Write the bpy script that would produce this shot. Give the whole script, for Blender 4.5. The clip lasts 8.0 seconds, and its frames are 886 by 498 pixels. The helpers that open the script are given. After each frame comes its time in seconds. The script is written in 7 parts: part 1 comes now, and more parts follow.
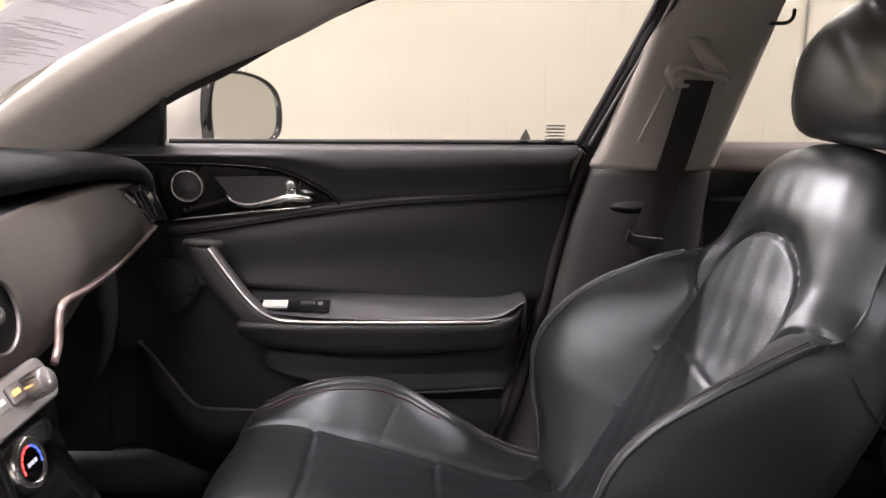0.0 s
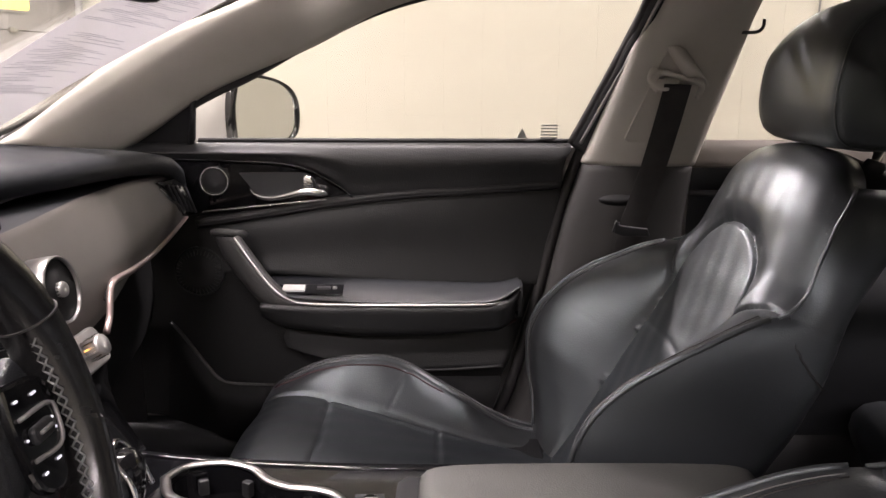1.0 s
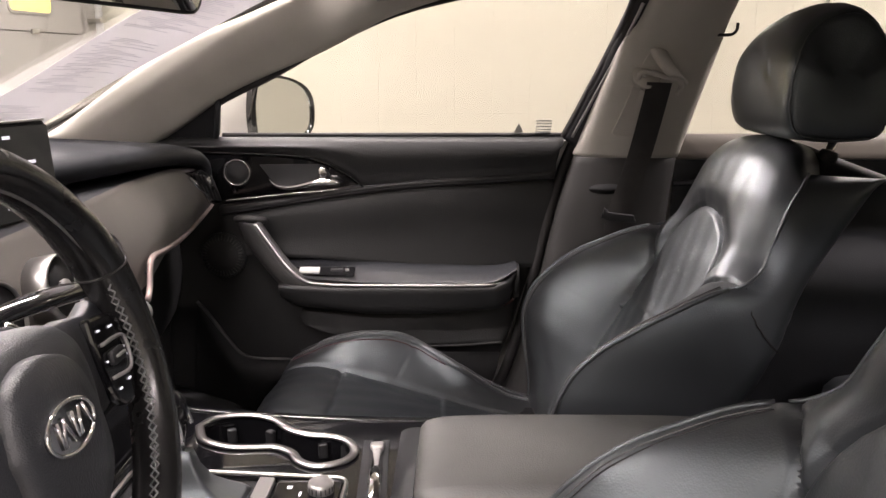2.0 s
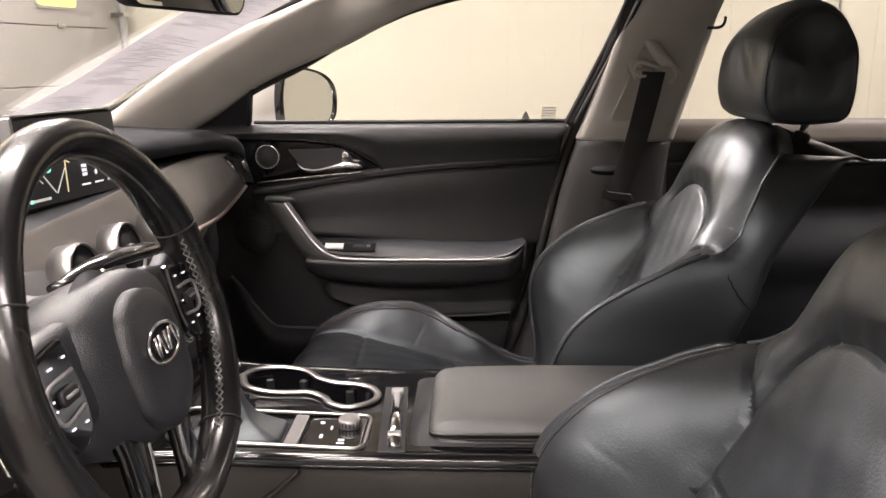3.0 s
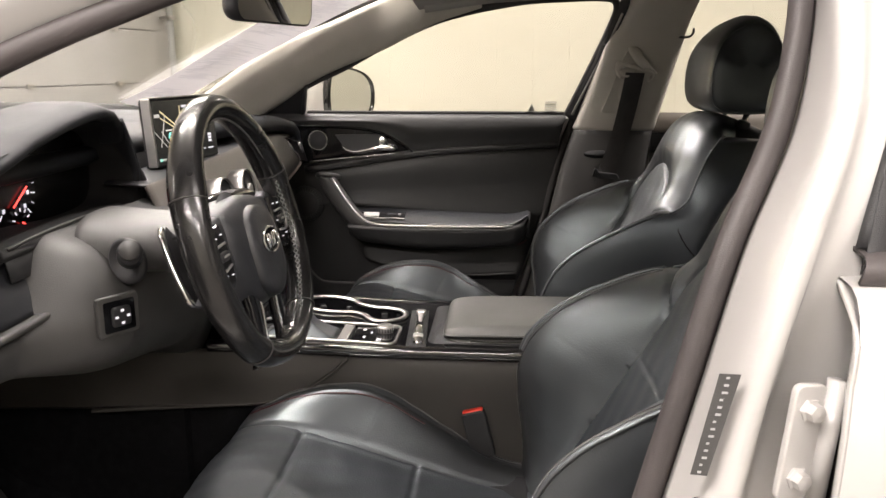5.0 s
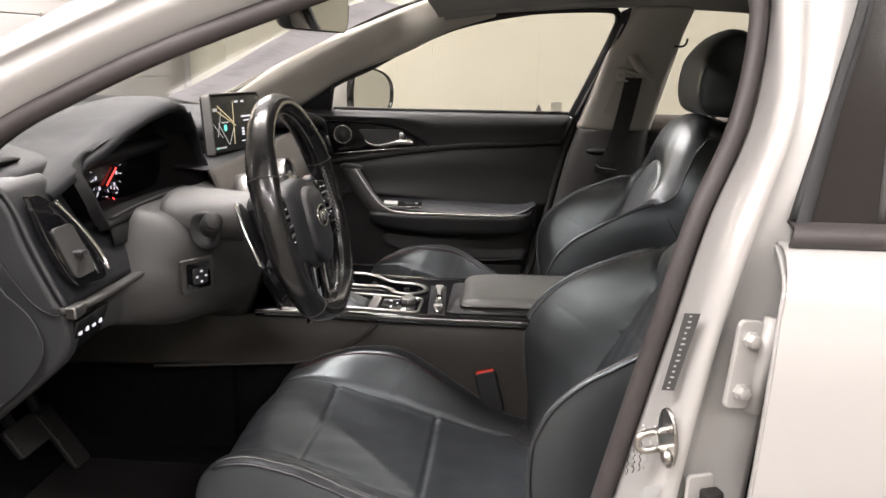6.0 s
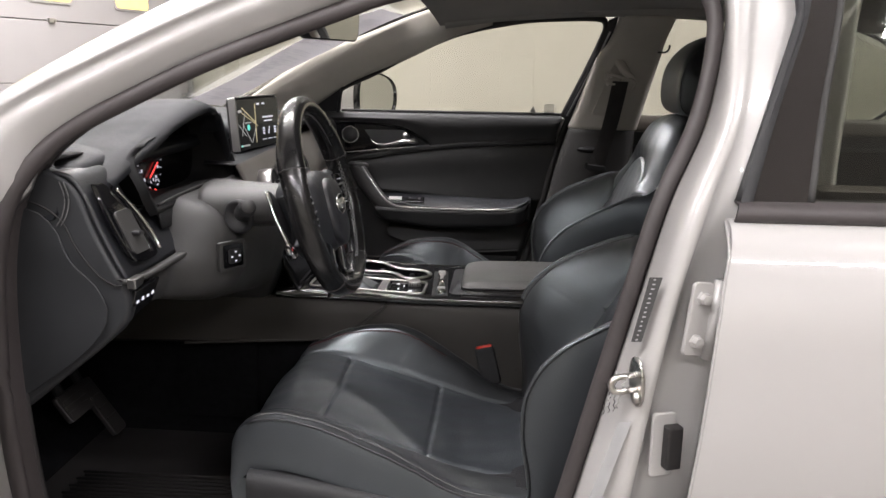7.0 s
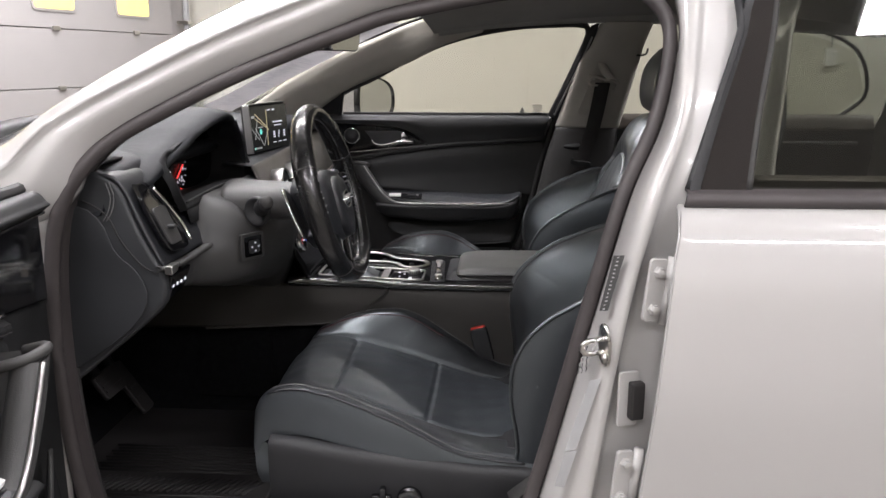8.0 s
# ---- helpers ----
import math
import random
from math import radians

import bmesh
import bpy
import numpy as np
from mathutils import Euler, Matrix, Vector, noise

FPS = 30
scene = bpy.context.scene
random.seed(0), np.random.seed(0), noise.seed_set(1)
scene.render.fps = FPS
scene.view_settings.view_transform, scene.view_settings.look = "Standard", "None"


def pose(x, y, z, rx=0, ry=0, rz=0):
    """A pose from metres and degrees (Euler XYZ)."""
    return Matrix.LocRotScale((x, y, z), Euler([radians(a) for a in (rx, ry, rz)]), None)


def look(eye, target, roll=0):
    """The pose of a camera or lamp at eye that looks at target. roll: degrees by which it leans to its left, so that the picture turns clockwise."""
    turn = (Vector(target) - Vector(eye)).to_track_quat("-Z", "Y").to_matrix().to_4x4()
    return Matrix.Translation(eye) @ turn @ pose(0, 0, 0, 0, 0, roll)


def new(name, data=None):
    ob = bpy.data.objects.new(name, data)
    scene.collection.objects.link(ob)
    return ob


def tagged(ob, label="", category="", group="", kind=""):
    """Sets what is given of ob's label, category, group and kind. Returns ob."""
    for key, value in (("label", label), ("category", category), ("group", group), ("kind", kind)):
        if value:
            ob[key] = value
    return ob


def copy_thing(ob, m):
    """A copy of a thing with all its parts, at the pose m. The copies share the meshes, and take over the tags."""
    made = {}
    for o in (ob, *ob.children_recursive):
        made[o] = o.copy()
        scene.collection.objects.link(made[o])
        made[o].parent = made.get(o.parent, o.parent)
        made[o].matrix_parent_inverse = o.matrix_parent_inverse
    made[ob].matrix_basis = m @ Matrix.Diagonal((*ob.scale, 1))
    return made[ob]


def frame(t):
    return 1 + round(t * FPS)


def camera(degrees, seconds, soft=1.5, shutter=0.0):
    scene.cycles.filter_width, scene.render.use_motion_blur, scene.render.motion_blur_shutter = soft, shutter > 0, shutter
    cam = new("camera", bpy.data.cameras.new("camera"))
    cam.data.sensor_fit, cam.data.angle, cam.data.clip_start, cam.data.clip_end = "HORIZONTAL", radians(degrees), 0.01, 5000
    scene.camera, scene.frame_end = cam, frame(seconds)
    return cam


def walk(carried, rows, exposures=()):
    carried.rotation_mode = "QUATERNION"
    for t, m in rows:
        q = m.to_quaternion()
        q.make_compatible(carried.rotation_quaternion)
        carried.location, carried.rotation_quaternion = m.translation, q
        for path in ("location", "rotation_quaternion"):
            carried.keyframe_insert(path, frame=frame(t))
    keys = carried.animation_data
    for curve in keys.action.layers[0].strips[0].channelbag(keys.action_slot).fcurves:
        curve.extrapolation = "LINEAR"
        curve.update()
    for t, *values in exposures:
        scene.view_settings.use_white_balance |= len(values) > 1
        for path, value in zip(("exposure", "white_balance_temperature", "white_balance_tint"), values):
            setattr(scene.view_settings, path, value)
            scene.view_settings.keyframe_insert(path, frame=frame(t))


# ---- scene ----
cam = camera(58.1, 8.0)
PATH = [
    (0, (-0.008, -0.636, 1.07), (0.022, 1.318, 0.645), 0.3),
    (0.5, (-0.003, -0.695, 1.074), (0.009, 1.259, 0.649), 0.2),
    (1, (0.013, -0.768, 1.085), (0.004, 1.185, 0.651), 0.1),
    (1.5, (0.03, -0.839, 1.085), (0.005, 1.113, 0.649), -0.1),
    (2.8, (0.038, -1.023, 1.092), (-0.035, 0.924, 0.64), -0.3),
    (3, (0.044, -1.057, 1.09), (-0.038, 0.888, 0.631), -0.5),
    (3.5, (0.057, -1.156, 1.084), (-0.046, 0.788, 0.624), -0.6),
    (4, (0.07, -1.253, 1.089), (-0.052, 0.689, 0.626), -0.5),
    (4.5, (0.088, -1.343, 1.092), (-0.052, 0.597, 0.626), -0.2),
    (4.7, (0.09, -1.379, 1.085), (-0.059, 0.563, 0.631), -0.3),
    (5.8, (0.07, -1.611, 1.093), (-0.083, 0.331, 0.643), 1.0),
    (6, (0.068, -1.649, 1.1), (-0.085, 0.292, 0.642), 1.0),
    (6.5, (0.067, -1.735, 1.103), (-0.081, 0.207, 0.649), 1.0),
    (7, (0.071, -1.825, 1.106), (-0.076, 0.118, 0.655), 0.9),
    (7.5, (0.078, -1.909, 1.113), (-0.067, 0.034, 0.661), 0.6),
    (8, (0.091, -2.001, 1.127), (-0.054, -0.059, 0.672), 0.0),
]
walk(cam, [(t, look(eye, target, roll)) for t, eye, target, roll in PATH],
     exposures=[(0.0, 1.77, 6600, 22), (1.5, 1.77, 6700, 20), (3.0, 1.85, 6800, 19), (4.5, 1.85, 6900, 14), (6.0, 1.50, 6600, 14), (8.0, 1.03, 6200, 14)])

# ---- world and large lights ----
world = bpy.data.worlds.new("world")
world.use_nodes = True
world.node_tree.nodes["Background"].inputs[0].default_value = (0.55, 0.58, 0.62, 1)
world.node_tree.nodes["Background"].inputs[1].default_value = 0.05
scene.world = world


# ---- materials ----
def mat(name, color, rough=0.5, metal=0.0, coat=0.0, vary=0.12, scale=9.0, grain=0.0, grain_scale=600.0, spec=0.5,
        emit=None, strength=0.0, rvary=0.06, coat_rough=0.05, sheen_tint=None):
    """A surface with a slow colour and gloss variation and a fine grain in relief."""
    m = bpy.data.materials.new(name)
    m.use_nodes = True
    t = m.node_tree
    b = t.nodes["Principled BSDF"]
    b.inputs["Roughness"].default_value, b.inputs["Metallic"].default_value = rough, metal
    b.inputs["Coat Weight"].default_value, b.inputs["Coat Roughness"].default_value = coat, coat_rough
    b.inputs["Specular IOR Level"].default_value = spec
    co = t.nodes.new("ShaderNodeTexCoord")
    n = t.nodes.new("ShaderNodeTexNoise")
    n.inputs["Scale"].default_value, n.inputs["Detail"].default_value = scale, 6
    t.links.new(co.outputs["Object"], n.inputs["Vector"])
    r = t.nodes.new("ShaderNodeValToRGB")
    lo = [max(0.0, c * (1 - vary)) for c in color]
    hi = [min(1.0, c * (1 + vary)) for c in color]
    r.color_ramp.elements[0].color, r.color_ramp.elements[1].color = (*lo, 1), (*hi, 1)
    r.color_ramp.elements[0].position, r.color_ramp.elements[1].position = 0.3, 0.7
    t.links.new(n.outputs["Fac"], r.inputs["Fac"])
    t.links.new(r.outputs["Color"], b.inputs["Base Color"])
    if rvary:
        q = t.nodes.new("ShaderNodeMapRange")
        q.inputs["To Min"].default_value, q.inputs["To Max"].default_value = max(0.02, rough - rvary), min(1, rough + rvary)
        n2 = t.nodes.new("ShaderNodeTexNoise")
        n2.inputs["Scale"].default_value, n2.inputs["Detail"].default_value = scale * 2.5, 3
        t.links.new(co.outputs["Object"], n2.inputs["Vector"])
        t.links.new(n2.outputs["Fac"], q.inputs["Value"])
        t.links.new(q.outputs["Result"], b.inputs["Roughness"])
    if grain:
        v = t.nodes.new("ShaderNodeTexVoronoi")
        v.inputs["Scale"].default_value = grain_scale
        t.links.new(co.outputs["Object"], v.inputs["Vector"])
        u = t.nodes.new("ShaderNodeBump")
        u.inputs["Strength"].default_value, u.inputs["Distance"].default_value = grain, 0.0006
        t.links.new(v.outputs["Distance"], u.inputs["Height"])
        t.links.new(u.outputs["Normal"], b.inputs["Normal"])
    if sheen_tint:
        b.inputs["Specular Tint"].default_value = (*sheen_tint, 1)
    if emit:
        b.inputs["Emission Color"].default_value, b.inputs["Emission Strength"].default_value = (*emit, 1), strength
    return m


def glass(name, tint, gloss=0.035):
    """A clear pane: what lies behind shows through its tint, and its face mirrors what lies before it."""
    m = bpy.data.materials.new(name)
    m.use_nodes = True
    t = m.node_tree
    t.nodes.remove(t.nodes["Principled BSDF"])
    f = t.nodes.new("ShaderNodeLayerWeight")
    f.inputs["Blend"].default_value = 0.5
    p, q = t.nodes.new("ShaderNodeMath"), t.nodes.new("ShaderNodeMath")
    p.operation, q.operation = "POWER", "MULTIPLY_ADD"
    p.inputs[1].default_value, q.inputs[1].default_value, q.inputs[2].default_value = 5.0, 0.9, gloss
    t.links.new(f.outputs["Facing"], p.inputs[0])
    t.links.new(p.outputs[0], q.inputs[0])
    a, g, x = t.nodes.new("ShaderNodeBsdfTransparent"), t.nodes.new("ShaderNodeBsdfGlossy"), t.nodes.new("ShaderNodeMixShader")
    a.inputs["Color"].default_value = (*tint, 1)
    g.inputs["Roughness"].default_value = 0.02
    t.links.new(q.outputs[0], x.inputs[0])
    t.links.new(a.outputs[0], x.inputs[1])
    t.links.new(g.outputs[0], x.inputs[2])
    t.links.new(x.outputs[0], t.nodes["Material Output"].inputs[0])
    return m


COOL_SHEEN = (0.77, 0.915, 1.0)    # bluish reflection put into the gloss tint of the black hides
LEATHER = mat("black_leather", (0.0200, 0.0215, 0.0245), 0.40, coat=1.0, coat_rough=0.44, spec=1.0, grain=0.30, grain_scale=430, scale=7, rvary=0.05, vary=0.25, sheen_tint=COOL_SHEEN)
LEATHER_WORN = mat("worn_black_leather", (0.0225, 0.0225, 0.0240), 0.41, spec=1.0, coat=0.8, coat_rough=0.42, grain=0.34, grain_scale=400, scale=11, rvary=0.05, vary=0.25, sheen_tint=COOL_SHEEN)
# lid base lightened for the light that falls in by the open doorway
LIDHIDE = mat("lightened_armrest_leather", (0.088, 0.087, 0.082), 0.46, spec=0.8, grain=0.35, grain_scale=430, scale=9, rvary=0.04, vary=0.12)
TRIMHIDE = mat("matt_grained_door_trim", (0.0165, 0.0165, 0.0170), 0.50, spec=0.55, grain=0.4, grain_scale=420, vary=0.18)
DASHSKIN = mat("dark_slate_dash_skin", (0.0105, 0.0120, 0.0150), 0.60, spec=0.35, grain=0.5, grain_scale=700, vary=0.15)
SATIN = mat("satin_metal_strip", (0.46, 0.45, 0.44), 0.33, metal=1.0, vary=0.05, rvary=0.06)
RIMHIDE = mat("polished_wheel_leather", (0.010, 0.0097, 0.010), 0.25, spec=0.6, grain=0.12, grain_scale=420, scale=16, rvary=0.07, vary=0.3, coat=0.2, coat_rough=0.12)
DOORHIDE = mat("matt_black_door_leather", (0.012, 0.012, 0.0125), 0.55, spec=0.45, grain=0.4, grain_scale=420, vary=0.2)
CONSOLE = mat("brown_grey_console_plastic", (0.031, 0.028, 0.025), 0.55, spec=0.4, grain=0.45, grain_scale=800, vary=0.12)
# black plastic darkened further: deep shade of footwell and recesses in its colour
SHADEBLACK = mat("shade_darkened_black_plastic", (0.009, 0.009, 0.0095), 0.7, spec=0.25, grain=0.5, grain_scale=800, vary=0.2)
PERF = mat("perforated_leather", (0.0210, 0.0235, 0.0280), 0.42, coat=1.0, coat_rough=0.42, spec=1.0, grain=0.6, grain_scale=330, scale=6, rvary=0.06, sheen_tint=COOL_SHEEN)
SOFT = mat("soft_black_trim", (0.0165, 0.0175, 0.0205), 0.43, spec=0.7, grain=0.5, grain_scale=700, vary=0.15)
HARD = mat("hard_black_plastic", (0.014, 0.014, 0.0155), 0.52, grain=0.5, grain_scale=900, vary=0.15)
FASCIA = mat("satin_fascia", (0.135, 0.124, 0.113), 0.42, metal=0.2, vary=0.1, grain=0.15, grain_scale=1200)
GREYTRIM = mat("grey_knee_trim", (0.046, 0.045, 0.044), 0.50, grain=0.45, grain_scale=800, vary=0.1)
# gloss black, its base lifted to brown for the reflections on it
PILLARGLOSS = mat("gloss_pillar_panel", (0.020, 0.0175, 0.017), 0.10, coat=1.0, vary=0.05, rvary=0.02)
PILLARGREY = mat("dark_grey_pillar_plastic", (0.030, 0.0285, 0.0275), 0.55, spec=0.4, grain=0.45, grain_scale=800, vary=0.12)
# black trim lifted to slate: the bluish sheen on the dash end is in its base
ENDTRIM = mat("sheen_lifted_black_end_trim", (0.028, 0.0295, 0.032), 0.48, spec=0.5, grain=0.45, grain_scale=800, vary=0.12)
GLOSS = mat("gloss_black", (0.006, 0.006, 0.007), 0.07, coat=0.6, vary=0.05, rvary=0.03)
RUBBER = mat("black_rubber", (0.022, 0.020, 0.020), 0.62, vary=0.2, grain=0.2, grain_scale=500)
SEAL = mat("door_seal_rubber", (0.055, 0.047, 0.047), 0.55, vary=0.15, grain=0.2, grain_scale=700)
CARPET = mat("black_carpet", (0.006, 0.006, 0.0068), 0.95, vary=0.4, scale=60, grain=1.0, grain_scale=1500, spec=0.1)
CHROME = mat("satin_chrome", (0.78, 0.77, 0.75), 0.20, metal=1.0, vary=0.04, rvary=0.06)
BRIGHT = mat("bright_chrome", (0.85, 0.85, 0.84), 0.08, metal=1.0, vary=0.03, rvary=0.03)
STEEL = mat("zinc_steel", (0.62, 0.60, 0.57), 0.30, metal=1.0, vary=0.1, rvary=0.1)
SILVER = mat("silver_plastic", (0.42, 0.41, 0.40), 0.32, metal=0.7, vary=0.05)
TRIMLINE = mat("rose_silver_trim", (0.42, 0.33, 0.31), 0.32, metal=0.6, vary=0.05)
BEIGE = mat("grey_beige_pillar_cloth", (0.56, 0.53, 0.47), 0.85, vary=0.05, grain=0.5, grain_scale=900, spec=0.2)
BEIGE_PLASTIC = mat("grey_beige_plastic", (0.52, 0.49, 0.44), 0.55, vary=0.05, grain=0.3, grain_scale=900)
# dark sill trim with grazing daylight painted in as a brown base
LITSILL = mat("lit_dark_sill_trim", (0.105, 0.090, 0.075), 0.5, vary=0.08, grain=0.4, grain_scale=600)
HEADLINER = mat("grey_headliner_cloth", (0.40, 0.385, 0.36), 0.9, vary=0.06, grain=0.5, grain_scale=900, spec=0.2)
PAINT = mat("pearl_white_paint", (0.455, 0.443, 0.430), 0.30, coat=1.0, vary=0.015, scale=3, rvary=0.03, coat_rough=0.03)
WEBBING = mat("belt_webbing", (0.030, 0.027, 0.026), 0.7, vary=0.2, scale=40, grain=0.8, grain_scale=900)
RED = mat("red_plastic", (0.75, 0.05, 0.03), 0.4, vary=0.08)
REDPIPE = mat("dark_red_piping", (0.055, 0.012, 0.014), 0.5, vary=0.2)
STITCH = mat("grey_stitching", (0.13, 0.13, 0.13), 0.7, vary=0.2, scale=300)
PAPER = mat("printed_paper", (0.62, 0.61, 0.62), 0.8, vary=0.03)
pb = PAPER.node_tree
tl, mx = pb.nodes.new("ShaderNodeBsdfTranslucent"), pb.nodes.new("ShaderNodeMixShader")
tl.inputs["Color"].default_value, mx.inputs[0].default_value = (0.60, 0.59, 0.60, 1), 0.55
pb.links.new(pb.nodes["Principled BSDF"].outputs[0], mx.inputs[1])
pb.links.new(tl.outputs[0], mx.inputs[2])
pb.links.new(mx.outputs[0], pb.nodes["Material Output"].inputs[0])
INK = mat("faded_ink", (0.42, 0.42, 0.46), 0.8, vary=0.1)
MIRROR = mat("mirror_silver", (0.86, 0.87, 0.86), 0.02, metal=1.0, vary=0.01, rvary=0)
WINDOW = glass("side_window_glass", (0.970, 0.968, 0.930))
SHIELD = glass("windscreen_glass", (0.975, 0.978, 0.94))
PRIVACY = glass("dark_rear_glass", (0.60, 0.62, 0.585), 0.11)
WHITEMARK = mat("white_marking", (0.75, 0.75, 0.75), 0.6, emit=(0.85, 0.85, 1.0), strength=0.22)
PALEMARK = mat("pale_print", (0.55, 0.55, 0.53), 0.6)
SCREEN = mat("dark_display", (0.010, 0.010, 0.011), 0.12, vary=0.02, rvary=0.02, emit=(0.5, 0.5, 0.45), strength=0.012)
DARKGLASS = mat("unlit_instrument_glass", (0.004, 0.004, 0.0045), 0.22, spec=0.3, vary=0.05, rvary=0.04)
MAPLINE = mat("map_line", (0.5, 0.45, 0.3), 0.5, emit=(0.85, 0.72, 0.4), strength=0.22)
MAPGREY = mat("map_road", (0.4, 0.4, 0.4), 0.5, emit=(0.6, 0.6, 0.55), strength=0.2)
TEAL = mat("map_marker", (0.1, 0.4, 0.35), 0.5, emit=(0.15, 0.6, 0.5), strength=0.5)
REDLIGHT = mat("red_needle", (0.7, 0.05, 0.05), 0.5, emit=(1.0, 0.06, 0.05), strength=1.0)
AMBER = mat("amber_light", (0.7, 0.3, 0.05), 0.5, emit=(1.0, 0.45, 0.1), strength=0.9)
BLUE = mat("blue_mark", (0.05, 0.12, 0.6), 0.5, emit=(0.1, 0.2, 1.0), strength=0.4)
WALL = mat("painted_block", (0.500, 0.484, 0.418), 0.6, vary=0.035, scale=1.6, grain=0.12, grain_scale=160)
JOINT = mat("block_joint", (0.580, 0.560, 0.481), 0.8, vary=0.06, scale=3)
DOORPAINT = mat("sectional_door_paint", (0.39, 0.372, 0.363), 0.5, vary=0.03, scale=2)
CONCRETE = mat("sealed_concrete", (0.13, 0.117, 0.103), 0.40, vary=0.2, scale=2.2, grain=0.4, grain_scale=90, rvary=0.12)
# unseen ceiling, made pale so that it throws soft fill into the cabin
CEILING = mat("fill_light_ceiling", (0.46, 0.45, 0.43), 0.8, vary=0.04, scale=2)
YELLOW = mat("yellow_daylit_pane", (0.8, 0.62, 0.12), 0.4, emit=(1.0, 0.80, 0.22), strength=0.75)
GREYSTEEL = mat("grey_painted_steel", (0.36, 0.36, 0.36), 0.45, vary=0.08)
WHITESTEEL = mat("white_enamel", (0.72, 0.72, 0.70), 0.4, vary=0.04)
TUBEGLOW = mat("lit_tube", (0.9, 0.9, 0.9), 0.4, emit=(1.0, 0.97, 0.92), strength=12.0)


# ---- building helpers ----
def cr(pts, n):
    """n points on a smooth curve through pts, at even steps."""
    p = np.array(pts, float)
    if len(p) == 2:
        return p[0] + np.linspace(0, 1, n)[:, None] * (p[1] - p[0])
    q = np.vstack([2 * p[0] - p[1], p, 2 * p[-1] - p[-2]])
    out = []
    for i in range(len(p) - 1):
        a, b, c, d = q[i:i + 4]
        for t in np.linspace(0, 1, 24, endpoint=False):
            out.append(0.5 * (2 * b + (c - a) * t + (2 * a - 5 * b + 4 * c - d) * t * t + (3 * b - a - 3 * c + d) * t ** 3))
    out = np.array(out + [p[-1]])
    s = np.concatenate([[0], np.cumsum(np.linalg.norm(np.diff(out, axis=0), axis=1))])
    return np.stack([np.interp(np.linspace(0, s[-1], n), s, out[:, k]) for k in range(out.shape[1])], 1)


def part(name, bm, material, parent=None, label="", smooth=True, thick=0.0, bevel=0.0, seg=2, offset=-1):
    """Links a bmesh as one mesh object under a thing or a part."""
    bmesh.ops.recalc_face_normals(bm, faces=bm.faces)
    me = bpy.data.meshes.new(name)
    bm.to_mesh(me)
    bm.free()
    for p in me.polygons:
        p.use_smooth = smooth
    me.materials.append(material)
    ob = new(name, me)
    if thick:
        m = ob.modifiers.new("solid", "SOLIDIFY")
        m.thickness, m.offset = thick, offset
    if bevel:
        m = ob.modifiers.new("bevel", "BEVEL")
        m.width, m.segments, m.limit_method, m.angle_limit = bevel, seg, "ANGLE", radians(35)
        m.harden_normals = False
    if smooth and (bevel or thick):
        m = ob.modifiers.new("normals", "WEIGHTED_NORMAL")
        m.keep_sharp = True
    if parent is not None:
        ob.parent = parent
        if parent.type == "EMPTY":
            ob.matrix_parent_inverse = parent.matrix_basis.inverted()
    if label:
        tagged(ob, label)
    return ob


def thing(name, label, category, at=(0, 0, 0), group="", kind=""):
    ob = new(name)
    ob.empty_display_size = 0.05
    ob.matrix_basis = Matrix.Translation(at)
    return tagged(ob, label, category, group, kind)


def grid(P, closed=False, caps=False, bm=None):
    """A sheet or a loft from rows of points."""
    bm = bm or bmesh.new()
    rows = [[bm.verts.new(tuple(map(float, p))) for p in r] for r in P]
    n = len(rows[0])
    for a, b in zip(rows, rows[1:]):
        for j in range(n if closed else n - 1):
            k = (j + 1) % n
            bm.faces.new((a[j], a[k], b[k], b[j]))
    if caps:
        bm.faces.new(rows[0][::-1])
        bm.faces.new(rows[-1])
    return bm


def band(curves, n=48, rows=0):
    """A sheet between 3D curves; rows > 0 smooths across them too."""
    g = np.array([cr(c, n) for c in curves])
    if rows:
        g = np.array([cr(g[:, j], rows) for j in range(n)]).transpose(1, 0, 2)
    return grid(g)


def tube(pts, r, n=10, closed=False, flat=1.0, bm=None, up=(0, 0, 1)):
    """A rod of radius r (a number, or one a point) along points; flat squeezes it along its second axis."""
    p = np.array(pts, float)
    m = len(p)
    rr = np.full(m, r) if np.isscalar(r) else np.array(r)
    rings = []
    u = Vector(up)
    for i in range(m):
        t = Vector(p[(i + 1) % m] - p[i - 1]) if closed else Vector(p[min(i + 1, m - 1)] - p[max(i - 1, 0)])
        t.normalize()
        a = t.cross(u)
        if a.length < 1e-4:
            a = t.cross(Vector((1, 0.2, 0)))
        a.normalize()
        b = a.cross(t).normalized()
        rings.append([Vector(p[i]) + (a * math.cos(w) + b * math.sin(w) * flat) * rr[i] for w in np.linspace(0, 2 * math.pi, n, endpoint=False)])
    if closed:
        rings.append(rings[0])
        out = grid(rings, True, False, bm)
        bmesh.ops.remove_doubles(out, verts=out.verts, dist=1e-6)
        return out
    return grid(rings, True, True, bm)


def box(lo, hi, bm=None):
    bm = bm or bmesh.new()
    r = bmesh.ops.create_cube(bm, size=1)["verts"]
    lo, hi = Vector(lo), Vector(hi)
    for v in r:
        v.co = Vector([(lo[k] + hi[k]) / 2 + v.co[k] * (hi[k] - lo[k]) for k in range(3)])
    return bm


def moved(bm, m):
    bmesh.ops.transform(bm, matrix=m, verts=bm.verts)
    return bm


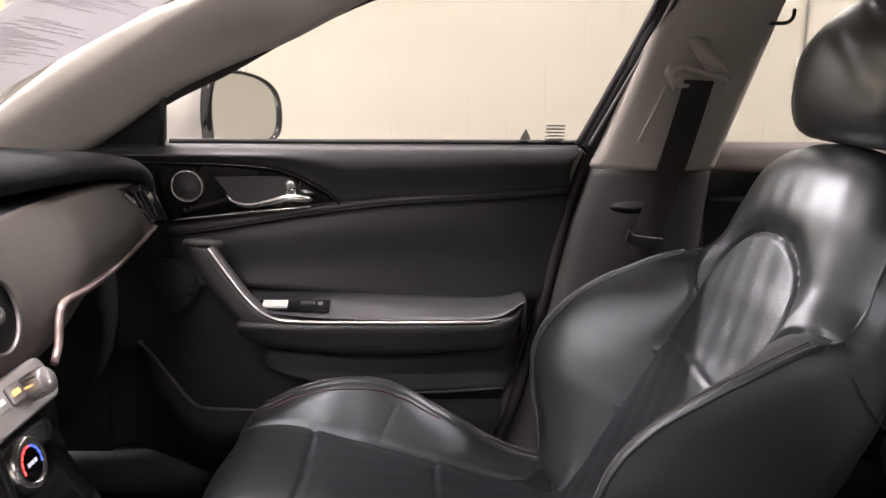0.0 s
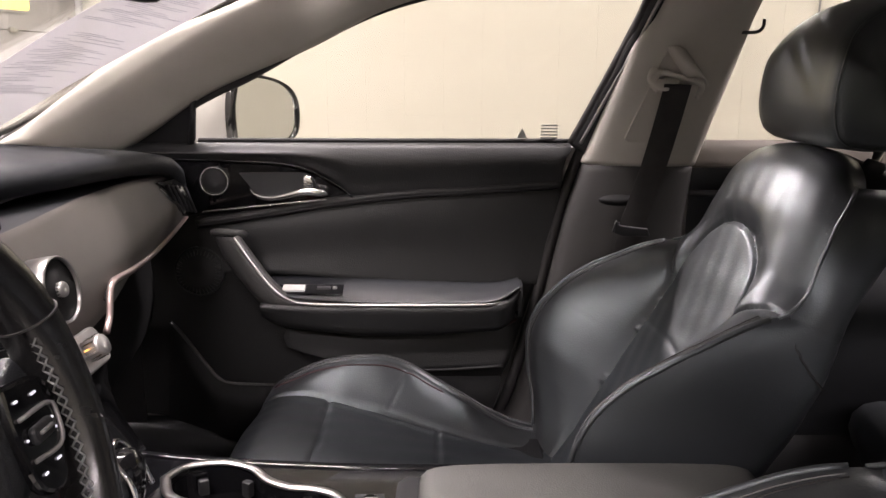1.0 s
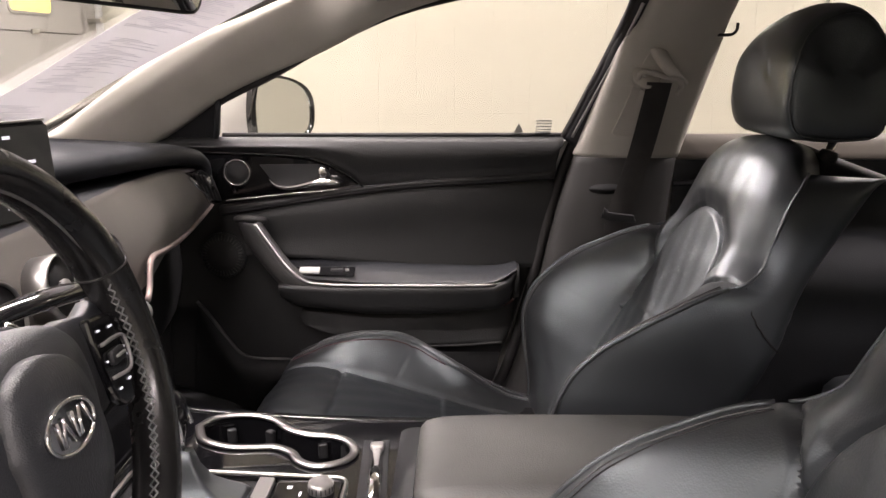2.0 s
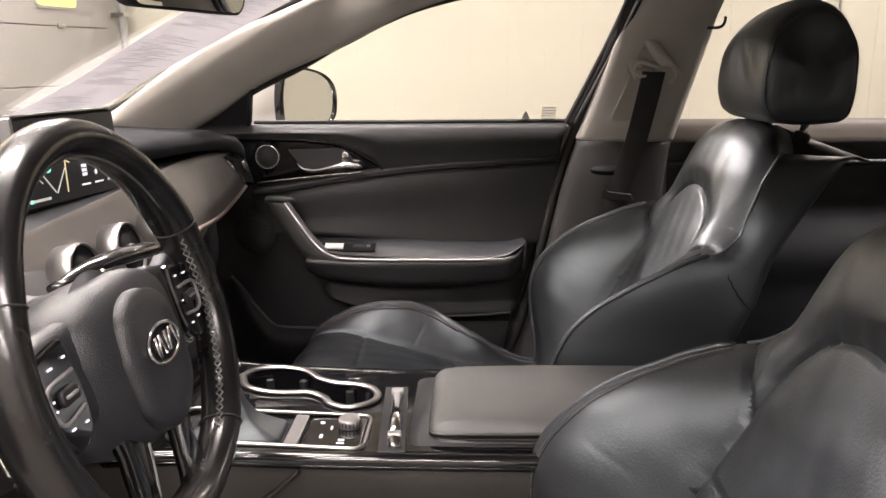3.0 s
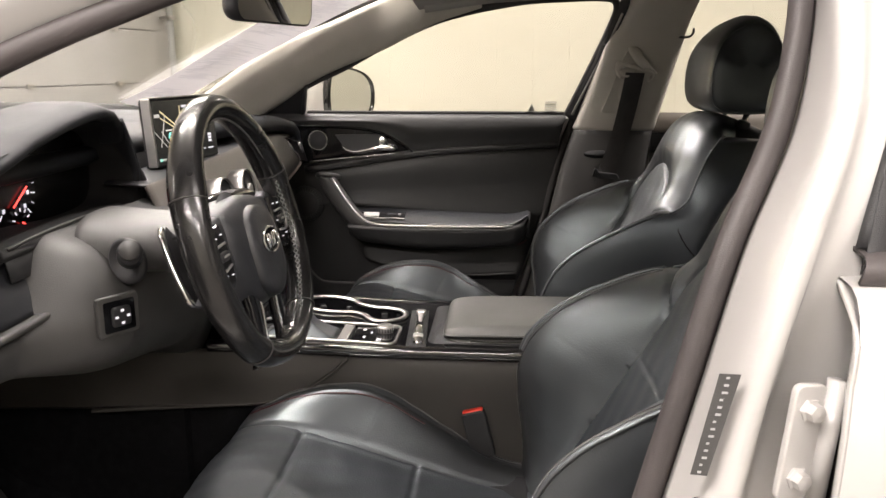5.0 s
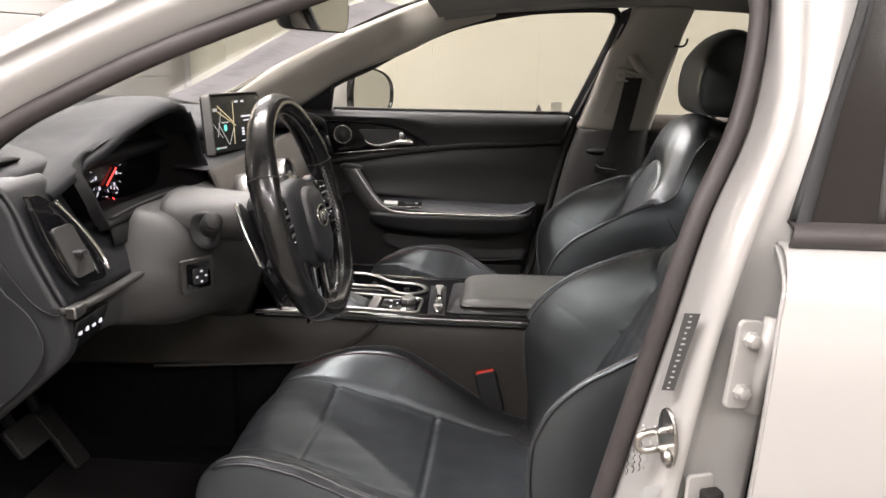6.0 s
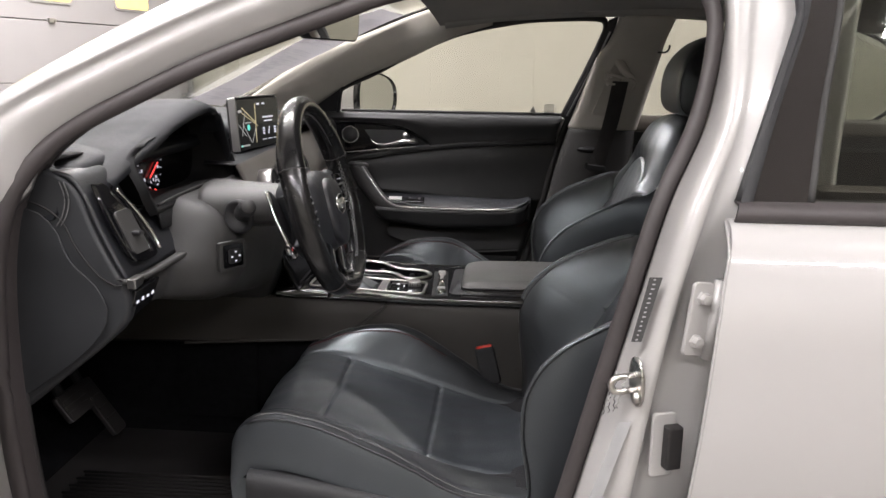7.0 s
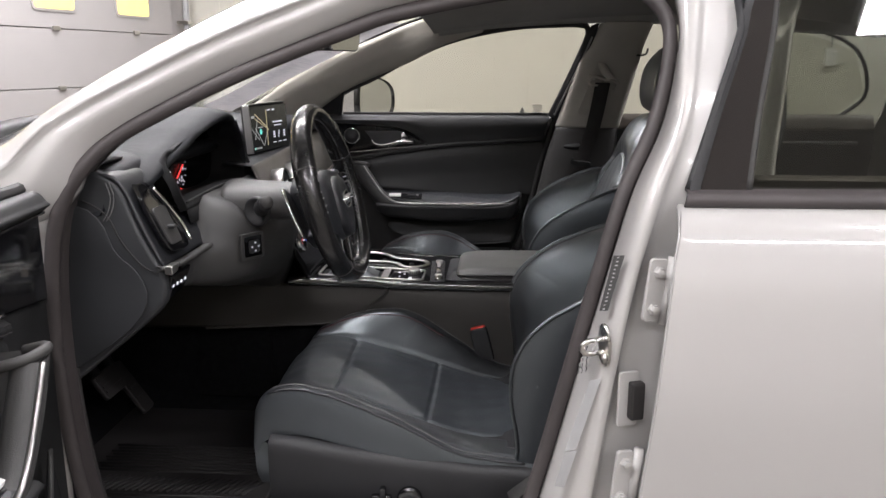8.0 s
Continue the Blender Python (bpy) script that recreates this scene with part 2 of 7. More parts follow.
def lathe(profile, m=None, n=32, bm=None):
    """Turns (radius, height) pairs about z, then applies the pose m."""
    rings = [[(r * math.cos(w), r * math.sin(w), h) for w in np.linspace(0, 2 * math.pi, n, endpoint=False)] for r, h in profile]
    out = grid(rings, True, True, bm)
    return moved(out, m) if m is not None else out


def prism(outline, place, depth):
    """A plate: an outline of 2D points laid out by place(a, b, d) and deepened by depth."""
    bm = bmesh.new()
    lo = [bm.verts.new(place(a, b, 0.0)) for a, b in outline]
    hi = [bm.verts.new(place(a, b, depth)) for a, b in outline]
    bm.faces.new(lo[::-1])
    bm.faces.new(hi)
    n = len(lo)
    for i in range(n):
        bm.faces.new((lo[i], lo[(i + 1) % n], hi[(i + 1) % n], hi[i]))
    return bm


def rounded(a0, b0, a1, b1, r, n=5):
    """The outline of a rounded rectangle."""
    out = []
    for ca, cb, s in ((a1 - r, b1 - r, 0), (a0 + r, b1 - r, 90), (a0 + r, b0 + r, 180), (a1 - r, b0 + r, 270)):
        for w in np.linspace(s, s + 90, n):
            out.append((ca + r * math.cos(radians(w)), cb + r * math.sin(radians(w))))
    return out


def smoothstep(a, b, x):
    t = np.clip((x - a) / (b - a), 0, 1)
    return t * t * (3 - 2 * t)


def facing(x, y, z, rx=0, ry=0, rz=0):
    """A pose whose local z is the way a panel faces."""
    return pose(x, y, z, rx, ry, rz)

# ---- garage ----
def slab(name, lo, hi, material, label, category):
    ob = part(name, box(lo, hi), material, None, label, smooth=False)
    return tagged(ob, label, category, kind="structure")


slab("floor", (-9, -8, -0.2), (9, 9, 0), CONCRETE, "grey sealed concrete garage floor", "floor")
slab("ceiling", (-9, -8, 3.7), (9, 9, 3.9), CEILING, "unseen garage ceiling, made pale for fill light", "ceiling")
slab("wall_south", (-9, -8.2, 0), (9, -8, 3.7), WALL, "plain pale painted garage wall", "wall")
slab("wall_east", (9, -8, 0), (9.2, 9, 3.7), WALL, "plain pale painted garage wall", "wall")

# block wall beyond the passenger side, set a few degrees askew
BW = pose(-3.55, 7.40, 0, 0, 0, 4.7)
wall_north = part("wall_north", moved(box((-0.2, 0.004, 0), (13.5, 0.3, 3.7)), BW), JOINT, smooth=False)
tagged(wall_north, "cream painted block wall with faint joints", "wall", kind="structure")

# sectional door wall ahead of the car
FW = pose(-3.75, 6.5, 0, 0, 0, 78.5)   # local x runs along the wall towards the corner
wall_west = part("wall_west", moved(box((-15.5, 0.02, 0), (1.2, 0.3, 3.7)), FW @ pose(0, 0, 0)), DOORPAINT, smooth=False)
tagged(wall_west, "pale wall behind a sectional garage door", "wall", kind="structure")


def garage_door():
    g = thing("sectional_garage_door", "off-white sectional garage door with yellow-lit panes", "garage door",
              tuple(FW @ Vector((-2, -0.02, 0))))
    for k in range(6):
        z0 = -0.16 + 0.53 * k
        b = box((-6.0, -0.05, max(z0, 0.0)), (0.50, 0.0, z0 + 0.522))
        part("door_panel", moved(b, FW), DOORPAINT, g, smooth=False, bevel=0.006)
    for a in (-0.19, -1.31, -2.43, -3.55):
        o = rounded(a - 0.25, 1.60, a + 0.25, 1.92, 0.04)
        fr = part("window_frame", moved(prism(rounded(a - 0.275, 1.575, a + 0.275, 1.945, 0.05), lambda x, z, d: (x, -0.05 - d, z), 0.012), FW), DOORPAINT, g, smooth=False, bevel=0.003)
        part("pane", moved(prism(o, lambda x, z, d: (x, -0.058 - d, z), 0.008), FW), YELLOW, fr, "glowing yellow pane", smooth=False)
    for a in (-0.17, -1.32, -2.45, -3.57):
        for z in (0.90, 1.43, 1.98):
            part("hinge", moved(box((a - 0.045, -0.075, z - 0.02), (a + 0.045, -0.05, z + 0.02)), FW), STEEL, g, smooth=False, bevel=0.006)


garage_door()
pipe = part("wall_pipe", moved(tube([(0.70, -0.10, 0.0), (0.70, -0.10, 3.6)], 0.035, 14), FW), GREYSTEEL)
tagged(pipe, "grey painted conduit pipe standing beside the garage door", "pipe")
for z in (0.7, 1.55, 2.5):
    part("pipe_clip", moved(box((0.65, -0.15, z), (0.75, 0.0, z + 0.04)), FW), STEEL, pipe, smooth=False, bevel=0.004)


def wall_box(a, z):
    """A small red-topped alarm box on the block wall."""
    b = thing("alarm_box", "small white alarm box with red top on wall", "alarm", tuple(BW @ Vector((a, 0, z))))
    body = part("body", moved(box((a - 0.055, -0.05, z - 0.09), (a + 0.055, 0.0, z + 0.06)), BW), WHITESTEEL, b, smooth=False, bevel=0.006)
    part("top", moved(box((a - 0.03, -0.055, z + 0.063), (a + 0.03, 0.0, z + 0.10)), BW), RED, b, "red plastic top", smooth=False, bevel=0.006)
    part("slot", moved(box((a - 0.03, -0.054, z - 0.05), (a + 0.03, -0.0505, z - 0.03)), BW), GREYSTEEL, body, smooth=False)


wall_box(1.64, 1.15)
for z in (0.89, 1.08):
    k = part("wall_bolt", moved(lathe([(0.03, 0), (0.03, 0.012), (0.018, 0.03), (0.0, 0.032)], BW @ pose(1.32, 0, z, 90, 0, 0), 14), Matrix.Identity(4)), STEEL)
    tagged(k, "rusty round bolt head on the block wall", "bolt", group="wall bolts")


def outlet(a, z):
    o = thing("wall_socket", "white electrical socket box on block wall", "socket", tuple(BW @ Vector((a, 0, z))))
    body = part("body", moved(box((a - 0.07, -0.06, z - 0.1), (a + 0.07, 0, z + 0.1)), BW), WHITESTEEL, o, smooth=False, bevel=0.008)
    for d in (-0.04, 0.04):
        part("socket", moved(lathe([(0.022, 0), (0.022, 0.006), (0.0, 0.006)], BW @ pose(a, -0.06, z + d, 90, 0, 0), 12), Matrix.Identity(4)), GREYSTEEL, body, smooth=False)
    part("conduit", moved(tube([(a, -0.03, z + 0.1), (a, -0.03, 3.6)], 0.012, 8), BW), GREYSTEEL, o)


outlet(7.5, 1.19)


# ---- ceiling lights ----
def strip_light(x, y, yaw, length=2.4, watts=90):
    s = thing("strip_light", "twin tube fluorescent ceiling strip light, lit", "ceiling light", (x, y, 3.7), "ceiling strip lights")
    m = pose(x, y, 3.7, 0, 0, yaw)
    part("housing", moved(prism([(-0.11, 0), (-0.08, -0.06), (0.08, -0.06), (0.11, 0)], lambda a, b, d: (d - length / 2, a, b), length), m), WHITESTEEL, s, smooth=False, bevel=0.004)
    for o in (-0.045, 0.045):
        part("tube", moved(tube([(-length / 2 + 0.05, o, -0.085), (length / 2 - 0.05, o, -0.085)], 0.016, 10), m), TUBEGLOW, s, "glowing fluorescent tube")
    d = bpy.data.lights.new("strip_light_lamp", "AREA")
    d.shape, d.size, d.size_y, d.energy, d.color = "RECTANGLE", length, 0.22, watts, (1.0, 0.965, 0.94)
    lamp = new("strip_light_lamp", d)
    lamp.matrix_world = m @ pose(0, 0, -0.11)


strip_light(-1.3, -2.05, 3, watts=52)
strip_light(3.0, -2.05, 3, watts=48)
strip_light(-4.3, -2.05, 3, watts=36)
strip_light(-1.0, -5.4, 3, watts=74)
strip_light(2.6, -5.4, 3, watts=66)
# unseen strip added off the lamp rows to brighten the passenger seat
strip_light(-2.6, 4.3, 5, watts=105)
strip_light(1.2, 6.3, 5, watts=14)
strip_light(5.2, 6.5, 5, watts=34)
strip_light(-1.1, 0.6, 5, watts=68)
strip_light(3.6, 0.9, 5, watts=90)

# ---- car body ----
body = thing("car_body", "pearl white saloon car body with open driver's doorway", "car", (0, 0, 0.0))

# driver's side: A-pillar and roof rail
AP_TOP = [(-1.05, -0.75, 0.86), (-0.76, -0.735, 0.985), (-0.643, -0.715, 1.056), (-0.472, -0.650, 1.165), (-0.290, -0.600, 1.258), (-0.05, -0.570, 1.330), (0.3, -0.56, 1.365), (0.9, -0.56, 1.34)]
AP_MID = [(-1.05, -0.850, 0.80), (-0.710, -0.835, 0.950), (-0.622, -0.805, 1.032), (-0.472, -0.757, 1.118), (-0.288, -0.710, 1.205), (-0.06, -0.672, 1.280), (0.3, -0.655, 1.32), (0.9, -0.655, 1.295)]
AP_LOW = [(-1.05, -0.790, 0.745), (-0.645, -0.792, 0.885), (-0.568, -0.768, 0.988), (-0.446, -0.730, 1.068), (-0.271, -0.684, 1.149), (-0.06, -0.642, 1.225), (0.3, -0.622, 1.268), (0.9, -0.622, 1.24)]
AP = [AP_TOP, [((a[0] + b[0]) / 2, (a[1] + b[1]) / 2 - 0.004, (a[2] + b[2]) / 2 + 0.009) for a, b in zip(AP_TOP, AP_MID)], AP_MID, [(x, y + 0.006, z - 0.010) for x, y, z in AP_MID],
      [((a[0] + b[0]) / 2, (a[1] + b[1]) / 2 - 0.010, (a[2] + b[2]) / 2) for a, b in zip(AP_MID, AP_LOW)], AP_LOW, [(x + 0.004, y + 0.022, z - 0.004) for x, y, z in AP_LOW]]
part("a_pillar", band(AP, 60, 36), PAINT, body, "white painted A-pillar and roof rail", thick=0.01)
part("hinge_pillar", band([
    [(-0.76, -0.86, 0.96), (-0.77, -0.87, 0.7), (-0.78, -0.87, 0.35)],
    [(-0.715, -0.855, 0.95), (-0.725, -0.86, 0.7), (-0.73, -0.86, 0.35)],
    [(-0.690, -0.80, 0.90), (-0.700, -0.805, 0.7), (-0.70, -0.81, 0.35)],
    [(-0.630, -0.775, 0.89), (-0.645, -0.785, 0.7), (-0.65, -0.79, 0.35)],
], 30, 16), PAINT, body, "white painted hinge pillar", thick=0.01)

# B-pillar: a sloped white face with a step where the rear door shuts
BP = [
    [(0.366, -0.612, 1.235), (0.372, -0.638, 1.165), (0.345, -0.700, 1.04), (0.294, -0.750, 0.930), (0.257, -0.772, 0.800), (0.221, -0.782, 0.660), (0.168, -0.792, 0.45), (0.140, -0.815, 0.36)],
    [(0.366, -0.650, 1.240), (0.366, -0.695, 1.160), (0.349, -0.765, 1.05), (0.304, -0.815, 0.943), (0.270, -0.832, 0.814), (0.238, -0.840, 0.669), (0.190, -0.842, 0.45), (0.170, -0.842, 0.36)],
    [(0.395, -0.655, 1.240), (0.386, -0.700, 1.160), (0.366, -0.772, 1.05), (0.324, -0.824, 0.943), (0.292, -0.842, 0.814), (0.266, -0.852, 0.669), (0.236, -0.856, 0.45), (0.225, -0.856, 0.36)],
    [(0.415, -0.645, 1.240), (0.405, -0.690, 1.160), (0.382, -0.762, 1.05), (0.342, -0.806, 0.943), (0.306, -0.815, 0.814), (0.280, -0.826, 0.669), (0.250, -0.832, 0.45), (0.240, -0.832, 0.36)],
    [(0.500, -0.640, 1.240), (0.482, -0.680, 1.160), (0.440, -0.752, 1.05), (0.390, -0.800, 0.943), (0.370, -0.806, 0.814), (0.350, -0.815, 0.669), (0.330, -0.820, 0.45), (0.320, -0.820, 0.36)],
]
part("b_pillar", band(BP, 60, 28), PAINT, body, "white painted B-pillar", thick=0.01)

# rubber seal round the doorway
SEALC = [(-0.61, -0.792, 0.30), (-0.636, -0.792, 0.45), (-0.647, -0.792, 0.62), (-0.642, -0.790, 0.78), (-0.622, -0.787, 0.885), (-0.588, -0.777, 0.952), (-0.535, -0.756, 1.006), (-0.447, -0.731, 1.056),
         (-0.358, -0.709, 1.100), (-0.27, -0.682, 1.138), (-0.18, -0.660, 1.173), (-0.088, -0.643, 1.205), (0.10, -0.618, 1.241), (0.27, -0.602, 1.252), (0.338, -0.606, 1.225), (0.361, -0.632, 1.165),
         (0.334, -0.692, 1.04), (0.283, -0.743, 0.930), (0.246, -0.764, 0.800), (0.210, -0.775, 0.660), (0.156, -0.788, 0.45), (0.118, -0.815, 0.36), (0.05, -0.815, 0.315), (-0.2, -0.812, 0.30), (-0.5, -0.806, 0.295)]
part("door_seal", tube(cr(SEALC, 150), 0.0118, 10, flat=1.1), SEAL, body, "dark brown-black rubber door seal")
FLANGE = []
for x, y, z in cr(SEALC, 150):
    rear = float(smoothstep(0.15, 0.30, x)) if z > 0.4 else 0.0
    FLANGE.append([(x, y - 0.004, z), (x + 0.002 * rear + 0.003 * (1 - rear), y + 0.020 - 0.008 * rear, z + 0.002), (x + 0.005 * rear + 0.005 * (1 - rear), y + 0.042 - 0.020 * rear, z + 0.004)])
part("seal_flange", grid(FLANGE), SEAL, body, "dark brown-black seal flange", thick=0.004)
part("seal_lip", tube([f[2] for f in FLANGE], 0.006, 8), RUBBER, body, "black rubber seal lip")

part("sill", band([[(-0.75, -0.86, 0.20), (0.3, -0.87, 0.20), (1.3, -0.86, 0.2)], [(-0.75, -0.87, 0.28), (0.3, -0.88, 0.28), (1.3, -0.87, 0.28)],
                   [(-0.75, -0.83, 0.315), (0.3, -0.84, 0.315), (1.3, -0.83, 0.315)], [(-0.75, -0.74, 0.31), (0.3, -0.74, 0.31), (1.3, -0.74, 0.31)], [(-0.75, -0.70, 0.26), (0.3, -0.70, 0.26), (1.3, -0.70, 0.26)]], 30, 18), PAINT, body, thick=0.01)

part("sill", band([[(-1.15, 0.86, 0.20), (0.3, 0.87, 0.20), (1.5, 0.86, 0.2)], [(-1.15, 0.87, 0.30), (0.3, 0.88, 0.30), (1.5, 0.87, 0.30)],
                   [(-1.15, 0.80, 0.375), (0.3, 0.80, 0.375), (1.5, 0.80, 0.375)], [(-1.15, 0.72, 0.37), (0.3, 0.72, 0.37), (1.5, 0.72, 0.37)], [(-1.15, 0.70, 0.24), (0.3, 0.70, 0.24), (1.5, 0.70, 0.24)]], 30, 18), HARD, body, "black sill trim", thick=0.01)
part("cowl_side", grid([[(-1.2, 0.76, 0.2), (-0.60, 0.755, 0.2)], [(-1.2, 0.76, 0.6), (-0.60, 0.755, 0.6)], [(-1.2, 0.76, 0.92), (-0.61, 0.758, 0.935)]]), SHADEBLACK, body, "black footwell side", thick=0.01)
part("wing_panel", band([[(-2.4, 0.80, 0.80), (-1.12, 0.80, 0.885), (-0.70, 0.80, 0.93)], [(-2.4, 0.90, 0.72), (-1.1, 0.87, 0.84), (-0.70, 0.86, 0.90)], [(-2.4, 0.92, 0.4), (-1.1, 0.90, 0.4), (-0.70, 0.89, 0.4)], [(-2.4, 0.92, 0.2), (-1.1, 0.90, 0.2), (-0.70, 0.89, 0.2)]], 20, 8), PAINT, body, "white front wing", thick=0.01)

# roof and lining
def roofsheet(dz, half, x0, x1, drop=0.10):
    rows = []
    for x in np.linspace(x0, x1, 28):
        zc = 1.395 - 0.10 * ((x - 0.55) / 1.0) ** 2 + dz
        rows.append([(x - 0.06 * (1 - (y / half) ** 2) * (x < 0.2), y, zc - drop * abs(y / half) ** 3) for y in np.linspace(-half, half, 25)])
    return grid(rows)


part("roof", roofsheet(0.04, 0.60, -0.15, 1.7), PAINT, body, "white painted roof", thick=0.01)
part("headliner", roofsheet(-0.05, 0.585, -0.13, 1.65, 0.075), HEADLINER, body, "grey cloth headliner", thick=0.01)
for s, lab in ((-1, ""), (1, "")):
    part("roof_rail_trim", band([
        [(-0.14, s * 0.50, 1.285), (0.1, s * 0.52, 1.305), (0.5, s * 0.53, 1.32), (1.3, s * 0.52, 1.29)],
        [(-0.12, s * 0.545, 1.26), (0.1, s * 0.555, 1.283), (0.5, s * 0.56, 1.29), (1.3, s * 0.55, 1.25)],
        [(-0.115, s * 0.585, 1.215), (0.1, s * 0.588, 1.240), (0.5, s * 0.585, 1.25), (1.3, s * 0.58, 1.20)],
    ], 30, 8), HEADLINER, body, thick=0.012)
part("door_opening_rail", band([[(0.3, 0.62, 1.255), (0.7, 0.60, 1.265), (1.3, 0.60, 1.2)], [(0.3, 0.65, 1.30), (0.7, 0.63, 1.31), (1.3, 0.63, 1.25)]], 12), PAINT, body, thick=0.01)
part("roof_rail", band([[(-0.9, 0.78, 0.93), (-0.6, 0.70, 1.10), (-0.282, 0.62, 1.235), (-0.05, 0.60, 1.29), (0.3, 0.59, 1.325), (0.9, 0.59, 1.30)],
                        [(-0.9, 0.84, 0.87), (-0.58, 0.75, 1.05), (-0.26, 0.665, 1.20), (-0.05, 0.645, 1.255), (0.3, 0.63, 1.29), (0.9, 0.63, 1.26)]], 40), PAINT, body, thick=0.012)

# passenger A-pillar trim
part("a_pillar_trim", band([
    [(-0.84, 0.735, 0.95), (-0.745, 0.715, 1.000), (-0.535, 0.660, 1.128), (-0.365, 0.625, 1.190), (-0.205, 0.595, 1.250), (-0.08, 0.565, 1.285)],
    [(-0.78, 0.700, 0.955), (-0.715, 0.685, 1.004), (-0.510, 0.632, 1.122), (-0.345, 0.598, 1.183), (-0.190, 0.570, 1.243), (-0.08, 0.548, 1.275)],
    [(-0.69, 0.695, 0.945), (-0.600, 0.680, 1.000), (-0.450, 0.640, 1.085), (-0.290, 0.607, 1.153), (-0.145, 0.582, 1.210), (-0.04, 0.560, 1.248)],
    [(-0.61, 0.722, 0.940), (-0.535, 0.705, 0.985), (-0.420, 0.675, 1.053), (-0.240, 0.640, 1.127), (-0.110, 0.612, 1.186), (0.02, 0.592, 1.225)],
    [(-0.60, 0.745, 0.935), (-0.525, 0.728, 0.980), (-0.412, 0.698, 1.048), (-0.232, 0.663, 1.121), (-0.105, 0.632, 1.180), (0.02, 0.610, 1.220)],
], 50, 24), BEIGE, body, "pale beige cloth A-pillar trim", thick=0.008)

# passenger B-pillar trim, cloth-grained plastic above and black below
UPTRIM = [
    [(0.272, 0.765, 0.918), (0.297, 0.725, 1.0), (0.337, 0.665, 1.126), (0.368, 0.640, 1.18), (0.395, 0.605, 1.25)],
    [(0.280, 0.725, 0.918), (0.305, 0.690, 1.0), (0.343, 0.632, 1.126), (0.375, 0.606, 1.18), (0.402, 0.580, 1.25)],
    [(0.37, 0.700, 0.918), (0.385, 0.668, 1.0), (0.420, 0.616, 1.126), (0.440, 0.592, 1.18), (0.462, 0.566, 1.25)],
    [(0.462, 0.715, 0.918), (0.476, 0.680, 1.0), (0.502, 0.628, 1.126), (0.512, 0.604, 1.18), (0.532, 0.575, 1.25)],
    [(0.474, 0.755, 0.918), (0.488, 0.715, 1.0), (0.512, 0.660, 1.126), (0.522, 0.635, 1.18), (0.545, 0.600, 1.25)],
]
LOWTRIM = [
    [(0.268, 0.760, 0.916), (0.238, 0.755, 0.817), (0.192, 0.75, 0.614), (0.142, 0.745, 0.439), (0.08, 0.74, 0.36)],
    [(0.278, 0.718, 0.916), (0.248, 0.710, 0.817), (0.204, 0.70, 0.614), (0.156, 0.69, 0.439), (0.09, 0.68, 0.36)],
    [(0.37, 0.694, 0.916), (0.345, 0.688, 0.8), (0.32, 0.68, 0.614), (0.29, 0.67, 0.439), (0.26, 0.66, 0.36)],
    [(0.463, 0.710, 0.916), (0.447, 0.70, 0.8), (0.44, 0.69, 0.614), (0.43, 0.68, 0.439), (0.43, 0.67, 0.36)],
    [(0.474, 0.750, 0.916), (0.46, 0.75, 0.8), (0.45, 0.745, 0.614), (0.44, 0.74, 0.439), (0.44, 0.73, 0.36)],
]
for s in (1, -0.965):
    part("b_pillar_trim", band([[(x + (0.035 if s < 0 else 0.0), s * y, z) for x, y, z in c] for c in UPTRIM], 40, 24), BEIGE_PLASTIC, body, "grey-beige plastic upper B-pillar trim", thick=0.006)
    part("b_pillar_cover", band([[(x + (0.035 if s < 0 else 0.0), s * y, z) for x, y, z in c] for c in LOWTRIM], 40, 24), PILLARGREY, body, "dark grey plastic lower B-pillar cover", thick=0.006)
# flat black disc on the cover stands in for a recess's shade
part("notch_shade", moved(lathe([(0.0, 0), (0.02, 0.0), (0.022, 0.004), (0.0, 0.005)], pose(0.33, 0.690, 0.855, 92, 0, 0) @ Matrix.Diagonal((1.7, 0.5, 1, 1)), 20), Matrix.Identity(4)), SHADEBLACK, body, "black disc for the shaded recess in the pillar cover")
part("pillar_plate", prism(cr([(0.332, 0.968), (0.350, 1.02), (0.374, 1.100), (0.392, 1.126), (0.43, 1.131), (0.466, 1.128), (0.474, 1.11), (0.462, 1.05), (0.452, 0.975), (0.443, 0.966), (0.39, 0.962), (0.337, 0.962), (0.332, 0.968)], 48)[:-1],
                           lambda a, b, d: (a, 0.6975 - 0.405 * (b - 0.918) + 2.2 * (a - 0.37 - 0.24 * (b - 0.918)) ** 2 - d, b), 0.004), BEIGE_PLASTIC, body, "raised cover plate round the belt guide", bevel=0.003)
part("passenger_door_seal", tube(cr([(0.075, 0.742, 0.36), (0.130, 0.742, 0.439), (0.180, 0.745, 0.614), (0.228, 0.75, 0.817), (0.258, 0.755, 0.916), (0.290, 0.718, 1.0), (0.330, 0.66, 1.126), (0.362, 0.63, 1.19), (0.368, 0.60, 1.235)], 60), 0.011, 8), RUBBER, body, "black rubber door seal")

# coat hook on the pillar's rear edge
part("coat_hook", tube(cr([(0.505, 0.612, 1.150), (0.525, 0.600, 1.150), (0.534, 0.598, 1.158), (0.536, 0.600, 1.170)], 14), 0.003, 8), GREYTRIM, body, "small dark coat hook")

# glass
def windscreen():
    rows = []
    for k in np.linspace(0, 1, 20):
        e = cr([(-1.02, 0.78, 0.885), (-0.75, 0.715, 1.003), (-0.37, 0.625, 1.193), (-0.09, 0.565, 1.292)], 20)[round(k * 19)]
        bow = 0.11 - 0.05 * k
        rows.append([(e[0] - bow * (1 - u * u), e[1] * u, e[2] + 0.015 * (1 - u * u)) for u in np.linspace(-1, 1, 25)])
    return grid(rows)


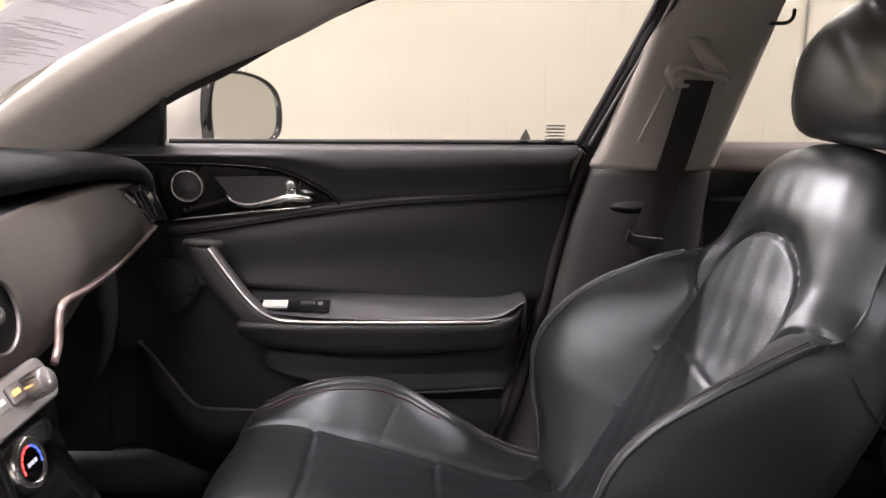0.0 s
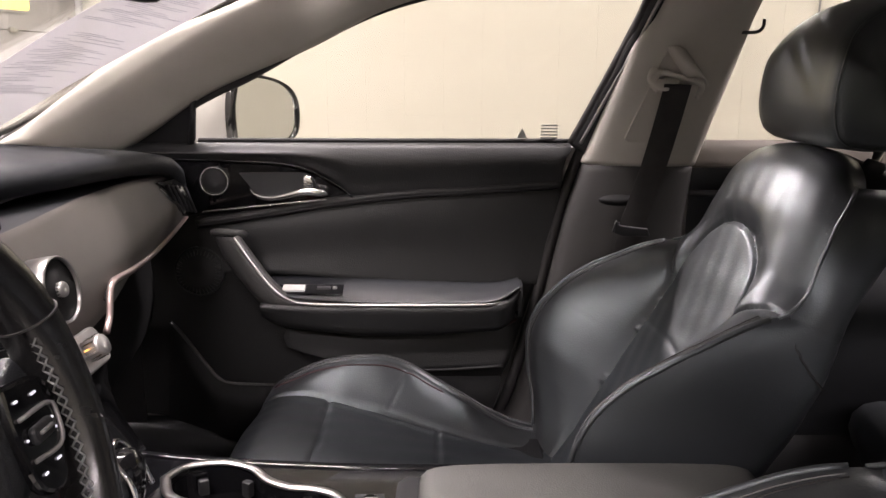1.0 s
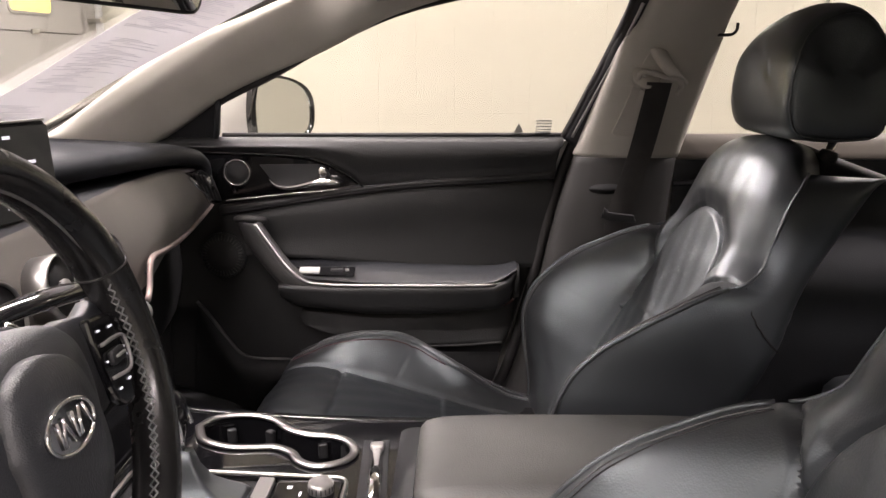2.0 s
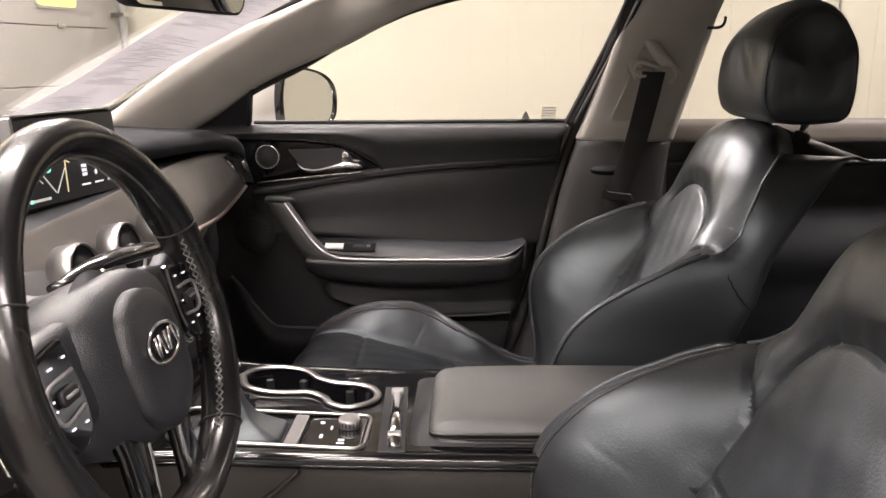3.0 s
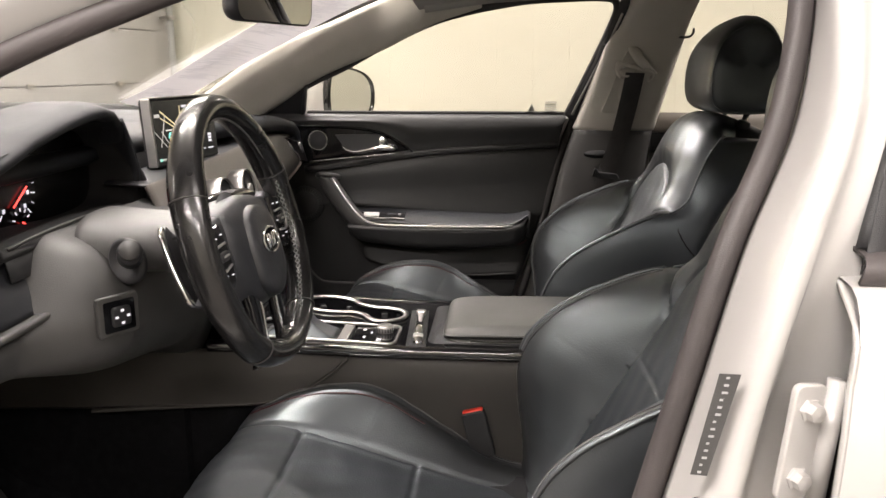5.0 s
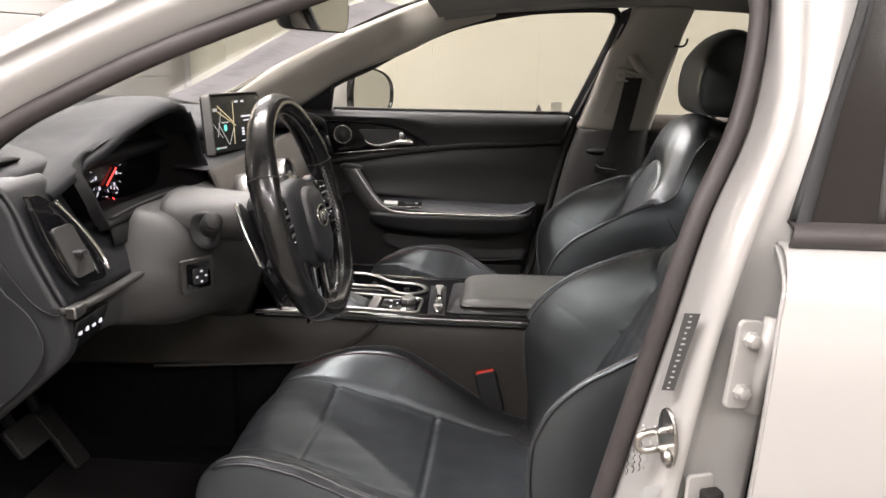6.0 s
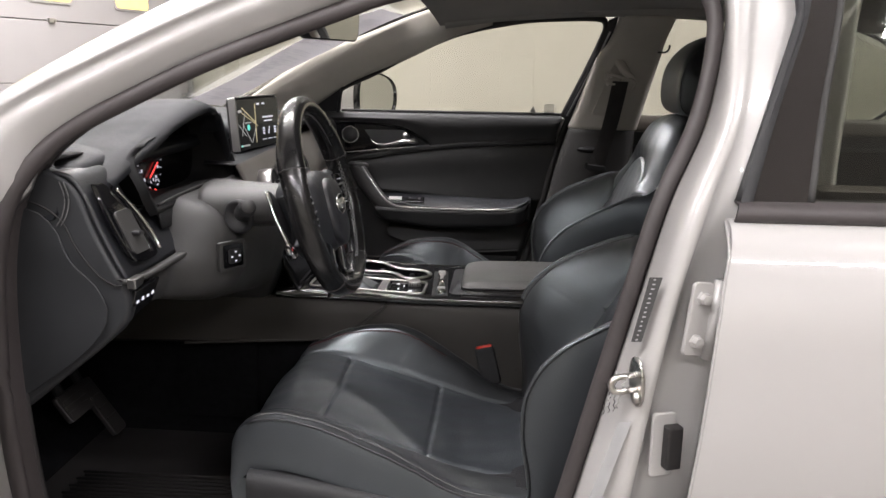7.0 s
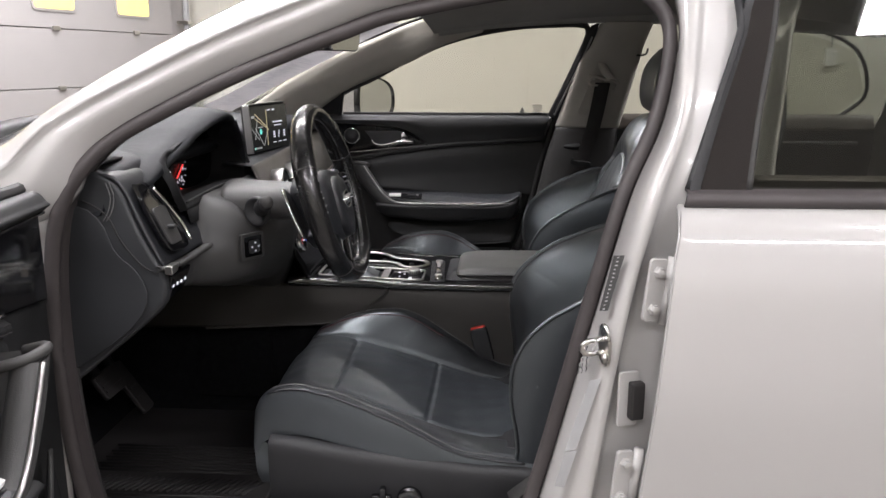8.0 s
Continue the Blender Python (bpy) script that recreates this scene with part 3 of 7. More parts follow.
w = part("windscreen", windscreen(), SHIELD, body, "clear windscreen glass", thick=0.004)
w.visible_shadow = False
part("windscreen_rubber", tube(cr([(-0.84, 0.738, 0.965), (-0.75, 0.712, 1.005), (-0.54, 0.657, 1.132), (-0.37, 0.622, 1.194), (-0.20, 0.592, 1.254), (-0.09, 0.56, 1.290)], 40), 0.006, 8), RUBBER, body, "black windscreen edge rubber")

# floor, tunnel, bulkhead and bonnet
part("floor_pan", grid([[(x, y, 0.235 + 0.20 * float(smoothstep(-0.75, -1.1, x)) + 0.10 * float(smoothstep(0.16, 0.10, abs(y)))) for y in np.linspace(-0.74, 0.74, 40)] for x in np.linspace(-1.15, 1.5, 40)]), CARPET, body, "black carpet", thick=0.02)
part("bulkhead", box((-1.22, -0.74, 0.2), (-1.12, 0.74, 0.9)), CARPET, body, smooth=False)
part("bonnet", grid([[(x, y, 0.955 - 0.10 * ((x + 1.05) / 1.2) ** 2 - 0.07 * abs(y / 0.8) ** 2.5) for y in np.linspace(-0.80, 0.80, 20)] for x in np.linspace(-2.4, -1.12, 20)]), PAINT, body, "white painted bonnet", thick=0.01)
part("cowl", grid([[(x, y, 0.90 + 0.03 * (x + 1.12) / -0.1 - 0.05 * abs(y / 0.8) ** 2.5) for y in np.linspace(-0.80, 0.80, 20)] for x in np.linspace(-1.14, -0.98, 6)]), HARD, body, "black cowl panel", thick=0.01)
part("fender", band([[(-2.4, -0.80, 0.80), (-1.12, -0.80, 0.885)], [(-2.4, -0.90, 0.72), (-1.1, -0.87, 0.84), (-0.78, -0.86, 0.93)], [(-2.4, -0.92, 0.4), (-1.1, -0.90, 0.4), (-0.78, -0.89, 0.4)]], 20, 8), PAINT, body, "white front wing", thick=0.01)
part("rear_shelf", box((1.35, -0.7, 0.6), (1.75, 0.7, 0.96)), CARPET, body, smooth=False)
rg = part("rear_window", band([[(1.68, -0.58, 1.30), (1.72, 0, 1.34), (1.68, 0.58, 1.30)], [(2.15, -0.66, 1.02), (2.25, 0, 1.05), (2.15, 0.66, 1.02)]], 16, 6), SHIELD, body, "sloping rear window glass", thick=0.004)
rg.visible_shadow = False
part("boot_lid", band([[(2.12, -0.68, 1.02), (2.2, 0, 1.05), (2.12, 0.68, 1.02)], [(2.5, -0.70, 0.98), (2.6, 0, 1.0), (2.5, 0.70, 0.98)]], 16, 4), PAINT, body, "white boot lid", thick=0.01)
part("tail", band([[(2.5, -0.70, 0.98), (2.6, 0, 1.0), (2.5, 0.70, 0.98)], [(2.52, -0.80, 0.72), (2.66, 0, 0.74), (2.52, 0.80, 0.72)], [(2.48, -0.80, 0.28), (2.62, 0, 0.28), (2.48, 0.80, 0.28)]], 16, 10), PAINT, body, "white painted tail", thick=0.01)
part("nose", band([[(-2.4, -0.80, 0.80), (-2.48, 0, 0.855), (-2.4, 0.80, 0.80)], [(-2.44, -0.88, 0.60), (-2.62, 0, 0.62), (-2.44, 0.88, 0.60)], [(-2.40, -0.86, 0.22), (-2.58, 0, 0.22), (-2.40, 0.86, 0.22)]], 20, 10), PAINT, body, "white painted nose", thick=0.01)
for wx in (-1.72, 1.80):
    for s in (-1, 1):
        hub = pose(wx, s * 0.765, 0.335, -90 * s)
        wheel = part("wheel", lathe([(0.235, 0.09), (0.225, 0.06), (0.20, 0.03), (0.10, 0.045), (0.05, 0.06), (0.0, 0.062)], hub, 40), SILVER, body, "silver alloy wheel")
        part("tyre", lathe([(0.225, -0.10), (0.30, -0.105), (0.328, -0.085), (0.335, -0.04), (0.335, 0.04), (0.328, 0.085), (0.30, 0.105), (0.235, 0.10), (0.225, 0.06)], hub, 40), RUBBER, wheel, "black rubber tyre")
part("quarter_panel", band([[(1.32, 0.62, 1.25), (1.75, 0.60, 1.25), (2.15, 0.66, 1.03)], [(1.32, 0.74, 0.95), (1.8, 0.73, 0.97), (2.5, 0.70, 0.98)], [(1.32, 0.86, 0.8), (1.8, 0.88, 0.8), (2.5, 0.80, 0.78)], [(1.32, 0.86, 0.40), (1.8, 0.89, 0.40), (2.5, 0.80, 0.40)]], 16, 10), PAINT, body, thick=0.01)
part("quarter_panel", band([[(1.32, -0.62, 1.25), (1.75, -0.60, 1.25), (2.15, -0.66, 1.03)], [(1.32, -0.74, 0.95), (1.8, -0.73, 0.97), (2.5, -0.70, 0.98)], [(1.32, -0.86, 0.8), (1.8, -0.88, 0.8), (2.5, -0.80, 0.78)], [(1.32, -0.86, 0.40), (1.8, -0.89, 0.40), (2.5, -0.80, 0.40)]], 16, 10), PAINT, body, thick=0.01)


# ---- front doors ----
BELT = [(-0.60, 0.952), (-0.3, 0.952), (0.0, 0.952), (0.245, 0.952)]
UPLOW = [(-0.60, 0.926), (-0.357, 0.920), (-0.278, 0.913), (-0.23, 0.898), (-0.187, 0.873), (-0.164, 0.853), (-0.065, 0.860), (0.081, 0.868), (0.232, 0.880)]
RIDGE = [(-0.47, 0.800), (-0.366, 0.815), (-0.214, 0.840), (-0.065, 0.858), (0.081, 0.867), (0.230, 0.878)]
CHROMELINE = [(-0.378, 0.788), (-0.350, 0.745), (-0.316, 0.698), (-0.284, 0.672), (-0.235, 0.662), (-0.064, 0.660), (0.06, 0.661), (0.110, 0.663), (0.128, 0.665)]
GRABOUT = [(-0.422, 0.788), (-0.412, 0.760), (-0.398, 0.730), (-0.342, 0.655), (-0.318, 0.640)]


def front_door(s, name, label, hinge, swing, mirror):
    """A front door seen from the cabin; s is +1 for the passenger's side and -1 for the driver's."""
    d = thing(name, label, "car door", (hinge[0], s * hinge[1], hinge[2]))

    def at(a, y, z):
        return (a, s * y, z)

    def sheet(curves, n=40, rows=0):
        return band([[at(x, y, z) for x, y, z in c] for c in curves], n, rows)

    def plate(outline, y, depth):
        return prism(outline, lambda a, b, k: at(a, y - k, b), depth)

    edge = [(-0.62, 0.948), (-0.62, 0.40), (-0.3, 0.36), (0.06, 0.36), (0.085, 0.385), (0.141, 0.519), (0.18, 0.649), (0.212, 0.773), (0.231, 0.881), (0.248, 0.948)]
    card = part("door_card", plate(edge, 0.80, 0.048), DOORHIDE, d, "black moulded door card", smooth=False, bevel=0.008)
    part("outer_skin", sheet([[(-0.70, 0.79, 0.94), (-0.2, 0.80, 0.945), (0.34, 0.80, 0.945)], [(-0.72, 0.875, 0.86), (-0.2, 0.885, 0.86), (0.34, 0.88, 0.86)], [(-0.72, 0.905, 0.65), (-0.2, 0.915, 0.65), (0.30, 0.905, 0.65)], [(-0.72, 0.89, 0.32), (-0.2, 0.90, 0.32), (0.25, 0.89, 0.32)]], 20, 12), PAINT, d, "white painted outer skin", thick=0.008)
    up = part("upper_trim", sheet([
        [(x, 0.775, z) for x, z in BELT],
        [(x, 0.742, z + 0.001) for x, z in BELT],
        [(x, 0.729, z - 0.012) for x, z in BELT],
        [(x, 0.724, 0.70 * 0.94 + 0.30 * z) for x, z in UPLOW],
        [(x, 0.732, 0.30 * 0.94 + 0.70 * z) for x, z in UPLOW],
        [(x, 0.738, z) for x, z in UPLOW],
        [(x, 0.756, z - 0.002) for x, z in UPLOW],
    ], 60, 26), TRIMHIDE, d, "black grained upper door trim", thick=0.004)
    # gloss bezel with tweeter and release lever
    bez = part("switch_bezel", plate([(-0.60, 0.922), (-0.50, 0.921), (-0.357, 0.916), (-0.282, 0.909), (-0.235, 0.893), (-0.192, 0.868), (-0.172, 0.852), (-0.218, 0.846), (-0.345, 0.832), (-0.46, 0.818), (-0.60, 0.80)], 0.752, 0.010), GLOSS, d, "gloss black bezel", smooth=False, bevel=0.003)
    part("bezel_line", tube([at(*p) for p in cr([(-0.60, 0.735, 0.925), (-0.357, 0.735, 0.919), (-0.280, 0.735, 0.912), (-0.232, 0.735, 0.896), (-0.189, 0.735, 0.871), (-0.166, 0.735, 0.851)], 40)], 0.0022, 6), GLOSS, bez)
    part("bezel_strip", tube([at(*p) for p in cr([(-0.455, 0.735, 0.822), (-0.345, 0.735, 0.834), (-0.216, 0.735, 0.847)], 24)], 0.0025, 6), CHROME, bez, "thin chrome strip")
    face = 90 * s
    sp = part("tweeter_grille", lathe([(0.0, 0.004), (0.022, 0.003), (0.024, 0.0), (0.024, -0.01)], Matrix.Translation(at(-0.429, 0.740, 0.881)) @ pose(0, 0, 0, face), 32), HARD, bez, "round dark speaker grille")
    part("ring", lathe([(0.0245, -0.008), (0.0245, 0.005), (0.0262, 0.0065), (0.028, 0.005), (0.0285, -0.008)], Matrix.Translation(at(-0.429, 0.740, 0.881)) @ pose(0, 0, 0, face), 32), CHROME, bez, "chrome ring")
    part("lever_bowl", plate(cr([(-0.382, 0.897), (-0.365, 0.875), (-0.345, 0.853), (-0.31, 0.848), (-0.262, 0.853), (-0.235, 0.858), (-0.240, 0.885), (-0.258, 0.897), (-0.32, 0.898), (-0.382, 0.897)], 36)[:-1], 0.7415, 0.002), SOFT, bez, "dark matt lever recess", smooth=False)
    lev = part("release_lever", tube([at(*p) for p in cr([(-0.362, 0.735, 0.868), (-0.345, 0.724, 0.856), (-0.318, 0.716, 0.852), (-0.285, 0.714, 0.858), (-0.255, 0.714, 0.865), (-0.225, 0.718, 0.863), (-0.214, 0.726, 0.860)], 30)], list(np.interp(np.linspace(0, 1, 30), [0, 0.2, 0.45, 0.75, 0.92, 1], [0.002, 0.006, 0.007, 0.010, 0.010, 0.005])), 12, flat=0.75), CHROME, bez, "satin chrome release lever")
    part("lock_tab", tube([at(*p) for p in cr([(-0.249, 0.722, 0.866), (-0.248, 0.720, 0.880), (-0.250, 0.724, 0.893)], 10)], [0.010, 0.010, 0.0095, 0.009, 0.009, 0.009, 0.009, 0.009, 0.0085, 0.007], 12), CHROME, bez, "satin chrome lock tab")
    # stitched ridge and leather insert
    part("stitched_ridge", tube([at(x, 0.748, z) for x, z in cr(RIDGE, 50)], 0.014, 10, flat=0.8), TRIMHIDE, d, "stitched black leather ridge")
    for o in (0.0055, -0.0055):
        part("seam", tube([at(x, 0.7352, z + o) for x, z in cr(RIDGE, 80)], 0.0011, 5), RUBBER, d, "dark stitched seam")
    low = [(-0.47, 0.70), (-0.3, 0.70), (0.0, 0.675), (0.19, 0.68)]
    part("leather_insert", sheet([
        [(x, 0.752, z - 0.01) for x, z in RIDGE],
        [(x, 0.746, 0.7 * z + 0.21) for x, z in RIDGE],
        [(x, 0.748, 0.35 * z + 0.45) for x, z in RIDGE],
        [(x, 0.742, z) for x, z in low],
    ], 50, 16), DOORHIDE, d, "black leather door insert", thick=0.004)
    # pull handle and armrest
    gi = cr(CHROMELINE[:5], 24)
    go = cr(GRABOUT, 24)
    part("pull_handle", grid([[at(*p) for p in cr([(go[i][0] - 0.002, 0.735, go[i][1] - 0.004), (go[i][0], 0.690, go[i][1]), ((go[i][0] * 2 + gi[i][0]) / 3, 0.664, (go[i][1] * 2 + gi[i][1]) / 3), (gi[i][0], 0.662, gi[i][1]), (gi[i][0] + 0.004, 0.685, gi[i][1] + 0.003), (gi[i][0] - 0.006, 0.70, gi[i][1] - 0.004)], 18)] for i in range(24)], False), GREYTRIM, d, "satin dark grey pull handle", thick=0.003)
    part("handle_cap", tube([at(*p) for p in cr([(-0.424, 0.70, 0.787), (-0.415, 0.672, 0.795), (-0.395, 0.665, 0.797), (-0.375, 0.680, 0.792), (-0.370, 0.71, 0.785)], 16)], 0.007, 8), GREYTRIM, d)
    part("chrome_strip", tube([at(x, 0.660 + 0.02 * max(0, x - 0.10) / 0.05, z) for x, z in cr(CHROMELINE, 90)], 0.0038, 8, flat=0.8), SATIN, d, "satin chrome strip along handle and armrest")
    secs = []
    for x in np.linspace(-0.335, 0.150, 46):
        zt = float(np.interp(x, [-0.335, -0.30, -0.235, 0.08, 0.128, 0.150], [0.664, 0.664, 0.661, 0.662, 0.670, 0.690]))
        zb = float(np.interp(x, [-0.335, -0.30, -0.155, 0.0, 0.11, 0.138, 0.150], [0.630, 0.612, 0.595, 0.597, 0.606, 0.618, 0.660]))
        f = 0.657 + 0.02 * float(smoothstep(0.115, 0.152, x))
        secs.append([at(*p) for p in cr([(x, 0.75, zt - 0.004), (x, f + 0.02, zt - 0.001), (x, f, zt - 0.006), (x, f - 0.001, zt - 0.012), (x, f + 0.004, (zt + zb) / 2), (x, f + 0.012, zb + 0.006), (x, f + 0.03, zb - 0.003), (x, 0.75, zb - 0.003)], 22)])
    arm = part("armrest", grid(secs, False), TRIMHIDE, d, "black padded armrest", thick=0.003)
    part("armrest_end", grid([[at(x, y, z) for y, z in ((0.75, 0.62), (0.70, 0.625), (0.682, 0.645), (0.684, 0.675), (0.70, 0.69), (0.75, 0.69))] for x in (0.149, 0.155, 0.158)]), TRIMHIDE, d, thick=0.003)
    part("armrest_top", sheet([[(-0.33, 0.750, 0.694), (-0.17, 0.750, 0.694), (-0.12, 0.750, 0.693), (-0.06, 0.75, 0.690), (0.10, 0.75, 0.686), (0.152, 0.75, 0.694)],
                               [(-0.31, 0.70, 0.684), (-0.17, 0.700, 0.683), (-0.10, 0.700, 0.681), (0.0, 0.70, 0.678), (0.10, 0.70, 0.679), (0.152, 0.70, 0.694)],
                               [(-0.29, 0.664, 0.676), (-0.17, 0.664, 0.666), (-0.10, 0.664, 0.664), (0.0, 0.664, 0.664), (0.10, 0.664, 0.668), (0.150, 0.674, 0.692)]], 40, 10), SOFT, d, "black soft armrest top", thick=0.003)
    def on_top(x0, x1, lo, hi, lift):
        return prism(rounded(x0, lo, x1, hi, 0.006), lambda a, b, k: at(a, 0.665 + 0.075 * b, float(np.interp(0.665 + 0.075 * b, [0.664, 0.70, 0.75], [0.6690, 0.6845, 0.695])) + k + lift), 0.004)
    sw = part("window_switch_panel", on_top(-0.304, -0.182, 0.10, 0.44, 0.002), GLOSS, d, "gloss black switch plate", smooth=False, bevel=0.002)
    part("window_switch", on_top(-0.296, -0.254, 0.16, 0.36, 0.006), PALEMARK, sw, "pale silver window switch", bevel=0.002)
    part("lock_switch", on_top(-0.232, -0.206, 0.24, 0.34, 0.005), HARD, sw, bevel=0.001)
    part("lock_switch", on_top(-0.202, -0.194, 0.26, 0.32, 0.005), SILVER, sw, bevel=0.001)
    # lower card
    part("piping", tube([at(x, 0.730, z) for x, z in cr([(-0.17, 0.588), (-0.13, 0.590), (0.0, 0.592), (0.12, 0.598), (0.15, 0.612)], 30)], 0.0024, 6), REDPIPE, d, "dark red piping under the armrest")
    part("lower_panel", sheet([[(-0.30, 0.748, 0.592), (-0.1, 0.742, 0.588), (0.15, 0.742, 0.60)], [(-0.30, 0.735, 0.55), (-0.1, 0.728, 0.55), (0.14, 0.73, 0.55)], [(-0.14, 0.722, 0.508), (-0.08, 0.718, 0.510), (0.125, 0.72, 0.518)]], 30, 10), DOORHIDE, d, "black lower door panel", thick=0.004)
    part("lower_edge", tube([at(x, 0.716, z) for x, z in cr([(-0.13, 0.512), (-0.07, 0.510), (0.03, 0.513), (0.125, 0.520)], 24)], 0.003, 6), GREYTRIM, d)
    part("map_pocket", sheet([[(-0.525, 0.735, 0.60), (-0.46, 0.72, 0.523), (-0.41, 0.70, 0.490), (-0.28, 0.69, 0.488), (-0.12, 0.70, 0.50), (0.12, 0.71, 0.50)],
                              [(-0.53, 0.735, 0.57), (-0.46, 0.69, 0.49), (-0.41, 0.672, 0.46), (-0.28, 0.665, 0.455), (-0.12, 0.67, 0.46), (0.11, 0.69, 0.46)],
                              [(-0.55, 0.74, 0.40), (-0.46, 0.72, 0.38), (-0.41, 0.70, 0.37), (-0.28, 0.69, 0.36), (-0.12, 0.69, 0.36), (0.07, 0.70, 0.365)]], 40, 12), SHADEBLACK, d, "hard black map pocket", thick=0.004)
    part("pocket_lip", tube([at(*p) for p in cr([(-0.53, 0.733, 0.602), (-0.505, 0.725, 0.578), (-0.46, 0.712, 0.523), (-0.43, 0.70, 0.496), (-0.40, 0.695, 0.489), (-0.28, 0.688, 0.489)], 40)], 0.0035, 8), GREYTRIM, d)
    wf = part("woofer_grille", lathe([(0.0, 0.006), (0.03, 0.005), (0.044, 0.002), (0.046, 0.0), (0.046, -0.01)], Matrix.Translation(at(-0.470, 0.742, 0.703)) @ pose(0, 0, 0, face), 40), HARD, d, "round black woofer grille")
    part("rim", lathe([(0.045, -0.006), (0.046, 0.004), (0.048, 0.005), (0.0495, 0.0), (0.0495, -0.006)], Matrix.Translation(at(-0.470, 0.742, 0.703)) @ pose(0, 0, 0, face), 40), HARD, wf)
    for k in range(36):
        w = 2 * math.pi * k / 36
        part("rib", tube([at(-0.470 + 0.034 * math.cos(w), 0.7365, 0.703 + 0.034 * math.sin(w)), at(-0.470 + 0.0445 * math.cos(w), 0.740, 0.703 + 0.0445 * math.sin(w))], 0.0011, 4), GREYTRIM, wf)
    if mirror:
        # window, frame and outer mirror
        line = [(-0.600, 0.950), (-0.470, 0.950), (0.250, 0.952), (0.290, 1.045), (0.325, 1.130), (0.352, 1.205), (0.350, 1.232), (0.328, 1.243), (0.243, 1.243), (0.104, 1.234), (-0.074, 1.198), (-0.223, 1.137), (-0.341, 1.078), (-0.428, 1.040), (-0.52, 0.99), (-0.600, 0.950)]
        def wy(z):
            return 0.745 - 0.5 * (z - 0.95)
        g = part("window_glass", prism([p for p in line[:-1]], lambda a, b, k: at(a, wy(b) + 0.018 + k, b), 0.004), WINDOW, d, "clear side window glass", smooth=False)
        g.visible_shadow = False
        part("window_frame", tube([at(x, wy(z) + 0.01, z) for x, z in cr(line[2:], 90)], 0.010, 8, flat=1.0), RUBBER, d, "black window frame rubber")
        part("frame_rear", sheet([[(0.252, 0.748, 0.952), (0.292, 0.70, 1.045), (0.327, 0.655, 1.130), (0.354, 0.618, 1.205), (0.362, 0.60, 1.24)],
                                  [(0.274, 0.742, 0.935), (0.308, 0.69, 1.045), (0.345, 0.645, 1.130), (0.374, 0.608, 1.205), (0.385, 0.59, 1.25)]], 30), HARD, d, "black door frame upright", thick=0.01)
        part("frame_edge", tube([at(*p) for p in cr([(0.262, 0.728, 0.955), (0.300, 0.682, 1.045), (0.336, 0.637, 1.130), (0.364, 0.600, 1.205)], 24)], 0.003, 6), SILVER, d, "light grey frame edge")
        part("belt_strip", tube([at(*p) for p in [(-0.46, 0.758, 0.957), (0.25, 0.758, 0.957)]], 0.005, 6), RUBBER, d, "black window scraper")
        part("sail_cover", prism([(-0.610, 0.946), (-0.475, 0.946), (-0.462, 0.96), (-0.445, 1.034), (-0.452, 1.036), (-0.53, 0.995), (-0.605, 0.955)], lambda a, b, k: at(a, wy(b) + 0.012 - k, b), 0.012), HARD, d, "black mirror corner cover", smooth=False, bevel=0.003)
        part("sail_edge", tube([at(x, wy(z) - 0.002, z) for x, z in [(-0.470, 0.950), (-0.447, 1.036)]], 0.006, 8), HARD, d)
        mk = part("glass_mark", prism([(0.145, 0.962), (0.165, 0.962), (0.155, 0.982)], lambda a, b, k: at(a, wy(b) + 0.016 - k, b), 0.0008), PALEMARK, g, "pale printed triangle mark", smooth=False)
        for k in range(5):
            part("glass_print", prism([(0.190, 0.9615 + 0.006 * k), (0.222, 0.9615 + 0.006 * k), (0.222, 0.9645 + 0.006 * k), (0.190, 0.9645 + 0.006 * k)], lambda a, b, k2: at(a, wy(b) + 0.016 - k2, b), 0.0008), PALEMARK, g, "pale printed bar", smooth=False)
        mp = Matrix.Translation(at(-0.383, 1.015, 1.004)) @ Matrix.Rotation(radians(-36 * s), 4, "Z")
        # local x is the way the mirror faces, y across, z up
        outl = cr([(-0.098, -0.060), (-0.100, 0.0), (-0.088, 0.050), (-0.060, 0.066), (0.0, 0.064), (0.055, 0.050), (0.088, 0.022), (0.095, -0.020), (0.085, -0.055), (0.05, -0.070), (-0.03, -0.072), (-0.080, -0.069), (-0.098, -0.060)], 60)[:-1] * np.array((0.92, 1.03))
        def ring(k, dx, oy=0.0, oz=0.0):
            return [mp @ Vector((max(dx, -0.02), s * (a * k + oy), b * k + oz)) + Vector((min(0.0, dx + 0.02), s * 0.12 * min(0.0, dx + 0.02), 0)) for a, b in outl]
        mir = part("mirror_frame", grid([ring(0.97, -0.012), ring(0.985, 0.004), ring(1.04, 0.006), ring(1.09, -0.004), ring(1.10, -0.020), ring(1.04, -0.03)], True, False), GLOSS, d, "gloss black mirror frame")
        part("mirror_glass", grid([ring(0.99, -0.006), ring(0.99, -0.002)], True, True), MIRROR, mir, "outer mirror glass", smooth=False)
        part("mirror_housing", grid([ring(1.085, -0.018), ring(1.09, -0.06, -0.006), ring(1.06, -0.11, -0.014), ring(0.95, -0.155, -0.02), ring(0.7, -0.185, -0.024), ring(0.25, -0.195, -0.024)], True, True), PAINT, mir, "white painted mirror housing")
        part("mirror_foot", tube([at(*p) for p in cr([(-0.50, 0.77, 0.915), (-0.48, 0.86, 0.912), (-0.45, 0.95, 0.922)], 10)], 0.022, 12, flat=1.2), HARD, mir)
    else:
        part("belt_rail", tube([at(*p) for p in [(-0.60, 0.765, 0.957), (0.25, 0.765, 0.957)]], 0.010, 8), RUBBER, d, "black window scraper")
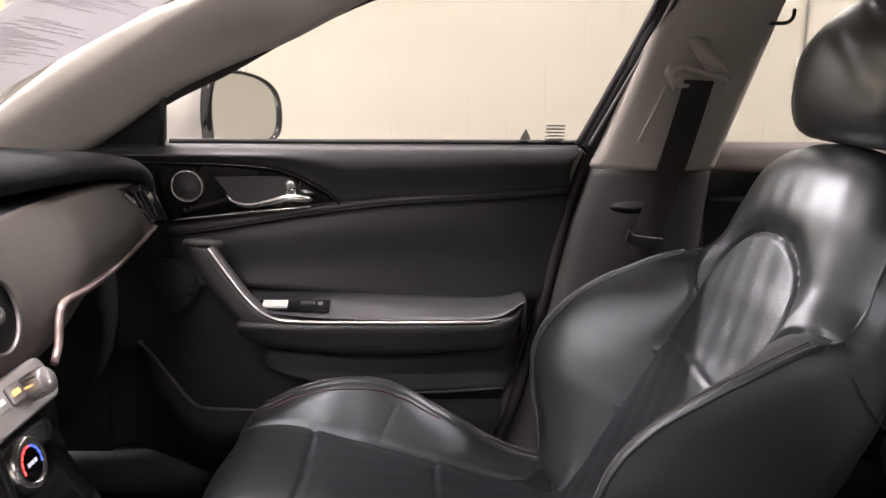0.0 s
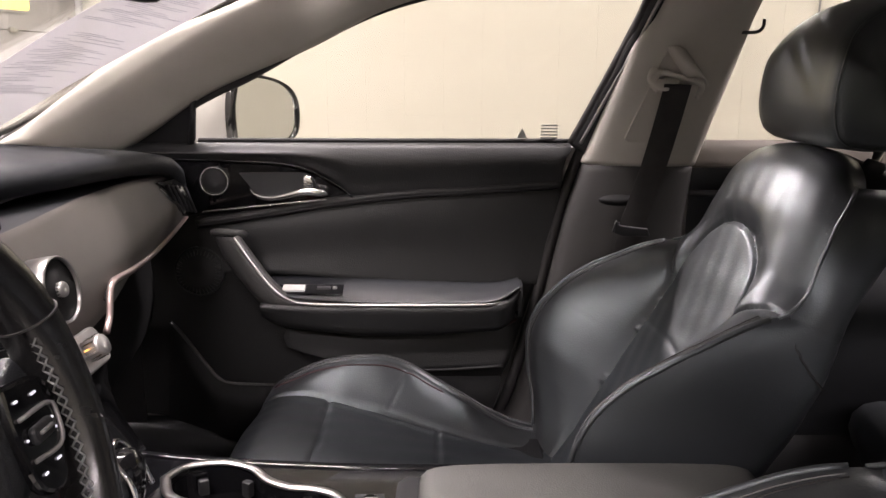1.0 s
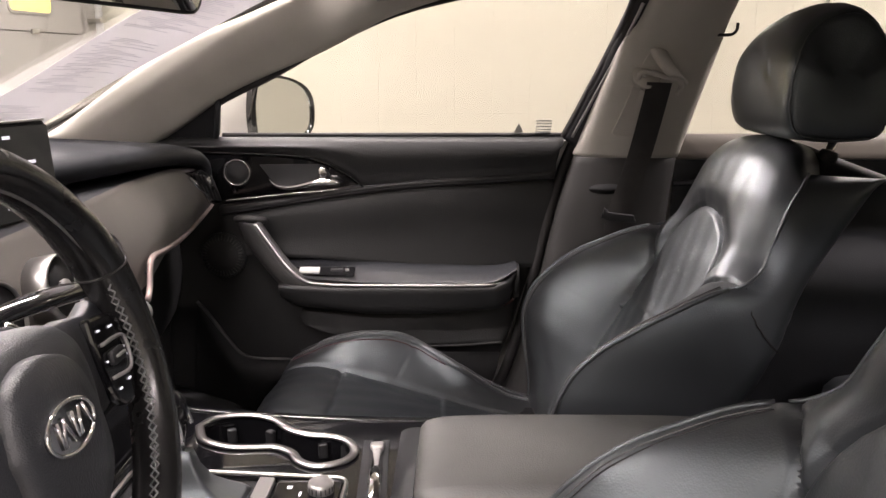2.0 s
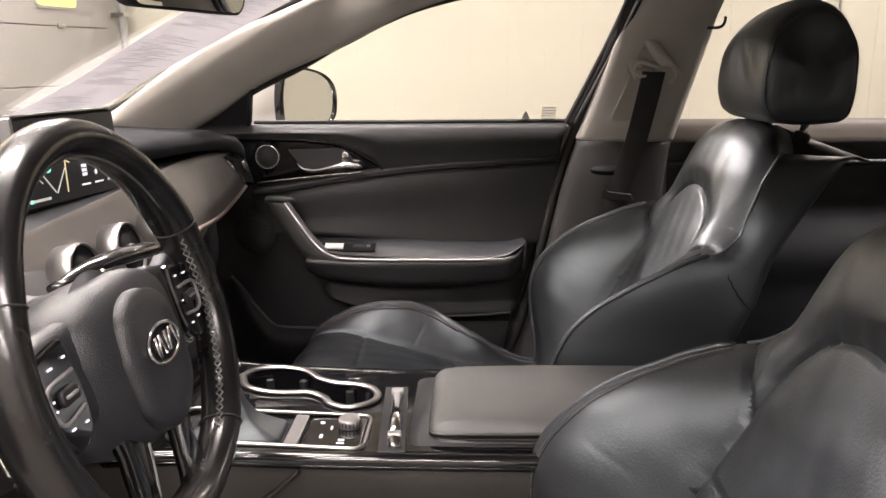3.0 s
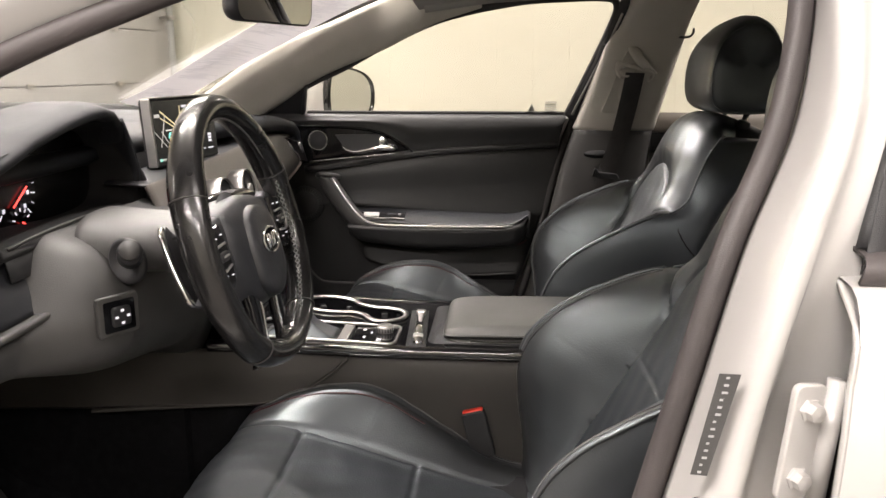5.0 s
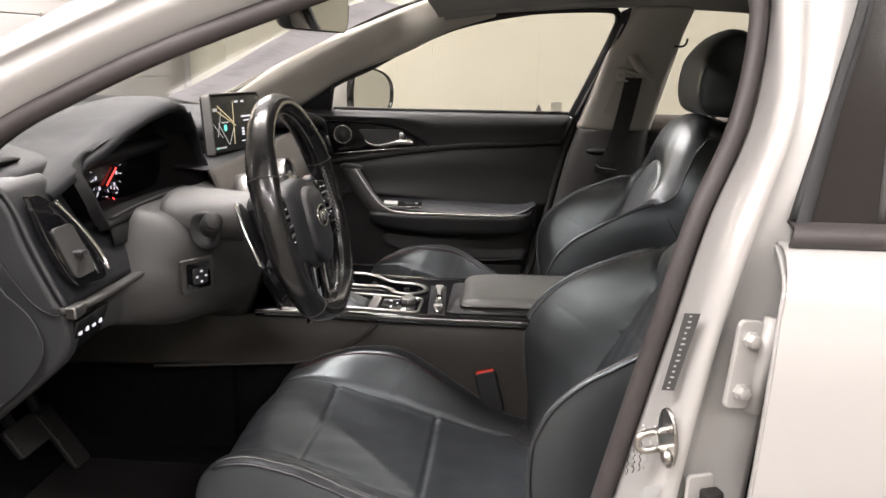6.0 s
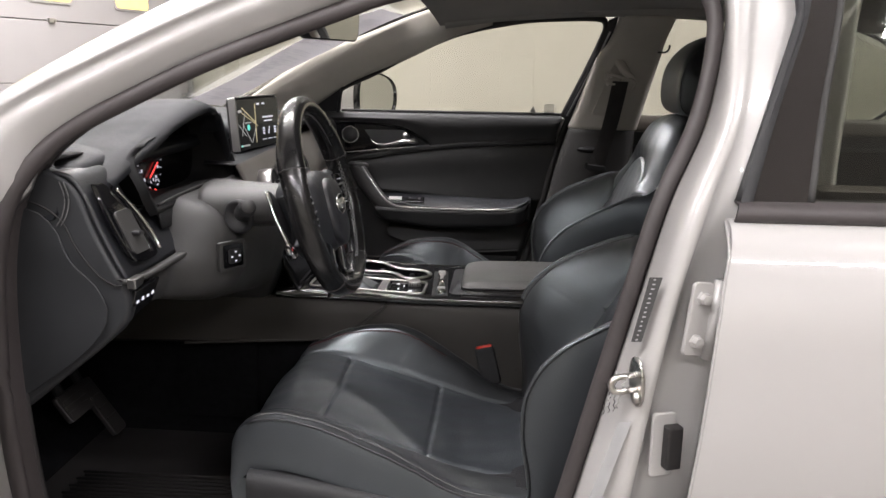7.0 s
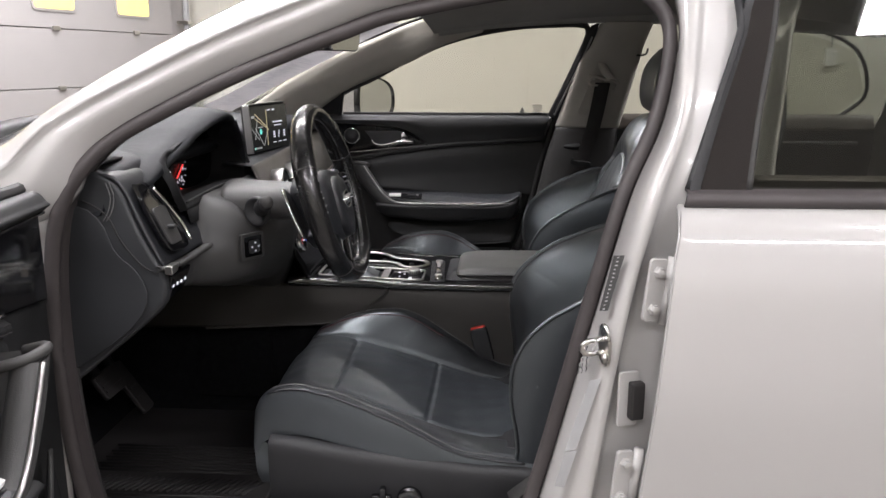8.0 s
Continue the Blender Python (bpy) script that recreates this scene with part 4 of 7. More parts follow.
        for z in (0.90, 0.79):
            part("bump_stop", lathe([(0.0, 0.022), (0.012, 0.020), (0.016, 0.010), (0.016, -0.004)], Matrix.Translation(at(-0.625, 0.775, z)) @ pose(0, 0, 0, 0, -90, 0), 16), RUBBER, d, "round black rubber bump stop")
    if swing:
        d.matrix_basis = Matrix.Translation((hinge[0] + 0.02, s * (hinge[1] + 0.015), hinge[2])) @ Matrix.Rotation(radians(swing), 4, "Z")
    return d


front_door(1, "passenger_door", "closed front passenger door with black leather trim", (-0.70, 0.86, 0.36), 0, True)
front_door(-1, "driver_door", "open driver's door with black trim and chrome handle", (-0.70, 0.86, 0.36), -82, False)


# ---- rear doors ----
def rear_door(s, name, label, near):
    d = thing(name, label, "car door", (0.36, s * 0.86, 0.34))

    def at(a, y, z):
        return (a, s * y, z)

    def sheet(curves, n=40, rows=0):
        return band([[at(x, y, z) for x, y, z in c] for c in curves], n, rows)
    part("door_skin", sheet([
        [(0.352, 0.800, 0.922), (0.70, 0.802, 0.924), (1.32, 0.790, 0.930)],
        [(0.350, 0.842, 0.919), (0.70, 0.845, 0.922), (1.32, 0.830, 0.928)],
        [(0.346, 0.868, 0.895), (0.70, 0.872, 0.898), (1.32, 0.855, 0.905)],
        [(0.340, 0.882, 0.855), (0.70, 0.886, 0.858), (1.32, 0.868, 0.868)],
        [(0.334, 0.895, 0.80), (0.70, 0.899, 0.80), (1.32, 0.880, 0.81)],
        [(0.322, 0.905, 0.65), (0.70, 0.908, 0.65), (1.32, 0.890, 0.66)],
        [(0.308, 0.895, 0.48), (0.70, 0.898, 0.48), (1.30, 0.882, 0.48)],
        [(0.300, 0.885, 0.33), (0.70, 0.888, 0.33), (1.25, 0.875, 0.33)],
    ], 50, 40), PAINT, d, "pearl white painted door skin")
    part("door_return", sheet([
        [(0.352, 0.800, 0.922), (0.346, 0.868, 0.895), (0.340, 0.882, 0.855), (0.334, 0.895, 0.80), (0.322, 0.905, 0.65), (0.308, 0.895, 0.48), (0.300, 0.885, 0.33)],
        [(0.358, 0.798, 0.922), (0.348, 0.860, 0.895), (0.342, 0.874, 0.855), (0.336, 0.887, 0.80), (0.324, 0.897, 0.65), (0.310, 0.887, 0.48), (0.302, 0.877, 0.33)],
        [(0.37, 0.798, 0.922), (0.365, 0.845, 0.895), (0.36, 0.85, 0.855), (0.36, 0.855, 0.80), (0.35, 0.86, 0.65), (0.33, 0.86, 0.48), (0.32, 0.85, 0.33)],
    ], 40), PAINT, d, thick=0.004)
    part("belt_moulding", sheet([[(0.356, 0.835, 0.922), (0.7, 0.838, 0.924), (1.32, 0.825, 0.93)], [(0.358, 0.838, 0.934), (0.7, 0.84, 0.936), (1.32, 0.828, 0.942)], [(0.362, 0.825, 0.944), (0.7, 0.826, 0.946), (1.32, 0.815, 0.952)], [(0.362, 0.79, 0.946), (0.7, 0.79, 0.948), (1.32, 0.78, 0.954)]], 30, 10), SEAL, d, "dark rubber belt moulding", thick=0.004)

    def wy(z):
        return 0.815 - 0.53 * (z - 0.94)
    part("pillar_panel", prism([(0.372, 0.945), (0.448, 0.945), (0.470, 1.05), (0.500, 1.17), (0.515, 1.25), (0.488, 1.25), (0.462, 1.17), (0.414, 1.05)], lambda a, b, k: at(a, wy(b) - 0.004 + k, b), 0.006), PILLARGLOSS, d, "gloss black pillar panel", smooth=False)
    g = part("window_glass", prism([(0.455, 0.945), (1.20, 0.950), (1.27, 1.03), (1.20, 1.16), (1.0, 1.23), (0.75, 1.255), (0.515, 1.25), (0.476, 1.05)], lambda a, b, k: at(a, wy(b) - 0.008 + k, b), 0.004), PRIVACY if near else WINDOW, d, "dark tinted rear window" if near else "clear rear window", smooth=False)
    g.visible_shadow = False
    part("divider_bar", tube([at(x, wy(z), z) for x, z in cr([(0.452, 0.945), (0.474, 1.05), (0.504, 1.17), (0.518, 1.25)], 20)], 0.0050, 8), PILLARGREY, d, "grey-black divider bar")
    part("window_frame", tube([at(x, wy(z), z) for x, z in cr([(0.366, 0.945), (0.408, 1.05), (0.455, 1.17), (0.482, 1.245), (0.75, 1.268), (1.0, 1.243), (1.2, 1.17), (1.28, 1.03), (1.22, 0.95)], 60)], 0.0065, 8), HARD, d, "black window frame")
    part("frame_trim", sheet([[(0.360, 0.83, 0.93), (0.402, 0.765, 1.05), (0.448, 0.70, 1.17), (0.474, 0.655, 1.25)], [(0.376, 0.825, 0.93), (0.418, 0.76, 1.05), (0.465, 0.695, 1.17), (0.491, 0.65, 1.25)]], 20), HARD, d, thick=0.004)
    # cabin side
    part("inner_card", sheet([[(0.475, 0.78, 0.957), (0.8, 0.78, 0.957), (1.3, 0.77, 0.957)], [(0.475, 0.742, 0.957), (0.8, 0.742, 0.957), (1.3, 0.74, 0.957)], [(0.472, 0.722, 0.912), (0.8, 0.722, 0.912), (1.3, 0.72, 0.912)]], 20, 8), LITSILL, d, "dark upper rear door trim, coloured brown as if lit", thick=0.004)
    part("inner_panel", sheet([[(0.472, 0.728, 0.910), (0.8, 0.728, 0.910), (1.3, 0.725, 0.910)], [(0.47, 0.735, 0.8), (0.8, 0.735, 0.8), (1.3, 0.73, 0.8)], [(0.465, 0.70, 0.66), (0.8, 0.68, 0.66), (1.25, 0.68, 0.66)], [(0.46, 0.70, 0.58), (0.8, 0.69, 0.58), (1.2, 0.69, 0.58)], [(0.44, 0.73, 0.36), (0.8, 0.73, 0.36), (1.1, 0.73, 0.36)]], 30, 24), SOFT, d, "black rear door card", thick=0.004)
    part("card_ridge", tube([at(0.47, 0.722, 0.862), at(0.8, 0.722, 0.866), at(1.25, 0.722, 0.87)], 0.007, 8), SOFT, d)
    return d


rear_door(1, "passenger_rear_door", "closed rear passenger door with dark upper trim", False)
driver_rear_door = rear_door(-1, "driver_rear_door", "closed pearl white rear door with dark glass", True)


# ---- front seats ----
def poly_dist(a, b, line):
    """Distance from points (a, b) to a polyline."""
    d = np.full(np.shape(a), 9.0)
    for (x0, y0), (x1, y1) in zip(line, line[1:]):
        dx, dy = x1 - x0, y1 - y0
        t = np.clip(((a - x0) * dx + (b - y0) * dy) / (dx * dx + dy * dy + 1e-12), 0, 1)
        d = np.minimum(d, np.hypot(a - x0 - t * dx, b - y0 - t * dy))
    return d


def subset(P, keep):
    """Faces of a point grid for which keep holds."""
    bm = bmesh.new()
    got = {}

    def v(i, j):
        if (i, j) not in got:
            got[i, j] = bm.verts.new(tuple(map(float, P[i, j])))
        return got[i, j]
    for i in range(P.shape[0] - 1):
        for j in range(P.shape[1] - 1):
            if keep[i, j]:
                bm.faces.new((v(i, j), v(i, j + 1), v(i + 1, j + 1), v(i + 1, j)))
    return bm


SY = -0.385


def snap(yy, ss, lines, reach):
    """Move grid points that lie close to a seam onto it."""
    ay, sg = np.abs(yy), np.where(yy < 0, -1.0, 1.0)
    best, by, bs = np.full(yy.shape, reach), ay.copy(), ss.copy()
    for line in lines:
        for (x0, y0), (x1, y1) in zip(line, line[1:]):
            dx, dy = x1 - x0, y1 - y0
            t = np.clip(((ay - x0) * dx + (ss - y0) * dy) / (dx * dx + dy * dy + 1e-12), 0, 1)
            px, py = x0 + t * dx, y0 + t * dy
            d = np.hypot(ay - px, ss - py)
            near = d < best
            best, by, bs = np.where(near, d, best), np.where(near, px, by), np.where(near, py, bs)
    return by * sg, bs


def soft_table(table, K):
    """A table of (place, value) read at K with its corners rounded off."""
    g = np.linspace(-0.2, 1.2, 561)
    w = np.exp(-(np.arange(-40, 41) / 16.0) ** 2)
    return np.interp(K, g[40:-40], np.convolve(np.interp(g, *zip(*table)), w / w.sum(), "valid"))


def seat_surface(C, lift, width, seams, nv, nu, crown, rise, edges=(), creases=(), wing=None, pads=()):
    """A padded surface along the profile C (x, z); lift: bolster height on each side, width: half width, both along it; seams:
    polylines in metres across and along; edges: seams that part two panels; creases: seams of one side only (side, line, depth);
    wing: an inner seam and the height of the outer edge above the profile; pads: seams that the padding swells away from."""
    c = cr(C, nv)
    s = np.concatenate([[0], np.cumsum(np.linalg.norm(np.diff(c, axis=0), axis=1))])
    t = np.gradient(c, axis=0)
    t /= np.linalg.norm(t, axis=1)[:, None]
    n = np.stack([-t[:, 1], t[:, 0]], 1)
    u = np.sin(np.linspace(-1, 1, nu) * math.pi / 2) * 0.35 + np.linspace(-1, 1, nu) * 0.65
    U, S = np.meshgrid(u, s)
    yy, ss = snap(U * soft_table(width, S / s[-1]), S, edges, 0.0018)
    K = ss / s[-1]
    w = soft_table(width, K)
    h = np.where(yy < 0, soft_table(lift[0], K), soft_table(lift[1], K))
    A = np.abs(yy / w)
    off = h * smoothstep(rise[0], rise[1], A) - 0.10 * h * np.clip((A - 0.93) / 0.07, 0, 1) ** 2 + crown * (1 - np.clip(A / 0.5, 0, 1) ** 2)
    if wing:
        # a pillow that swells from its inner seam to the piped edge; above it the shoulder curves away at the sides
        inn, edge = wing
        y0 = np.interp(ss, [p[1] for p in inn], [p[0] for p in inn])
        v = np.clip((np.abs(yy) - y0) / (w - y0), 0, 1)
        off = off + soft_table(edge, K) * (1 - (1 - v) ** 1.9)
        off = off - 0.040 * A ** 4 * smoothstep(0.60, 0.70, K)
    for line, high, reach in pads:
        above = ss > np.interp(np.abs(yy), [p[0] for p in line], [p[1] for p in line])
        off = off + np.where(above, high * (1 - np.exp(-(poly_dist(np.abs(yy), ss, line) / reach) ** 2)), 0.0)
    for line, depth in seams:
        off = off - depth * np.exp(-(poly_dist(np.abs(yy), ss, line) / 0.0042) ** 2)
    for side, line, depth in creases:
        off = off - depth * np.exp(-(poly_dist(yy * side, ss, line) / 0.0035) ** 2)
    off = off + 0.0012 * np.sin(ss * 31 + yy * 17) * np.sin(yy * 23 - ss * 11) + 0.0007 * np.sin(ss * 83 - yy * 57) * np.sin(yy * 71 + ss * 23)
    cx, cz, nx, nz = [np.interp(ss, s, q) for q in (c[:, 0], c[:, 1], n[:, 0], n[:, 1])]
    P = np.stack([cx + nx * off, SY + yy, cz + nz * off], 2)
    return P, yy, ss, c, n


def front_seat():
    seat = thing("front_seat", "black leather driver's bucket seat with worn bolsters", "car seat", (-0.1, SY, 0.26), "front seats")
    # backrest
    C = [(0.125, 0.372), (0.176, 0.447), (0.251, 0.572), (0.326, 0.697), (0.380, 0.805), (0.415, 0.884), (0.445, 0.925), (0.480, 0.938), (0.520, 0.928)]
    arch = [(0.132, 0.400), (0.131, 0.425), (0.125, 0.455), (0.112, 0.484), (0.090, 0.509), (0.062, 0.526), (0.030, 0.535), (0.0, 0.537)]
    inner = [(0.118, 0.0), (0.126, 0.20), (0.131, 0.34), (0.132, 0.400)]
    wing_top = [(0.132, 0.400), (0.146, 0.424), (0.166, 0.444), (0.195, 0.458), (0.27, 0.470)]
    seams = [(arch, 0.005), (inner, 0.006), (wing_top, 0.007), ([(0.0, 0.333), (0.132, 0.325)], 0.0020)]
    wing_edge = [(0, 0.004), (0.04, 0.014), (0.10, 0.048), (0.167, 0.092), (0.23, 0.121), (0.27, 0.132), (0.31, 0.135), (0.36, 0.131), (0.40, 0.121), (0.46, 0.102), (0.53, 0.070), (0.57, 0.050), (0.625, 0.012), (0.65, 0.0), (1, 0.0)]
    width = [(0, 0.240), (0.15, 0.250), (0.30, 0.256), (0.45, 0.256), (0.56, 0.250), (0.62, 0.238), (0.67, 0.214), (0.72, 0.202), (0.80, 0.196), (0.87, 0.184), (0.93, 0.160), (0.97, 0.130), (1, 0.105)]
    creases = [(-1, [(0.150, 0.20), (0.175, 0.212), (0.20, 0.215)], 0.0008), (1, [(0.150, 0.13), (0.18, 0.14)], 0.0008), (1, [(0.165, 0.27), (0.205, 0.262)], 0.0007), (-1, [(0.16, 0.33), (0.21, 0.318)], 0.0007)]
    flat = [(0, 0.0), (1, 0.0)]
    P, yy, ss, c, n = seat_surface(C, (flat, flat), width, seams, 210, 170, 0.004, (0.49, 0.92), (arch, inner, wing_top), creases, (inner, wing_edge), ((arch[::-1] + wing_top[1:], 0.010, 0.024),))
    ym, sm = np.abs(yy[:-1, :-1] + yy[1:, 1:]) / 2, (ss[:-1, :-1] + ss[1:, 1:]) / 2
    bound = inner + arch[1:]
    in_arch = (ym < np.interp(sm, [p[1] for p in bound], [p[0] for p in bound], right=0))
    in_wing = ~in_arch & (sm < np.interp(ym, [p[0] for p in wing_top], [p[1] for p in wing_top]))
    part("backrest", subset(P, ~in_arch & ~in_wing), LEATHER, seat, "smooth black leather backrest")
    part("insert", subset(P, in_arch), PERF, seat, "perforated black leather centre insert")
    sgn = (yy[:-1, :-1] + yy[1:, 1:]) > 0
    part("backrest_bolster", subset(P, in_wing & sgn), LEATHER_WORN, seat, "glossy worn leather side bolster")
    part("backrest_bolster", subset(P, in_wing & ~sgn), LEATHER_WORN, seat, "glossy worn leather side bolster")
    # side panels and rear shell: from the piped edge straight back, then round behind
    k = np.linspace(0, 1, P.shape[0])
    lean = smoothstep(0.60, 0.90, k)
    away = -n * (1 - lean)[:, None] + np.array((1.0, -0.30)) * lean[:, None]
    rear = c + away * (0.095 + 0.028 * lean)[:, None]
    mid = c + away * (0.130 + 0.010 * lean)[:, None]
    shell = []
    for i in range(P.shape[0]):
        row = []
        for e, m in ((P[i, 0], -1), (P[i, -1], 1)):
            back = np.array((rear[i, 0], e[1] - m * 0.012, rear[i, 1]))
            side = [e, e * 0.93 + back * 0.07 + np.array((0, m * 0.004, 0)), e * 0.6 + back * 0.4 + np.array((0, m * 0.010, 0)), e * 0.2 + back * 0.8 + np.array((0, m * 0.008, 0)), back, back + np.array((0.018 * 0.8, -m * 0.05, -0.018 * 0.5))]
            row.append(side if m < 0 else side[::-1])
        shell.append([tuple(q) for q in cr(row[0] + [np.array((mid[i, 0], SY, mid[i, 1]))] + row[1], 40)])
    part("back_shell", grid(shell), LEATHER, seat, "black leather seat back and sides")
    top = [tuple(p) for p in P[-1]]
    part("top_closing", grid([top, [tuple(p) for p in cr([shell[-1][0], shell[-1][10], shell[-1][20], shell[-1][29], shell[-1][-1]], len(top))]]), DOORHIDE, seat)
    for m, j in ((-1, 0), (1, P.shape[1] - 1)):
        out = np.array((0.0, m * 0.0012, 0.0))
        part("edge_piping", tube([P[i, j] + out for i in range(8, 133, 3)], 0.0036, 8), LEATHER_WORN, seat, "raised black piping along the bolster edge")
        part("shoulder_seam", tube([P[i, j] + out for i in range(133, 206, 3)], 0.0026, 6), LEATHER_WORN, seat, "stitched shoulder seam")
        for d, o in ((6, 0.0007), (9, 0.0006)):
            q = j - m * d
            part("stitch_line", tube([P[i, q] + np.array([n[i][0], 0, n[i][1]]) * o for i in range(10, 131, 3)], 0.0009, 5), STITCH if d == 6 else RUBBER, seat, "grey stitching" if d == 6 else "sunken seam")
        part("side_seam", tube([tuple(np.array(shell[134 - int(6 * f)][0 if m < 0 else -1]) * (1 - f) + np.array((rear[118][0], SY + m * 0.243, rear[118][1])) * f + np.array((0, m * 0.0085 * math.sin(f * 3.1), 0))) for f in np.linspace(0.0, 1, 14)], 0.0014, 5), RUBBER, seat, "seam across the side panel")
    # cushion
    C = [(-0.335, 0.395), (-0.365, 0.425), (-0.368, 0.462), (-0.345, 0.492), (-0.300, 0.501), (-0.235, 0.488), (-0.12, 0.453), (0.0, 0.417), (0.10, 0.400), (0.16, 0.398)]
    seams = [([(0.150, 0.10), (0.150, 0.24), (0.155, 0.45), (0.150, 0.62)], 0.006), ([(0.0, 0.232), (0.150, 0.225)], 0.004), ([(0.0, 0.425), (0.152, 0.425)], 0.004),
             ([(0.215, 0.09), (0.222, 0.2), (0.226, 0.6)], 0.003)]
    lift = ([(0, 0.0), (0.12, 0.004), (0.20, 0.026), (0.27, 0.034), (0.38, 0.036), (0.56, 0.028), (0.68, 0.012), (0.78, 0.0), (1, 0.0)],
            [(0, 0.0), (0.20, 0.0), (0.25, 0.006), (0.30, 0.034), (0.36, 0.054), (0.43, 0.074), (0.50, 0.080), (0.56, 0.074), (0.64, 0.060), (0.72, 0.046), (0.82, 0.020), (0.93, 0.0), (1, 0.0)])
    width = [(0, 0.225), (0.12, 0.232), (0.2, 0.238), (0.5, 0.248), (1, 0.250)]
    creases = [(-1, [(0.185, 0.30), (0.21, 0.308), (0.235, 0.300)], 0.0016), (-1, [(0.17, 0.40), (0.232, 0.410)], 0.0014), (-1, [(0.19, 0.24), (0.235, 0.250)], 0.0015), (-1, [(0.165, 0.36), (0.21, 0.350)], 0.0016),
               (1, [(0.16, 0.33), (0.22, 0.345)], 0.0016)]
    P, yy, ss, c, n = seat_surface(C, lift, width, seams, 180, 150, 0.006, (0.53, 0.95), ([(0.151, 0.115), (0.151, 0.64)], [(0.0, 0.228), (0.151, 0.228)]), creases)
    ym, sm = np.abs(yy[:-1, :-1] + yy[1:, 1:]) / 2, (ss[:-1, :-1] + ss[1:, 1:]) / 2
    side = (ym > 0.151) & (sm > 0.115)
    sgn = (yy[:-1, :-1] + yy[1:, 1:]) > 0
    part("cushion", subset(P, ~side & ~((sm > 0.228) & (ym <= 0.151))), LEATHER, seat, "black leather cushion front")
    part("cushion_insert", subset(P, (sm > 0.228) & (ym <= 0.151)), PERF, seat, "perforated black leather cushion centre")
    part("cushion_bolster", subset(P, side & sgn), LEATHER_WORN, seat, "worn leather cushion bolster")
    part("cushion_bolster", subset(P, side & ~sgn), LEATHER_WORN, seat, "worn, creased leather cushion bolster")
    for j in (0, P.shape[1] - 1):
        m = -1 if j == 0 else 1
        edge = P[:, j]
        low = [(x, SY + m * (abs(y - SY) + 0.006), max(0.33, z - 0.09)) for x, y, z in edge]
        part("cushion_side", grid([[tuple(p) for p in edge], [(x, SY + m * (abs(y - SY) + 0.012), (z + q[2]) / 2) for (x, y, z), q in zip(edge, low)], low]), LEATHER, seat, "black leather cushion side")
        part("piping", tube([P[i, j] + np.array((0, m * 0.002, 0.001)) for i in range(36, 177, 3)], 0.0026, 6), SOFT, seat, "black leather piping")
        part("stitch_line", tube([P[i, 7 if j == 0 else P.shape[1] - 8] + np.array([n[i][0], 0, n[i][1]]) * 0.0006 for i in range(36, 177, 3)], 0.0010, 5), STITCH, seat, "grey stitching")
    j = P.shape[1] - 16
    part("red_seam", tube([P[i, j] + np.array([n[i][0], 0, n[i][1]]) * 0.0005 for i in range(33, 120, 3)], 0.0014, 5), REDPIPE, seat, "dark red seam")
    part("cushion_front", grid([[tuple(p) for p in P[0]], [(x + 0.01, y, 0.34) for x, y, z in P[0]]]), LEATHER, seat)
    # base cover with seat controls
    def cover(m):
        rows = []
        for x in np.linspace(-0.34, 0.17, 30):
            zt = float(np.interp(x, [-0.34, -0.30, -0.15, 0.05, 0.17], [0.440, 0.438, 0.416, 0.396, 0.392]))
            rows.append([(x, SY + m * 0.225, zt), (x, SY + m * 0.258, zt - 0.002), (x, SY + m * 0.268, zt - 0.02), (x, SY + m * 0.268, 0.33), (x, SY + m * 0.258, 0.295), (x, SY + m * 0.23, 0.285)])
        return grid([cr(r, 14) for r in rows])
    for m in (-1, 1):
        c = part("base_cover", cover(m), HARD, seat, "black plastic seat base cover", thick=0.004)
        if m < 0:
            part("seat_switch", prism(rounded(-0.145, 0.325, -0.105, 0.337, 0.005), lambda a, b, k: (a, SY - 0.268 - k, b), 0.014), GLOSS, c, "black seat slide switch", bevel=0.003)
            part("seat_switch", prism(rounded(-0.128, 0.312, -0.116, 0.355, 0.005), lambda a, b, k: (a, SY - 0.270 - k, b), 0.014), GLOSS, c, "black recline switch", bevel=0.003)
            part("lumbar_knob", lathe([(0.024, 0), (0.024, 0.008), (0.018, 0.012), (0.008, 0.010), (0.0, 0.010)], pose(-0.072, SY - 0.268, 0.330, 90, 0, 0), 24), GLOSS, c, "round black lumbar knob")
    part("seat_frame", box((-0.30, SY - 0.20, 0.255), (0.14, SY + 0.20, 0.40)), HARD, seat, smooth=False, bevel=0.01)
    for m in (-0.19, 0.19):
        part("slide_rail", box((-0.32, SY + m - 0.02, 0.250), (0.20, SY + m + 0.02, 0.275)), STEEL, seat, smooth=False, bevel=0.003)
    # headrest: a rounded D in profile with flat side panels
    prof = cr([(0.474, 0.953), (0.458, 0.966), (0.449, 1.000), (0.451, 1.045), (0.463, 1.092), (0.488, 1.130), (0.525, 1.151), (0.558, 1.153), (0.583, 1.133), (0.597, 1.090), (0.602, 1.030), (0.599, 0.980), (0.588, 0.956), (0.560, 0.950), (0.515, 0.949), (0.474, 0.953)], 64)[:-1]
    hc = np.array((0.535, 1.035))
    rows = []
    for v, k in ((-1.0, 0.30), (-1.0, 0.62), (-0.988, 0.84), (-0.955, 0.925), (-0.90, 0.965), (-0.78, 0.985), (-0.5, 0.997), (0.0, 1.0), (0.5, 0.997), (0.78, 0.985), (0.90, 0.965), (0.955, 0.925), (0.988, 0.84), (1.0, 0.62), (1.0, 0.30)):
        rows.append([(hc[0] + (x - hc[0]) * k, SY + (0.130 - 0.030 * float(smoothstep(1.06, 1.16, z))) * v, hc[1] + (z - hc[1]) * k - 0.012 * float(smoothstep(1.05, 1.15, z)) * v * v) for x, z in prof])
